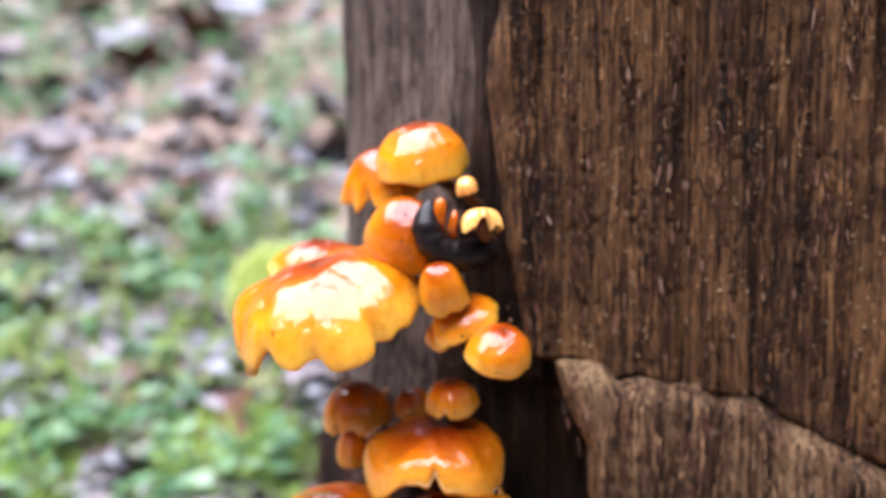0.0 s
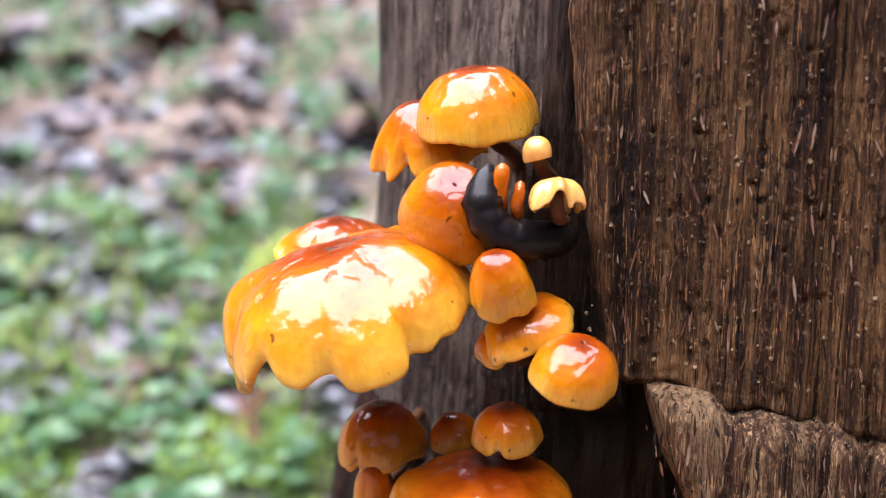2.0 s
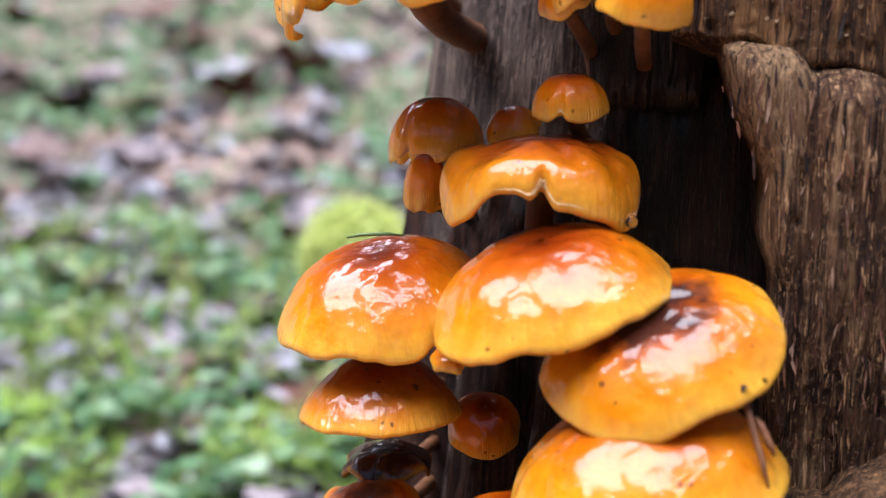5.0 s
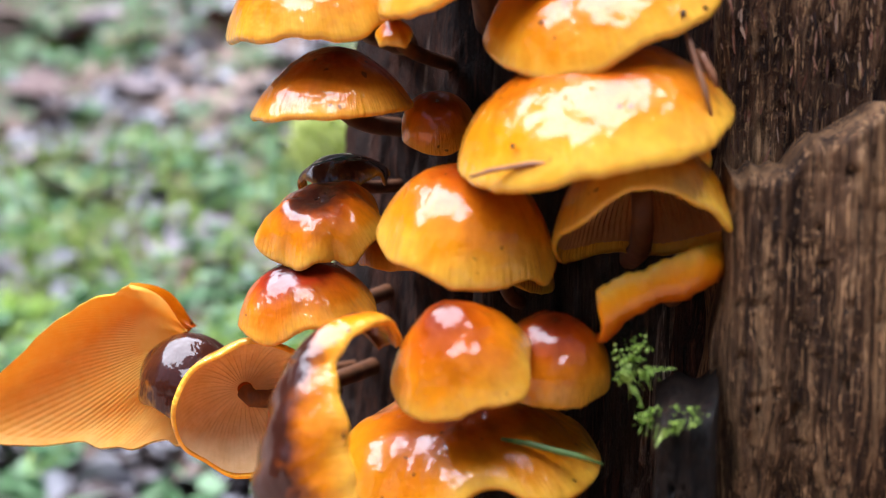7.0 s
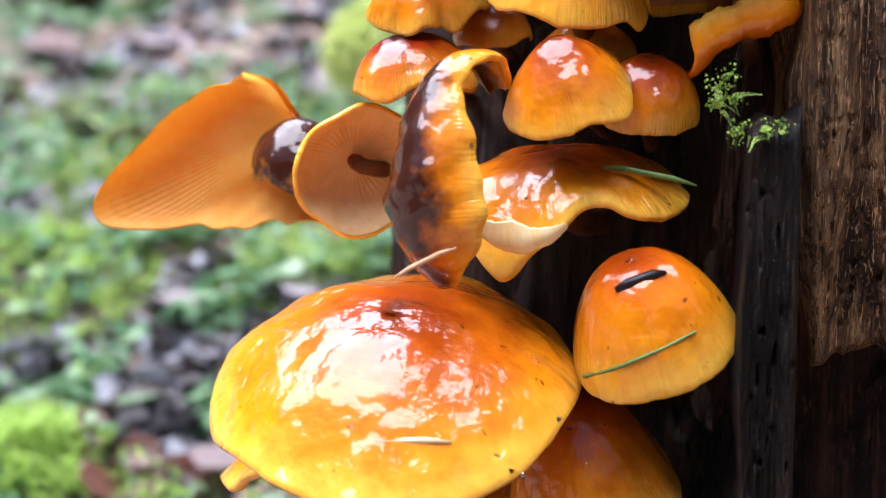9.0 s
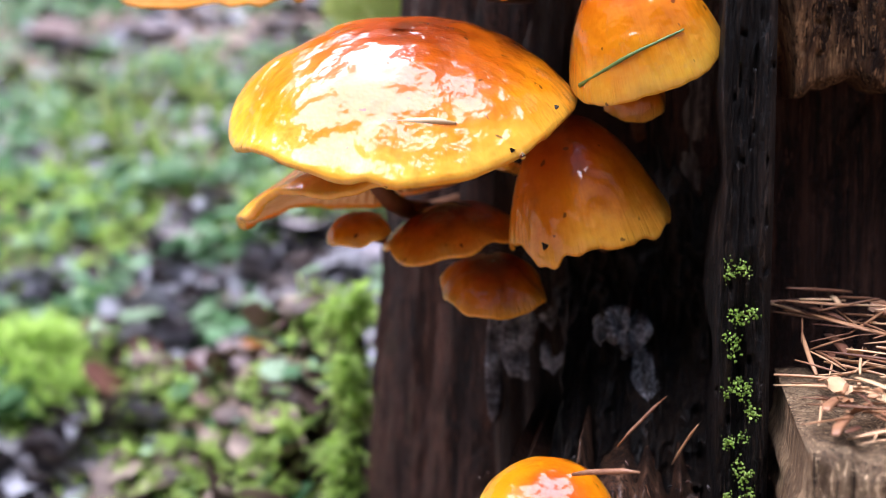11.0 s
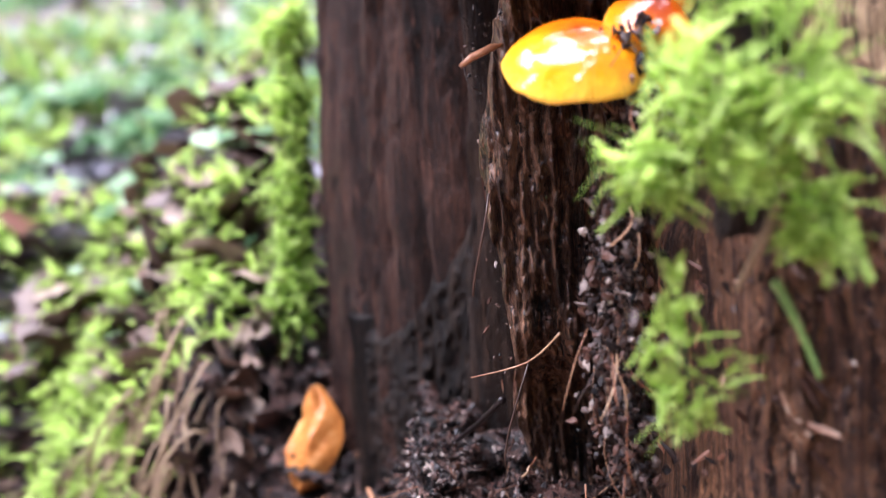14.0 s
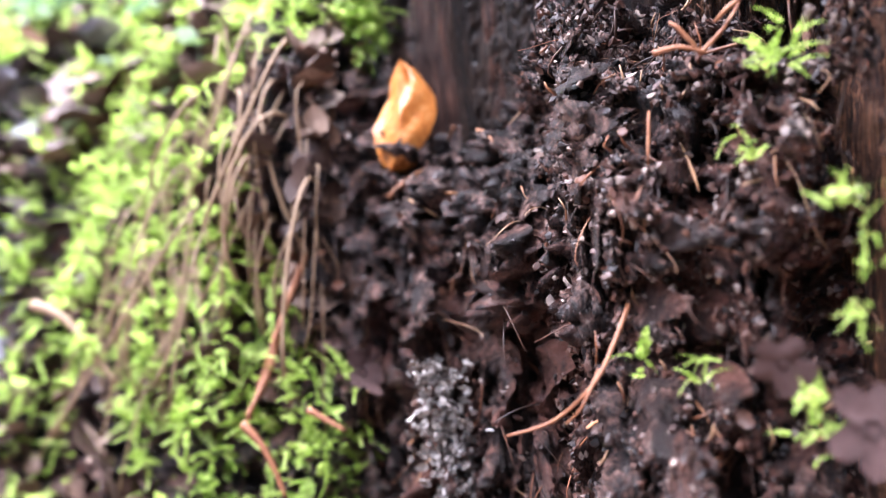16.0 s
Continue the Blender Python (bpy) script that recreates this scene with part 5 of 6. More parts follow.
STALK = mesh("stalk", *tube([(-0.1, 0, 0.005), (-0.45, 0.02, 0.03), (-0.7, 0.06, 0.02)], [0.008, 0.008, 0.010], 5))
STALK.materials.append(MAT_LITTER)


LEAVES = [fallen_leaf_mesh(k) for k in range(5)]
for me in LEAVES:
    me.materials.append(MAT_LEAF)
ORANGE_LEAVES = [me.copy() for me in LEAVES[:3]]
for me in ORANGE_LEAVES:
    me.materials.clear()
    me.materials.append(MAT_LEAF_ORANGE)


def fallen_leaf(x, y, size, yaw, tilt=0.0, orange=False, up=0.006):
    me = rnd.choice(ORANGE_LEAVES if orange else LEAVES)
    label = "orange fallen leaf lying on the slope" if orange else "greyish-brown curled fallen leaf on the slope"
    ob = tagged(new("fallen_leaf", me), label, "fallen leaf", "fallen leaves")
    ob.matrix_world = turned(x, y, float(ground_height(x, y)) + up, size, yaw, tilt, 0.22)
    new("stalk", STALK).parent = ob
    return ob


fallen_leaf(-0.280, 0.665, 0.085, 0.3)
fallen_leaf(-0.395, 0.730, 0.080, 2.0, 0.3)
fallen_leaf(-0.290, 0.980, 0.080, 1.1, -0.3)
fallen_leaf(-0.340, 0.800, 0.075, 4.0)
fallen_leaf(-0.520, 1.150, 0.100, 0.8)
fallen_leaf(-0.450, 1.500, 0.120, 2.6)
fallen_leaf(-0.210, 0.365, 0.030, 0.5, 0.2, True)
fallen_leaf(-0.205, 0.345, 0.030, 2.2, 0.0, True)
for x, y, r in slope_spots(150, 0.33, 2.6, 9):
    fallen_leaf(x, y, r.uniform(0.035, 0.10) * min(1.0, 0.30 + 0.75 * y), r.uniform(0, 6.28), r.gauss(0, 0.25), r.random() < 0.12 and y < 0.6, 0.012)

# round green and pale leaves near the moss column
for x, y, size in ((-0.158, 0.282, 0.011), (-0.175, 0.262, 0.012), (-0.120, 0.235, 0.007), (-0.230, 0.400, 0.012), (-0.150, 0.300, 0.010), (-0.19, 0.33, 0.010)):
    v, f = HERBS[1]
    ob = part("round_leaf", mesh("round_leaf", v, f), MAT_HERB)
    ob.matrix_world = turned(x, y, float(ground_height(x, y)) + 0.018, size, rnd.uniform(0, 6.28), -0.2, 0.35)
    tagged(ob, "round glossy green leaf on a thin stalk", "herb leaf", "round herb leaves")

# ---- debris on the bank ----
crumbs, needles, fibres = Swarm(), Swarm(), Swarm()
for _ in range(20000):
    x, s = (rnd.uniform(-0.040, 0.004), rnd.uniform(0.25, 0.70)) if rnd.random() < 0.50 else (rnd.uniform(-0.042, -0.031), rnd.uniform(0.25, 0.65)) if rnd.random() < 0.4 else (rnd.uniform(-0.105, 0.012), rnd.uniform(0.2, 1.0))
    p = bank_point(x, s)
    size = rnd.choice((0.00018, 0.00025, 0.00035, 0.0005, 0.0008))
    crumbs.put(rnd.choice(CRUMBS), turned(p[0], p[1], p[2], size, rnd.uniform(0, 6), rnd.uniform(0, 6)) @ Matrix.Diagonal((rnd.uniform(0.7, 1.8), 1, rnd.uniform(0.5, 1.0), 1)))
litter = Swarm()
for _ in range(700):
    x, s = rnd.uniform(-0.105, 0.006), rnd.uniform(0.2, 1.0)
    p = bank_point(x, s)
    litter.put(rnd.choice(SCRAPS), turned(p[0], p[1] - 0.0008, p[2] + 0.0006, rnd.choice((0.0005, 0.0007, 0.001, 0.0015)), rnd.uniform(0, 6.28), rnd.gauss(0, 0.7), rnd.gauss(0.5, 0.7)))
litter.finish("leaf_mould", MAT_SCRAP, "dark torn scraps of rotten leaves", "", soil)
for _ in range(60):
    x, s = rnd.uniform(-0.10, 0.005), rnd.uniform(0.2, 0.98)
    p = bank_point(x, s)
    needles.put(NEEDLE, turned(p[0], p[1] - 0.001, p[2] + 0.0012, rnd.uniform(0.005, 0.012), rnd.uniform(0, 6.28), rnd.gauss(0, 0.5)) @ Matrix.Diagonal((1, rnd.uniform(0.8, 1.6), 1, 1)))
for _ in range(520):
    x, s = rnd.uniform(-0.10, 0.006), rnd.uniform(0.25, 0.8)
    p = Vector(bank_point(x, s))
    d = Vector((rnd.gauss(0, 0.6), -abs(rnd.gauss(0, 0.4)), rnd.gauss(-0.5, 0.7))).normalized() * rnd.uniform(0.004, 0.014)
    w = rnd.choice((0.00006, 0.00010, 0.00016))
    v, f = tube(bezier(p + Vector((0, 0.002, 0)), p + d * 0.4 + Vector((0, -0.003, 0.002)), p + d * 0.8 + Vector((rnd.gauss(0, 0.002), 0, 0)), p + d, 7), [w] * 4 + [w * 0.7] * 3, 4)
    fibres.put((np.array([tuple(q) for q in v]), f), Matrix())
for _ in range(900):
    x, z = rnd.uniform(-0.018, 0.026), rnd.uniform(0.045, 0.172)
    y = float(shard_face(x, z)) - 0.0002
    size = rnd.choice((0.00012, 0.0002, 0.0003, 0.0004))
    crumbs.put(rnd.choice(CRUMBS), turned(x, y, z, size, rnd.uniform(0, 6), rnd.uniform(0, 6)) @ Matrix.Diagonal((rnd.uniform(0.6, 2.5), 1, rnd.uniform(0.3, 1.0), 1)))
for _ in range(14):
    x, z = rnd.uniform(-0.018, 0.020), rnd.uniform(0.05, 0.165)
    y = 0.0600 + 0.010 * float(soft_step(z, 0.14, 0.06))
    p = Vector((x, y, z))
    d = Vector((rnd.gauss(0, 0.35), -abs(rnd.gauss(0, 0.12)), -1)).normalized() * rnd.uniform(0.004, 0.020)
    w = rnd.choice((0.0001, 0.00014, 0.00022))
    v, f = tube(bezier(p, p + d * 0.4 + Vector((rnd.gauss(0, 0.001), -0.0015, 0)), p + d * 0.8 + Vector((rnd.gauss(0, 0.0015), -0.001, 0)), p + d, 7), [w] * 7, 4)
    fibres.put((np.array([tuple(q) for q in v]), f), Matrix())
for _ in range(300):
    x, z = rnd.uniform(-0.004, 0.050), rnd.uniform(-0.03, 0.115)
    if x < 0.004 - 0.12 * max(0.09 - z, 0):
        continue
    size = rnd.choice((0.0002, 0.0004, 0.0006))
    crumbs.put(rnd.choice(CRUMBS), turned(x, 0.0195 + rnd.uniform(-0.002, 0.004), z, size, rnd.uniform(0, 6), rnd.uniform(0, 6)) @ Matrix.Diagonal((rnd.uniform(0.6, 2.5), 1, rnd.uniform(0.3, 1.0), 1)))
for _ in range(480):
    x, s = rnd.uniform(-0.040, 0.004), rnd.uniform(0.28, 0.66)
    p = Vector(bank_point(x, s))
    d = Vector((rnd.gauss(0, 0.5), -abs(rnd.gauss(0, 0.3)), rnd.gauss(0, 0.9))).normalized() * rnd.uniform(0.0015, 0.006)
    w = rnd.uniform(0.00008, 0.00028)
    v, f = tube([p + Vector((0, 0.0006, 0)), p + d * 0.5 + Vector((rnd.gauss(0, 0.0004), -0.0006, 0)), p + d], [w, w, w * 0.6], 4)
    fibres.put((np.array([tuple(q) for q in v]), f), Matrix())
for _ in range(2600):
    t = rnd.random()
    x, y, z = 0.000 + 0.007 * t + rnd.gauss(0, 0.0022) + 0.002 * math.sin(9 * t), 0.052 - 0.010 * t + rnd.gauss(0, 0.002), 0.058 + 0.092 * t
    crumbs.put(rnd.choice(CRUMBS), turned(x, y, z, rnd.choice((0.0002, 0.0003, 0.0005, 0.0007)), rnd.uniform(0, 6), rnd.uniform(0, 6)) @ Matrix.Diagonal((rnd.uniform(0.7, 2.5), 1, rnd.uniform(0.5, 1.2), 1)))
    if rnd.random() < 0.03:
        p = Vector((x, y - 0.001, z))
        d = Vector((rnd.gauss(0, 0.4), rnd.gauss(-0.2, 0.3), -1)).normalized() * rnd.uniform(0.003, 0.014)
        w = rnd.uniform(0.00006, 0.0002)
        v, f = tube(bezier(p, p + d * 0.4 + Vector((rnd.gauss(0, 0.0015), -0.001, 0)), p + d * 0.7 + Vector((rnd.gauss(0, 0.0015), -0.001, 0)), p + d, 6), [w] * 6, 4)
        fibres.put((np.array([tuple(q) for q in v]), f), Matrix())
clods = Swarm()
for _ in range(800):
    x, s = rnd.uniform(-0.100, 0.006), rnd.uniform(0.22, 0.80)
    p = bank_point(x, s)
    size = rnd.choice((0.0006, 0.0008, 0.0011, 0.0015))
    clods.put(rnd.choice(CRUMBS), turned(p[0], p[1] + 0.3 * size, p[2], size, rnd.uniform(0, 6), rnd.uniform(0, 6)) @ Matrix.Diagonal((rnd.uniform(0.8, 2.0), 1, rnd.uniform(0.5, 1.0), 1)))
clods.finish("soil_debris", MAT_SOIL, "wet lumps of black soil", "", soil, False)
grit = Swarm()
for _ in range(420):
    x, s = rnd.uniform(-0.085, 0.006), rnd.uniform(0.28, 0.75)
    p = bank_point(x, s)
    grit.put(rnd.choice(CRUMBS), turned(p[0], p[1] - 0.0003, p[2], rnd.choice((0.00015, 0.00025, 0.0004)), rnd.uniform(0, 6), rnd.uniform(0, 6)))
for _ in range(160):
    x, z = rnd.uniform(-0.016, 0.006), rnd.uniform(0.10, 0.160)
    grit.put(rnd.choice(CRUMBS), turned(x, float(shard_face(x, z)) - 0.0003, z, rnd.choice((0.00012, 0.0002, 0.0003)), rnd.uniform(0, 6), rnd.uniform(0, 6)))
flakes = Swarm()
for _ in range(700):
    x, z = rnd.uniform(-0.010, 0.050), rnd.uniform(-0.03, 0.118)
    if x < 0.004 - 0.12 * max(0.09 - z, 0):
        continue
    flakes.put(rnd.choice(SCRAPS), turned(x, float(bark_face(x, z)) - 0.0002, z, rnd.choice((0.0004, 0.0006, 0.0010)), rnd.gauss(0, 0.4), rnd.gauss(1.2, 0.6), rnd.gauss(1.35, 0.3)) @ Matrix.Diagonal((rnd.uniform(1, 4), 0.7, 1, 1)))
for _ in range(60):
    x, z = rnd.uniform(-0.018, 0.026), rnd.uniform(0.045, 0.160)
    flakes.put(rnd.choice(SCRAPS), turned(x, float(shard_face(x, z)) - 0.0001, z, rnd.choice((0.0002, 0.0004, 0.0006)), rnd.gauss(0, 0.3), rnd.gauss(1.5, 0.25), rnd.gauss(1.35, 0.3)) @ Matrix.Diagonal((rnd.uniform(2, 7), 0.7, 1, 1)))
specks, chips = Swarm(), Swarm()
for _ in range(1500):
    x, z = 0.012 + 0.085 * rnd.random(), rnd.uniform(0.372, 0.474)
    y = 0.1000 + 0.25 * max(x - 0.085, 0) ** 1.2 + float(grain(np.array(x), np.array(z), 31))
    if z < 0.380 - 0.20 * min(max(x - 0.018, 0), 0.055):
        continue
    if rnd.random() < 0.55:
        specks.put(rnd.choice(CRUMBS), turned(x, y - 0.0001, z, rnd.choice((0.00015, 0.0002, 0.0003, 0.00045)), rnd.uniform(0, 6), rnd.uniform(0, 6)))
    else:
        chips.put(rnd.choice(SCRAPS), turned(x, y - 0.0002, z, rnd.choice((0.0002, 0.0003, 0.0005)), rnd.gauss(0, 0.3), rnd.gauss(1.5, 0.2), rnd.gauss(1.35, 0.3)) @ Matrix.Diagonal((rnd.uniform(2, 6), 0.7, 1, 1)))
for _ in range(900):
    x, z = rnd.uniform(0.020, 0.085), rnd.uniform(0.29, 0.372)
    y = 0.0965 + 0.0035 * float(soft_step(z, 0.345, 0.31)) + float(grain(np.array(x), np.array(z), 41))
    if x < 0.0195 + 0.42 * min(max(0.376 - z, 0), 0.03):
        continue
    chips.put(rnd.choice(SCRAPS), turned(x, y - 0.0002, z, rnd.choice((0.0002, 0.0003, 0.0005)), rnd.gauss(0, 0.3), rnd.gauss(1.5, 0.2), rnd.gauss(1.35, 0.3)) @ Matrix.Diagonal((rnd.uniform(2, 5), 0.7, 1, 1)))
specks.finish("crumb_debris", MAT_BLOCK, "pale crumbs stuck to the split face", "", stump, False)
chips.finish("fibre_debris", MAT_FLAKE, "lifted brown fibres on the split face", "", stump)
flakes.finish("bark_debris", MAT_FLAKE, "small red-brown flakes of rotten bark", "", stump)
grit.finish("wet_grit", MAT_GRIT, "tiny glistening wet grains", "", soil, False)
crumbs.finish("debris", MAT_CRUMB, "loose crumbs of rotten wood", "", soil, False)
needles.finish("needle_litter", MAT_NEEDLE, "fallen brown spruce needles", "", soil)
fibres.finish("root_mat", MAT_ROOT, "fine hair roots", "", soil)

# needles lying on the ledge of the tan block
ledge = Swarm()
for _ in range(240):
    x, y = rnd.uniform(0.038, 0.090), rnd.uniform(0.036, 0.090)
    ledge.put(NEEDLE, turned(x, y, 0.1842 + 0.20 * (y - 0.036) + rnd.random() ** 2 * 0.0045, rnd.uniform(0.006, 0.016), rnd.uniform(0, 6.28), rnd.gauss(0, 0.12)) @ Matrix.Diagonal((1, rnd.choice((0.45, 0.6, 0.8, 2.0)), 0.5, 1)))
for _ in range(40):
    x, y = rnd.uniform(0.038, 0.090), rnd.uniform(0.036, 0.090)
    ledge.put(rnd.choice(SCRAPS), turned(x, y, 0.1846 + 0.20 * (y - 0.036) + rnd.random() * 0.002, rnd.uniform(0.001, 0.003), rnd.uniform(0, 6.28), rnd.gauss(0, 0.3), rnd.gauss(0, 0.3)))
ledge.finish("needle_litter", MAT_NEEDLE, "heap of brown spruce needles on the wooden ledge", "needle litter")

# dead leaf scraps stuck to the bark and the soil
DEAD_LEAVES = [me.copy() for me in LEAVES[:3]]
for me in DEAD_LEAVES:
    me.materials.clear()
    me.materials.append(MAT_DEAD)
for k, (place, size) in enumerate((((-0.0068, 0.0240, 0.0157), 0.0114), ((-0.0824, 0.1400, 0.0138), 0.0114), ((-0.1521, 0.1700, -0.0068), 0.0266), ((-0.0151, 0.0300, 0.0230), 0.0080))):
    ob = tagged(new("leaf_scrap", DEAD_LEAVES[k % 3]), "purplish-brown torn leaf scrap on the wet bank", "leaf scrap")
    ob.matrix_world = turned(*place, size, 0.9 * k, 0.3, 1.2)

# the orange leaf standing in the hollow
u, v = np.meshgrid(np.linspace(-1, 1, 15), np.linspace(0, 1, 17))
half = 0.0063 * np.sin(np.pi * v ** 0.8) ** 0.6 * (1 + 0.12 * np.sin(9 * v + 2 * u) + 0.08 * vnoise(v * 13, u * 0.6, 0, 79)) + 0.0002
pts = np.stack([u * half + 0.002 * np.sin(3 * v), 0.0035 * u * u + 0.004 * v * v + 0.0016 * vnoise(u * 3, v * 6, 0, 77) + 0.0008 * np.abs(u) ** 0.5, 0.026 * v], -1)
leaf = part("upright_leaf", mesh("upright_leaf", pts.reshape(-1, 3), grid_faces(17, 15)), MAT_LEAF_ORANGE)
leaf.matrix_world = Matrix.Translation((-0.0735, 0.1540, 0.0560)) @ pose(0, 0, 0, -8, 6, -12)
tagged(leaf, "orange dead leaf standing upright in the soil hollow", "fallen leaf")




# ---- small odd mushrooms ----
def strip(name, path, widths, across, material, parent, cup=0.3, thick=0.0008, seed=0, label=""):
    """A curled band of cap flesh along a path; across gives the direction of its width at each end."""
    n, cols = len(path), 13
    a0, a1 = Vector(across[0]), Vector(across[1])
    front = np.zeros((n, cols, 3))
    for i, p in enumerate(path):
        t = i / (n - 1)
        side = a0.lerp(a1, t).normalized()
        ahead = (Vector(path[min(i + 1, n - 1)]) - Vector(path[max(i - 1, 0)])).normalized()
        up = side.cross(ahead).normalized()
        for j in range(cols):
            q = 2 * j / (cols - 1) - 1
            w = float(np.interp(t, np.linspace(0, 1, len(widths)), widths))
            w *= 1 + 0.14 * math.sin(9 * t + seed) + 0.07 * math.sin(23 * t + 2 * q) + 0.05 * math.sin(61 * t + 5 * q)
            front[i, j] = Vector(p) + side * (w * q) + up * (cup * w * (1 - q * q) + 0.06 * w * math.sin(7 * t + 3 * q + seed))
    normal_side = np.zeros_like(front)
    du, dv = np.gradient(front, axis=0), np.gradient(front, axis=1)
    nn = np.cross(du, dv)
    nn /= np.linalg.norm(nn, axis=-1, keepdims=True) + 1e-12
    back = front + nn * thick
    verts = np.concatenate([front.reshape(-1, 3), back.reshape(-1, 3)])
    k = n * cols
    faces = [tuple(f) for f in grid_faces(n, cols)] + [tuple(f[::-1]) for f in grid_faces(n, cols, start=k)]
    ids = [j for j in range(cols)] + [i * cols + cols - 1 for i in range(1, n)] + [(n - 1) * cols + j for j in range(cols - 2, -1, -1)] + [i * cols for i in range(n - 2, 0, -1)]
    faces += [(b, a, a + k, b + k) for a, b in zip(ids, ids[1:] + ids[:1])]
    uu, vv = np.meshgrid(np.linspace(0.0, 1.0, cols), np.linspace(0, 1, n))
    uv = np.concatenate([np.stack([vv, uu], -1).reshape(-1, 2)] * 2)
    return part(name, mesh(name, verts, faces, uv), material, parent, label)


# places of the odd mushrooms
TORN = (-0.0223, 0.0700, 0.2665)
ROTTEN = (-0.0009, 0.0980, 0.4065)
ROLLED = (0.0227, 0.0820, 0.2902)
PALE_TOP = (-0.0656, 0.1280, 0.0161)
DROPS = (((-0.0413, 0.0850, 0.3780), 0.0011), ((0.0099, 0.0925, 0.3492), 0.0010), ((-0.0080, 0.0498, 0.2252), 0.0005))


def w_path(*pts, n=22):
    """A smooth line through four guide points."""
    return bezier(*pts, n)


def through_points(points, n):
    """A smooth line through all the points, n steps between two of them."""
    pts = [Vector(p) for p in points]
    path = []
    for k in range(len(pts) - 1):
        before, after = pts[max(k - 1, 0)], pts[min(k + 2, len(pts) - 1)]
        path += bezier(pts[k], pts[k] + (pts[k + 1] - before) / 6, pts[k + 1] - (after - pts[k]) / 6, pts[k + 1], n)[:-1]
    return path + [pts[-1]]


def thing_at(name, place, label, category, group=""):
    ob = tagged(new(name), label, category, group)
    ob.location = place
    return ob


# the torn cap that folds over like a ribbon
torn = thing_at("mushroom", TORN, "torn orange cap curled into a dark-edged ribbon", "mushroom", "mushrooms on the stump")
strip("cap", through_points(((0.0070, 0.007, 0.0145), (0.0060, 0.001, 0.0188), (0.0021, -0.006, 0.0178), (-0.0002, -0.010, 0.0118), (0.0005, -0.012, 0.0019), (0.0006, -0.012, -0.0060), (0.0011, -0.008, -0.0142)), 10),
      (0.0014, 0.0024, 0.0030, 0.0040, 0.0060, 0.0068, 0.0058, 0.0010), ((0.80, -0.30, 0.2), (0.97, -0.20, 0.05)), cap_skin(0.6, 2.0), torn, -0.55, 0.0011, 1)
verts, faces = tube(bezier((-0.003, 0.002, -0.006), (-0.002, 0.015, -0.012), (0.004, 0.03, -0.012), (0.008, 0.05, -0.010), 9), [0.0018] * 9, 10)
part("stem", mesh("stem", verts, faces), MAT_STEM, torn)

# the cream torn margin hanging from the wide cap
flap = strip("torn_margin", [p - wide_cap.location for p in through_points(((-0.0182, 0.0662, 0.2606), (-0.0125, 0.0640, 0.2592), (-0.0070, 0.0640, 0.2588), (-0.0028, 0.0665, 0.2606)), 9)],
             (0.0006, 0.0019, 0.0024, 0.0020, 0.0016, 0.0004), ((0, 0.15, -1), (0, 0.15, -1)), MAT_CREAM, wide_cap, 0.25, 0.0007, 4, "ragged cream torn margin")


def gilled_fan(place, back, label):
    """A half cap seen from below: gills that fan out from its hinge to a pointed margin, orange skin behind, a dark stem."""
    thing = thing_at("mushroom", place, label, "mushroom", "mushrooms on the stump")
    cols, rings = 181, 16
    th, q = np.meshgrid(np.linspace(-0.80, 1.95, cols), np.linspace(0.08, 1, rings))
    r = 0.0135 + 0.0125 * soft_step(th, -0.75, 0.2) + 0.0185 * np.exp(-((th - 0.42) / 0.25) ** 2) - 0.0065 * soft_step(th, 0.8, 1.4) + 0.0006 * vnoise(th * 9, 0, 0, 171)
    bend = th + 0.18 * np.sin(np.pi * q) * (th - 0.4)
    left, down = r * q * np.cos(bend), r * q * np.sin(bend)
    curl = -0.20 * r * q ** 4 + 0.0015 * vnoise(th * 3, q * 2, 0, 172)
    ridge = (np.arange(cols) % 2) * 0.0002 * np.sin(np.pi * np.clip(q, 0, 1)) ** 0.5
    gills = np.stack([-left, 0.10 * down + curl - ridge, -0.99 * down], -1)
    skin = np.stack([-left * 1.015, 0.10 * down + curl + 0.0012 + 0.0035 * (1 - q ** 4), -0.99 * down * 1.015], -1)
    part("gill_layer", mesh("gill_layer", gills.reshape(-1, 3), grid_faces(rings, cols), smooth=False), MAT_GILL_WARM, thing, "orange radiating gills")
    rim = np.stack([gills[-1], (gills[-1] + skin[-1]) / 2 + np.array([0, 0, -0.0003]), skin[-1]])
    verts = np.concatenate([rim[:2], skin[::-1]])
    k = len(verts)
    uv = np.stack(np.broadcast_arrays(np.linspace(0, 1, cols)[None, :], np.concatenate([[1, 1], np.linspace(1, 0.3, rings)])[:, None]), -1)
    part("cap", mesh("cap", verts.reshape(-1, 3), grid_faces(k, cols), uv.reshape(-1, 2)), cap_skin(0.0, 0), thing)
    v, f = tube(bezier((-0.002, 0.002, -0.003), (0.006, -0.002, -0.012), (0.014, 0.002, -0.016), Vector(back) - Vector(place), 12), [0.0022] * 12, 12, 0.06)
    part("stem", mesh("stem", v, f), MAT_STEM, thing, "brown velvety stem")


gilled_fan((-0.0590, 0.1080, 0.2750), (-0.0380, 0.128, 0.262), "orange mushroom folded into a gilled fan")

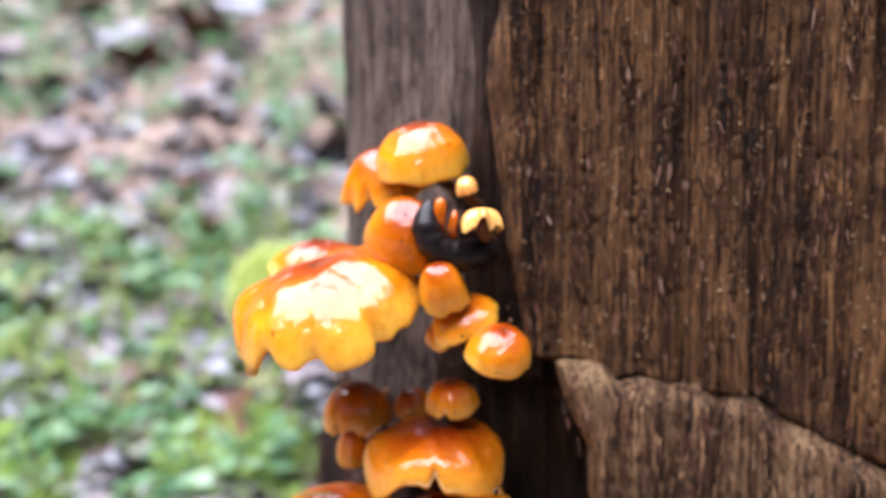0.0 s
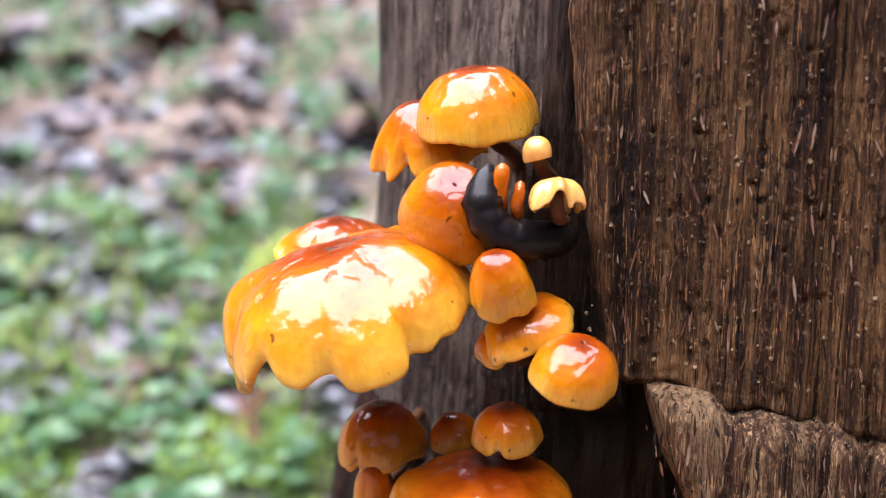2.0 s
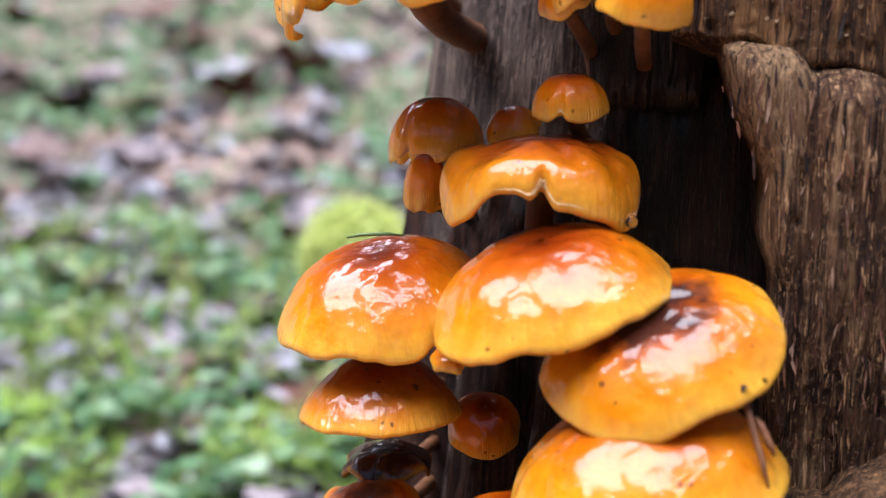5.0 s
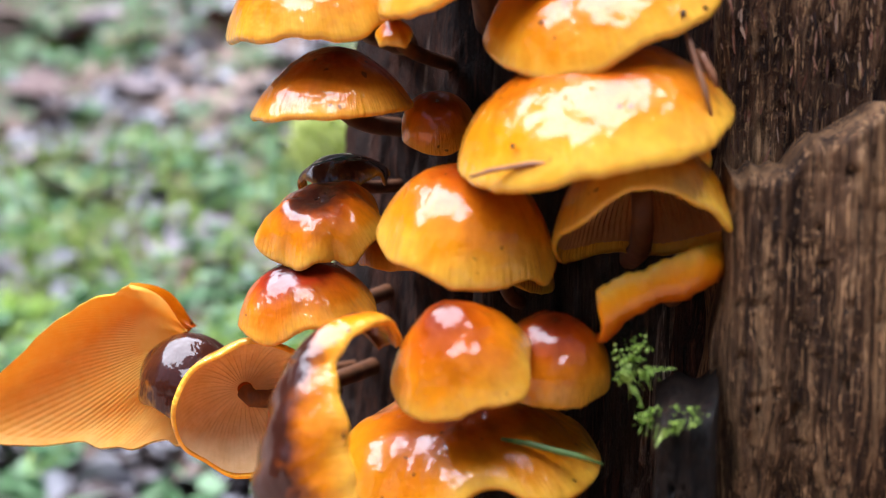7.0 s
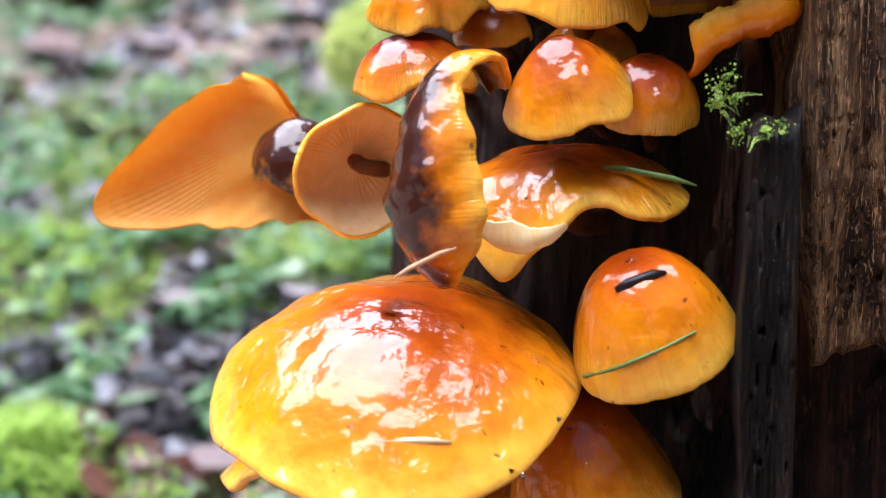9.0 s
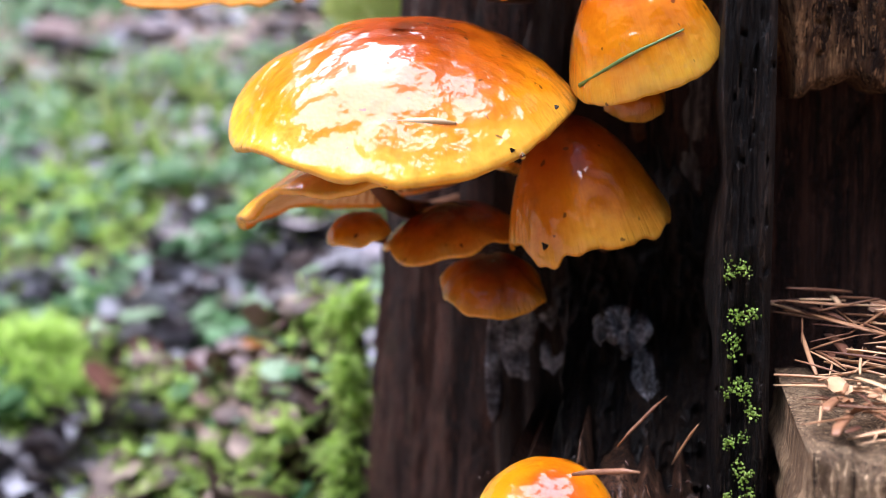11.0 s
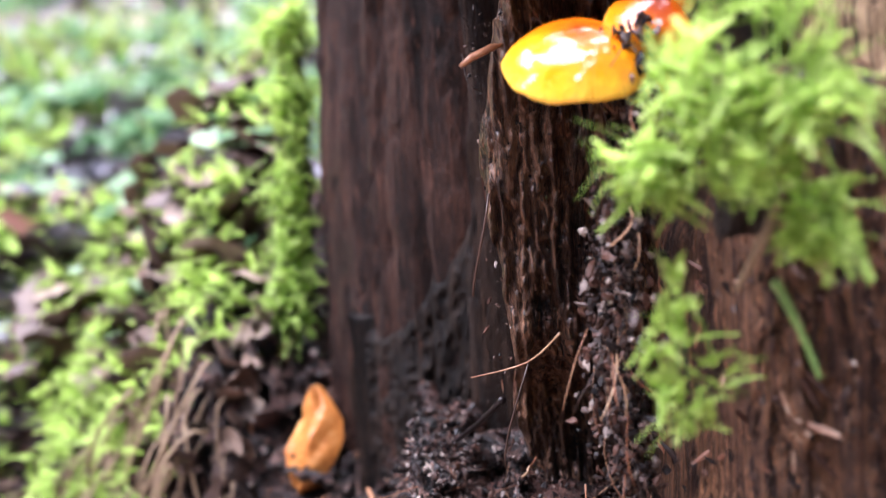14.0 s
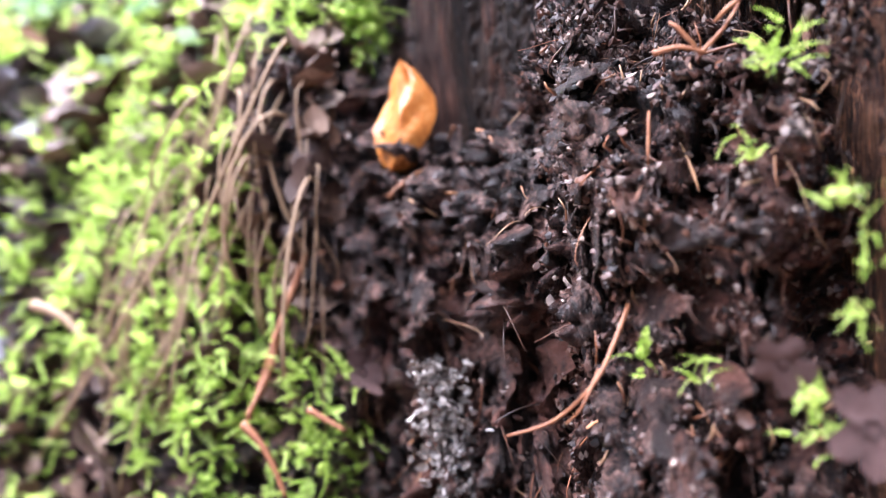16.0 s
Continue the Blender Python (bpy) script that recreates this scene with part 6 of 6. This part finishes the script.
# the black rotten cap in the upper tuft
rotten = thing_at("mushroom", ROTTEN, "black slimy rotten mushroom with orange tips", "mushroom", "mushrooms on the stump")
verts, faces = tube(bezier((-0.0030, -0.001, 0.0066), (-0.0062, -0.004, -0.003), (-0.0005, -0.006, -0.0070), (0.0095, 0.006, -0.0058), 22), [0.0006, 0.0016, 0.0022, 0.0026] + [0.0030, 0.0034, 0.0031] * 3 + [0.0034, 0.0038, 0.0033, 0.0036, 0.0030, 0.0034, 0.0031] + [0.0030, 0.0022], 18, 0.08)
part("cap", mesh("cap", verts, faces), MAT_BLACK_CAP, rotten)
for a, b, r in (((-0.0015, -0.0015, -0.001), (-0.0008, -0.0025, 0.0070), 0.0015), ((0.0016, -0.0015, -0.002), (0.0020, -0.0020, 0.0042), 0.0010)):
    a, b = Vector(a), Vector(b)
    verts, faces = tube([a, a.lerp(b, 0.4) + Vector((-0.0004, -0.0005, 0)), a.lerp(b, 0.75), a.lerp(b, 0.93), b], [r, r, r * 0.95, r * 0.7, r * 0.2], 12, 0.06)
    part("tip", mesh("tip", verts, faces, [(0.5, 0.5)] * len(verts)), cap_skin(0.4, 0), rotten, "orange tip")

# the small rolled cap beside the dark post
rolled = thing_at("mushroom", ROLLED, "small rolled orange cap beside black wood", "mushroom", "mushrooms on the stump")
strip("cap", w_path((-0.0075, -0.004, -0.003), (-0.003, -0.006, 0.002), (0.003, -0.004, 0.002), (0.009, 0.004, 0.005), n=20), (0.0042, 0.0030), ((0.15, -0.5, 0.8), (0, -0.6, 0.7)), cap_skin(-0.2, 0), rolled, -0.8, 0.0009, 7)
verts, faces = tube(bezier((0.002, 0.0, 0), (0.003, 0.008, -0.003), (0.004, 0.016, -0.004), (0.004, 0.032, -0.004), 8), [0.0014] * 8, 10)
part("stem", mesh("stem", verts, faces), MAT_STEM, rolled)

# red jelly-like young caps beside the golden one
for place, R in (((0.0098, 0.049, 0.1570), 0.0060), ((0.0100, 0.047, 0.1485), 0.0066), ((0.0085, 0.050, 0.1415), 0.0050), ((0.0135, 0.052, 0.1640), 0.0042), ((0.0135, 0.050, 0.1535), 0.0045)):
    mushroom(place, (0.3, -0.6, 0.7), R, R * 0.8, 2.4, 0.06, 3, int(R * 1e5), 0.55, 0.6, root=(place[0], 0.068, place[2] - 0.003), label="small wet red-orange mushroom bud in dark debris")


# ---- needles, specks and drops lying on the caps ----
def needle_on(a, b, r, material, name, label, category="needle"):
    a, b = Vector(a), Vector(b)
    mid = (a + b) / 2 + Vector((0, -0.0006, 0.0004))
    verts, faces = tube([a - mid, (a - mid) * 0.5 + Vector((0, 0, 0.0002)), (b - mid) * 0.5 + Vector((0, 0, 0.0002)), b - mid], [r * 0.6, r, r, r * 0.35], 6)
    ob = part(name, mesh(name, verts, faces), material)
    ob.location = mid
    return tagged(ob, label, category)


def stem_on(points, r, material, name, label, category):
    path = through_points(points, 7)
    n = len(path)
    verts, faces = tube(path, [r * (1 - 0.55 * k / (n - 1)) for k in range(n)], 7, 0.10, 3)
    return tagged(part(name, mesh(name, verts, faces), material), label, category)


stem_on(((-0.0002, 0.0668, 0.2365), (0.0040, 0.0622, 0.2388), (0.0084, 0.0596, 0.2412), (0.0130, 0.0600, 0.2434), (0.0170, 0.0618, 0.2453)), 0.0004, MAT_GREEN_NEEDLE, 'green_needle', 'dark green spruce needle stuck on a wet cap', 'needle')
needle_on((-0.0276, 0.0535, 0.2541), (-0.0180, 0.0525, 0.2589), 0.0004, MAT_NEEDLE, 'brown_needle', 'straw-coloured needle lying on a torn cap')
needle_on((0.0022, 0.0742, 0.2692), (0.0169, 0.0745, 0.2662), 0.0005, MAT_GREEN_NEEDLE, 'green_needle', 'green grass tip lying across a wet cap')
needle_on((0.0049, 0.0622, 0.2513), (0.0124, 0.0634, 0.2540), 0.0009, MAT_BLACK_CAP, 'bark_flake', 'black flake of bark stuck on a cap')
needle_on((0.0266, 0.0745, 0.3275), (0.0305, 0.0718, 0.3158), 0.00045, MAT_NEEDLE, 'brown_needle', 'straw-coloured needle on the margin of a cap')
needle_on((0.0284, 0.0755, 0.3245), (0.0312, 0.0745, 0.3195), 0.0006, MAT_NEEDLE_DARK, 'brown_needle', 'reddish needle on the margin of a cap')
needle_on((-0.0012, 0.0668, 0.3075), (0.0103, 0.0628, 0.3098), 0.00035, MAT_NEEDLE_DARK, 'brown_needle', 'thin brown needle along the margin of a cap')
needle_on((-0.0324, 0.0458, 0.2305), (-0.0183, 0.0480, 0.2306), 0.0006, MAT_STRAW, 'brown_needle', 'wet needle lying on the great cap')
needle_on((0.0043, 0.0380, 0.1574), (0.0020, 0.0360, 0.1517), 0.0004, MAT_BLACK_CAP, 'black_needle', 'dark curved needle on a golden cap')
needle_on((-0.0175, 0.0520, 0.1463), (-0.0111, 0.0560, 0.1493), 0.0006, MAT_NEEDLE_DARK, 'brown_needle', 'reddish-brown needle sticking out of the root wood')
needle_on((-0.0205, 0.0620, 0.0696), (-0.0164, 0.0620, 0.0642), 0.0004, MAT_NEEDLE_DARK, 'brown_needle', 'pale brown spruce needle on the soil bank')
needle_on((-0.0144, 0.0600, 0.0686), (-0.0079, 0.0580, 0.0727), 0.0004, MAT_NEEDLE_DARK, 'brown_needle', 'brown needle across the soil bank')
needle_on((-0.0248, 0.0610, 0.0571), (-0.0259, 0.0590, 0.0491), 0.00025, MAT_NEEDLE_DARK, 'brown_needle', 'thin upright brown needle on the soil')
needle_on((-0.0362, 0.1000, 0.3438), (-0.0267, 0.1000, 0.3446), 0.0003, MAT_GREEN_NEEDLE, 'green_needle', 'thin green needle on the flat cap')
needle_on((0.0004, 0.0450, 0.1750), (0.0111, 0.0400, 0.1773), 0.0005, MAT_NEEDLE_DARK, 'twig', 'reddish-brown wet twig in the rotten wood', 'twig')
needle_on((0.0103, 0.0350, 0.1695), (0.0174, 0.0320, 0.1715), 0.0003, MAT_NEEDLE, 'brown_needle', 'brown needle beside the black splinter')
needle_on((0.0202, 0.0300, 0.1730), (0.0274, 0.0300, 0.1746), 0.0003, MAT_NEEDLE, 'brown_needle', 'orange-brown needle beside the wooden block')
needle_on((0.0237, 0.0280, 0.1642), (0.0272, 0.0300, 0.1748), 0.0003, MAT_NEEDLE_DARK, 'brown_needle', 'reddish needle leaning on the wooden block')
needle_on((0.0067, 0.0640, 0.1746), (0.0150, 0.0690, 0.1825), 0.0003, MAT_NEEDLE_DARK, 'brown_needle', 'dark needle in the crumbling black wood')
needle_on((0.0160, 0.0700, 0.1700), (0.0205, 0.0680, 0.1780), 0.00025, MAT_NEEDLE, 'brown_needle', 'pale needle in the crumbling black wood')
stem_on(((-0.0306, 0.0600, 0.0296), (-0.0336, 0.0550, 0.0247), (-0.0371, 0.0520, 0.0198), (-0.0431, 0.0540, 0.0149), (-0.0499, 0.0560, 0.0130)), 0.0004, MAT_NEEDLE_DARK, 'root', 'pale to orange forked rootlet hanging from the soil', 'root')
stem_on(((-0.0361, 0.0530, 0.0216), (-0.0390, 0.0510, 0.0170), (-0.0415, 0.0530, 0.0144)), 0.00025, MAT_NEEDLE_DARK, 'root', 'short orange rootlet hanging from the soil', 'root')
stem_on(((-0.0175, 0.0850, 0.0892), (-0.0238, 0.0950, 0.0826), (-0.0333, 0.1100, 0.0741)), 0.0007, MAT_BLACK_CAP, 'twig', 'thin black wet twig leaning on the soil', 'twig')
stem_on(((-0.0058, 0.0550, 0.1047), (-0.0114, 0.0580, 0.1000), (-0.0207, 0.0620, 0.0975)), 0.0002, MAT_ROOT, 'root', 'thin brown root bent away from the wood', 'root')
stem_on(((-0.1723, 0.1900, 0.0333), (-0.1620, 0.1850, 0.0284), (-0.1498, 0.1800, 0.0121)), 0.0016, MAT_DRY, 'dry_stem', 'pale dry stem across the moss', 'stem')
stem_on(((-0.0929, 0.1650, 0.0457), (-0.1021, 0.1600, 0.0260), (-0.1115, 0.1550, 0.0036)), 0.001, MAT_NEEDLE_DARK, 'dry_stem', 'tan dry stem hanging down the bank', 'stem')
stem_on(((-0.1039, 0.1600, 0.0223), (-0.1062, 0.1570, 0.0138), (-0.1115, 0.1530, 0.0046)), 0.0011, MAT_NEEDLE_DARK, 'dry_stem', 'orange-brown dry stalk on the bank', 'stem')
stem_on(((-0.0867, 0.1700, 0.0729), (-0.0924, 0.1680, 0.0549), (-0.0992, 0.1650, 0.0371)), 0.0009, MAT_NEEDLE_DARK, 'dry_stem', 'thin brown stem beside the upright leaf', 'stem')
stem_on(((-0.1116, 0.1500, 0.0039), (-0.1067, 0.1480, -0.0025), (-0.1030, 0.1460, -0.0124)), 0.001, MAT_NEEDLE_DARK, 'dry_stem', 'thin brown stem low on the bank', 'stem')
stem_on(((-0.0963, 0.1480, 0.0059), (-0.0884, 0.1460, 0.0009)), 0.0009, MAT_NEEDLE_DARK, 'dry_stem', 'short brown stem low on the bank', 'stem')
stem_on(((-0.1303, 0.2100, 0.0855), (-0.1315, 0.2000, 0.0640), (-0.1294, 0.1900, 0.0390), (-0.1258, 0.1800, 0.0154)), 0.0012, MAT_DRY, 'dry_stem', 'pale dry stem hanging down the bank', 'stem')
stem_on(((0.0221, 0.0100, 0.1255), (0.0186, 0.0110, 0.1192), (0.0160, 0.0130, 0.1141)), 0.0008, MAT_DRY, 'dry_stem', 'pale dry stalk leaning on the root bark', 'stem')
stem_on(((0.0233, 0.0080, 0.0897), (0.0214, 0.0090, 0.0847), (0.0194, 0.0100, 0.0803)), 0.0008, MAT_DRY, 'dry_stem', 'short pale stalk on the root bark', 'stem')
stem_on(((0.0204, 0.0120, 0.1153), (0.0227, 0.0110, 0.1095), (0.0245, 0.0100, 0.1037)), 0.0007, MAT_GREEN_NEEDLE, 'green_needle', 'dark green spruce needle on the root bark', 'needle')
stem_on(((-0.0741, 0.1500, 0.0502), (-0.0696, 0.1520, 0.0535), (-0.0626, 0.1550, 0.0568)), 0.0008, MAT_NEEDLE_DARK, 'brown_needle', 'straw-coloured needle at the foot of the leaf', 'needle')
stem_on(((-0.0237, 0.0580, 0.0649), (-0.0202, 0.0570, 0.0653), (-0.0165, 0.0570, 0.0642)), 0.0005, MAT_NEEDLE_DARK, 'brown_needle', 'curved orange-brown needle on the soil', 'needle')
stem_on(((-0.0482, 0.1550, 0.0812), (-0.0407, 0.1550, 0.0794), (-0.0330, 0.1550, 0.0771)), 0.0008, MAT_NEEDLE_DARK, 'brown_needle', 'broad reddish needle behind the hollow', 'needle')
stem_on(((-0.0170, 0.0580, 0.0642), (-0.0132, 0.0600, 0.0676), (-0.0103, 0.0620, 0.0712)), 0.0004, MAT_NEEDLE_DARK, 'brown_needle', 'thin brown needle on top of the soil', 'needle')


# black specks of dirt on the caps
for place, size in (((0.0262, 0.0722, 0.3292), 0.0007), ((0.0292, 0.0742, 0.3299), 0.0006), ((0.0285, 0.0738, 0.3282), 0.0004), ((-0.0067, 0.0732, 0.2083), 0.0007), ((-0.0097, 0.0495, 0.2262), 0.0006), ((0.0048, 0.0650, 0.3118), 0.0004), ((-0.0030, 0.0540, 0.2330), 0.0004), ((0.0160, 0.0618, 0.2440), 0.0005)):
    ob = part("dirt_speck", mesh("dirt_speck", *crumb_piece(int(size * 1e6) % 6), smooth=False), MAT_BLACK_CAP)
    ob.matrix_world = turned(*place, size, 0.7, 0.4)
    tagged(ob, "tiny black speck of dirt on a wet cap", "dirt speck", "dirt specks")

# ---- drops of water hanging from caps ----
for place, r in DROPS:
    bm = bmesh.new()
    bmesh.ops.create_uvsphere(bm, u_segments=20, v_segments=14, radius=r)
    for v in bm.verts:
        if v.co.z > 0:
            v.co.x *= 1 - 0.35 * v.co.z / r
            v.co.y *= 1 - 0.35 * v.co.z / r
            v.co.z *= 1.25
    me = bpy.data.meshes.new("water_drop")
    bm.to_mesh(me)
    bm.free()
    me.polygons.foreach_set("use_smooth", [True] * len(me.polygons))
    ob = part("water_drop", me, MAT_WATER)
    ob.location = place
    tagged(ob, "clear water drop hanging from a wet cap", "water drop", "water drops")

# ---- white crusts ----
CRUSTS = ((panel_face, (-0.0215, 0.1120, 0.179), 0.0018, 0.014), (panel_face, (-0.0160, 0.1120, 0.184), 0.0050, 0.011), (panel_face, (-0.0085, 0.1120, 0.182), 0.0045, 0.010),
          (rot_face, (0.0055, 0.1000, 0.188), 0.0065, 0.0060), (rot_face, (0.0115, 0.1000, 0.181), 0.0040, 0.0050))


def crust(name, face, centre, wide, high, material, label, seed, parent, lift=0.0006):
    """A thin uneven crust facing the viewer, with a ragged outline."""
    n, rings = 48, 9
    a = np.linspace(0, 2 * np.pi, n, endpoint=False)
    edge = 1 + 0.22 * vnoise(np.cos(a) * 1.6 + 5, np.sin(a) * 1.6 + 5, 0, seed) + 0.06 * vnoise(np.cos(a) * 6, np.sin(a) * 6, 0, seed + 1)
    rows = []
    for k in range(rings):
        q = (k + 0.4) / (rings - 0.6)
        x, z = wide * q * edge * np.cos(a), high * q * edge * np.sin(a)
        y = face(centre[0] + x, centre[2] + z) - centre[1] - lift * (1 - q ** 3) + 0.0011 * vnoise(x * 420, z * 300, 0, seed) - 0.0003 * vnoise(x * 1500, z * 1500, 0, seed + 2) + 0.004 * (q > 0.99)
        rows.append(np.stack([x, y, z], -1))
    pts = np.array(rows)
    verts = np.concatenate([pts.reshape(-1, 3), [[0, pts[0, :, 1].mean(), 0]]])
    faces = [tuple(f[::-1]) for f in grid_faces(rings, n, True)] + [(rings * n, j, (j + 1) % n) for j in range(n)]
    ob = part(name, mesh(name, verts, faces), material, parent, label)
    ob.location = centre
    return ob


for k, (face, place, wide, high) in enumerate(CRUSTS):
    crust("mycelium", face, place, wide, high, MAT_MYCELIUM, "white mould crust", 400 + 7 * k, stump)
pale = Swarm()
for _ in range(520):
    t = rnd.random()
    x, y, z = PALE_TOP[0] + rnd.gauss(0, 0.0028) + 0.003 * t, PALE_TOP[1] + rnd.gauss(0, 0.0025), PALE_TOP[2] - 0.034 * t + rnd.gauss(0, 0.001)
    piece = rnd.choice(SCRAPS)
    pale.put(piece, turned(x, y, z, rnd.uniform(0.0005, 0.0015), rnd.uniform(0, 6.28), rnd.gauss(0, 0.8), rnd.gauss(1.1, 0.7)) @ Matrix.Diagonal((1, 1, rnd.uniform(0.8, 2.2), 1)))
pale.finish("pale_wood", MAT_PALE_WOOD, "pale grey crumbling rotten wood", "", soil, False)
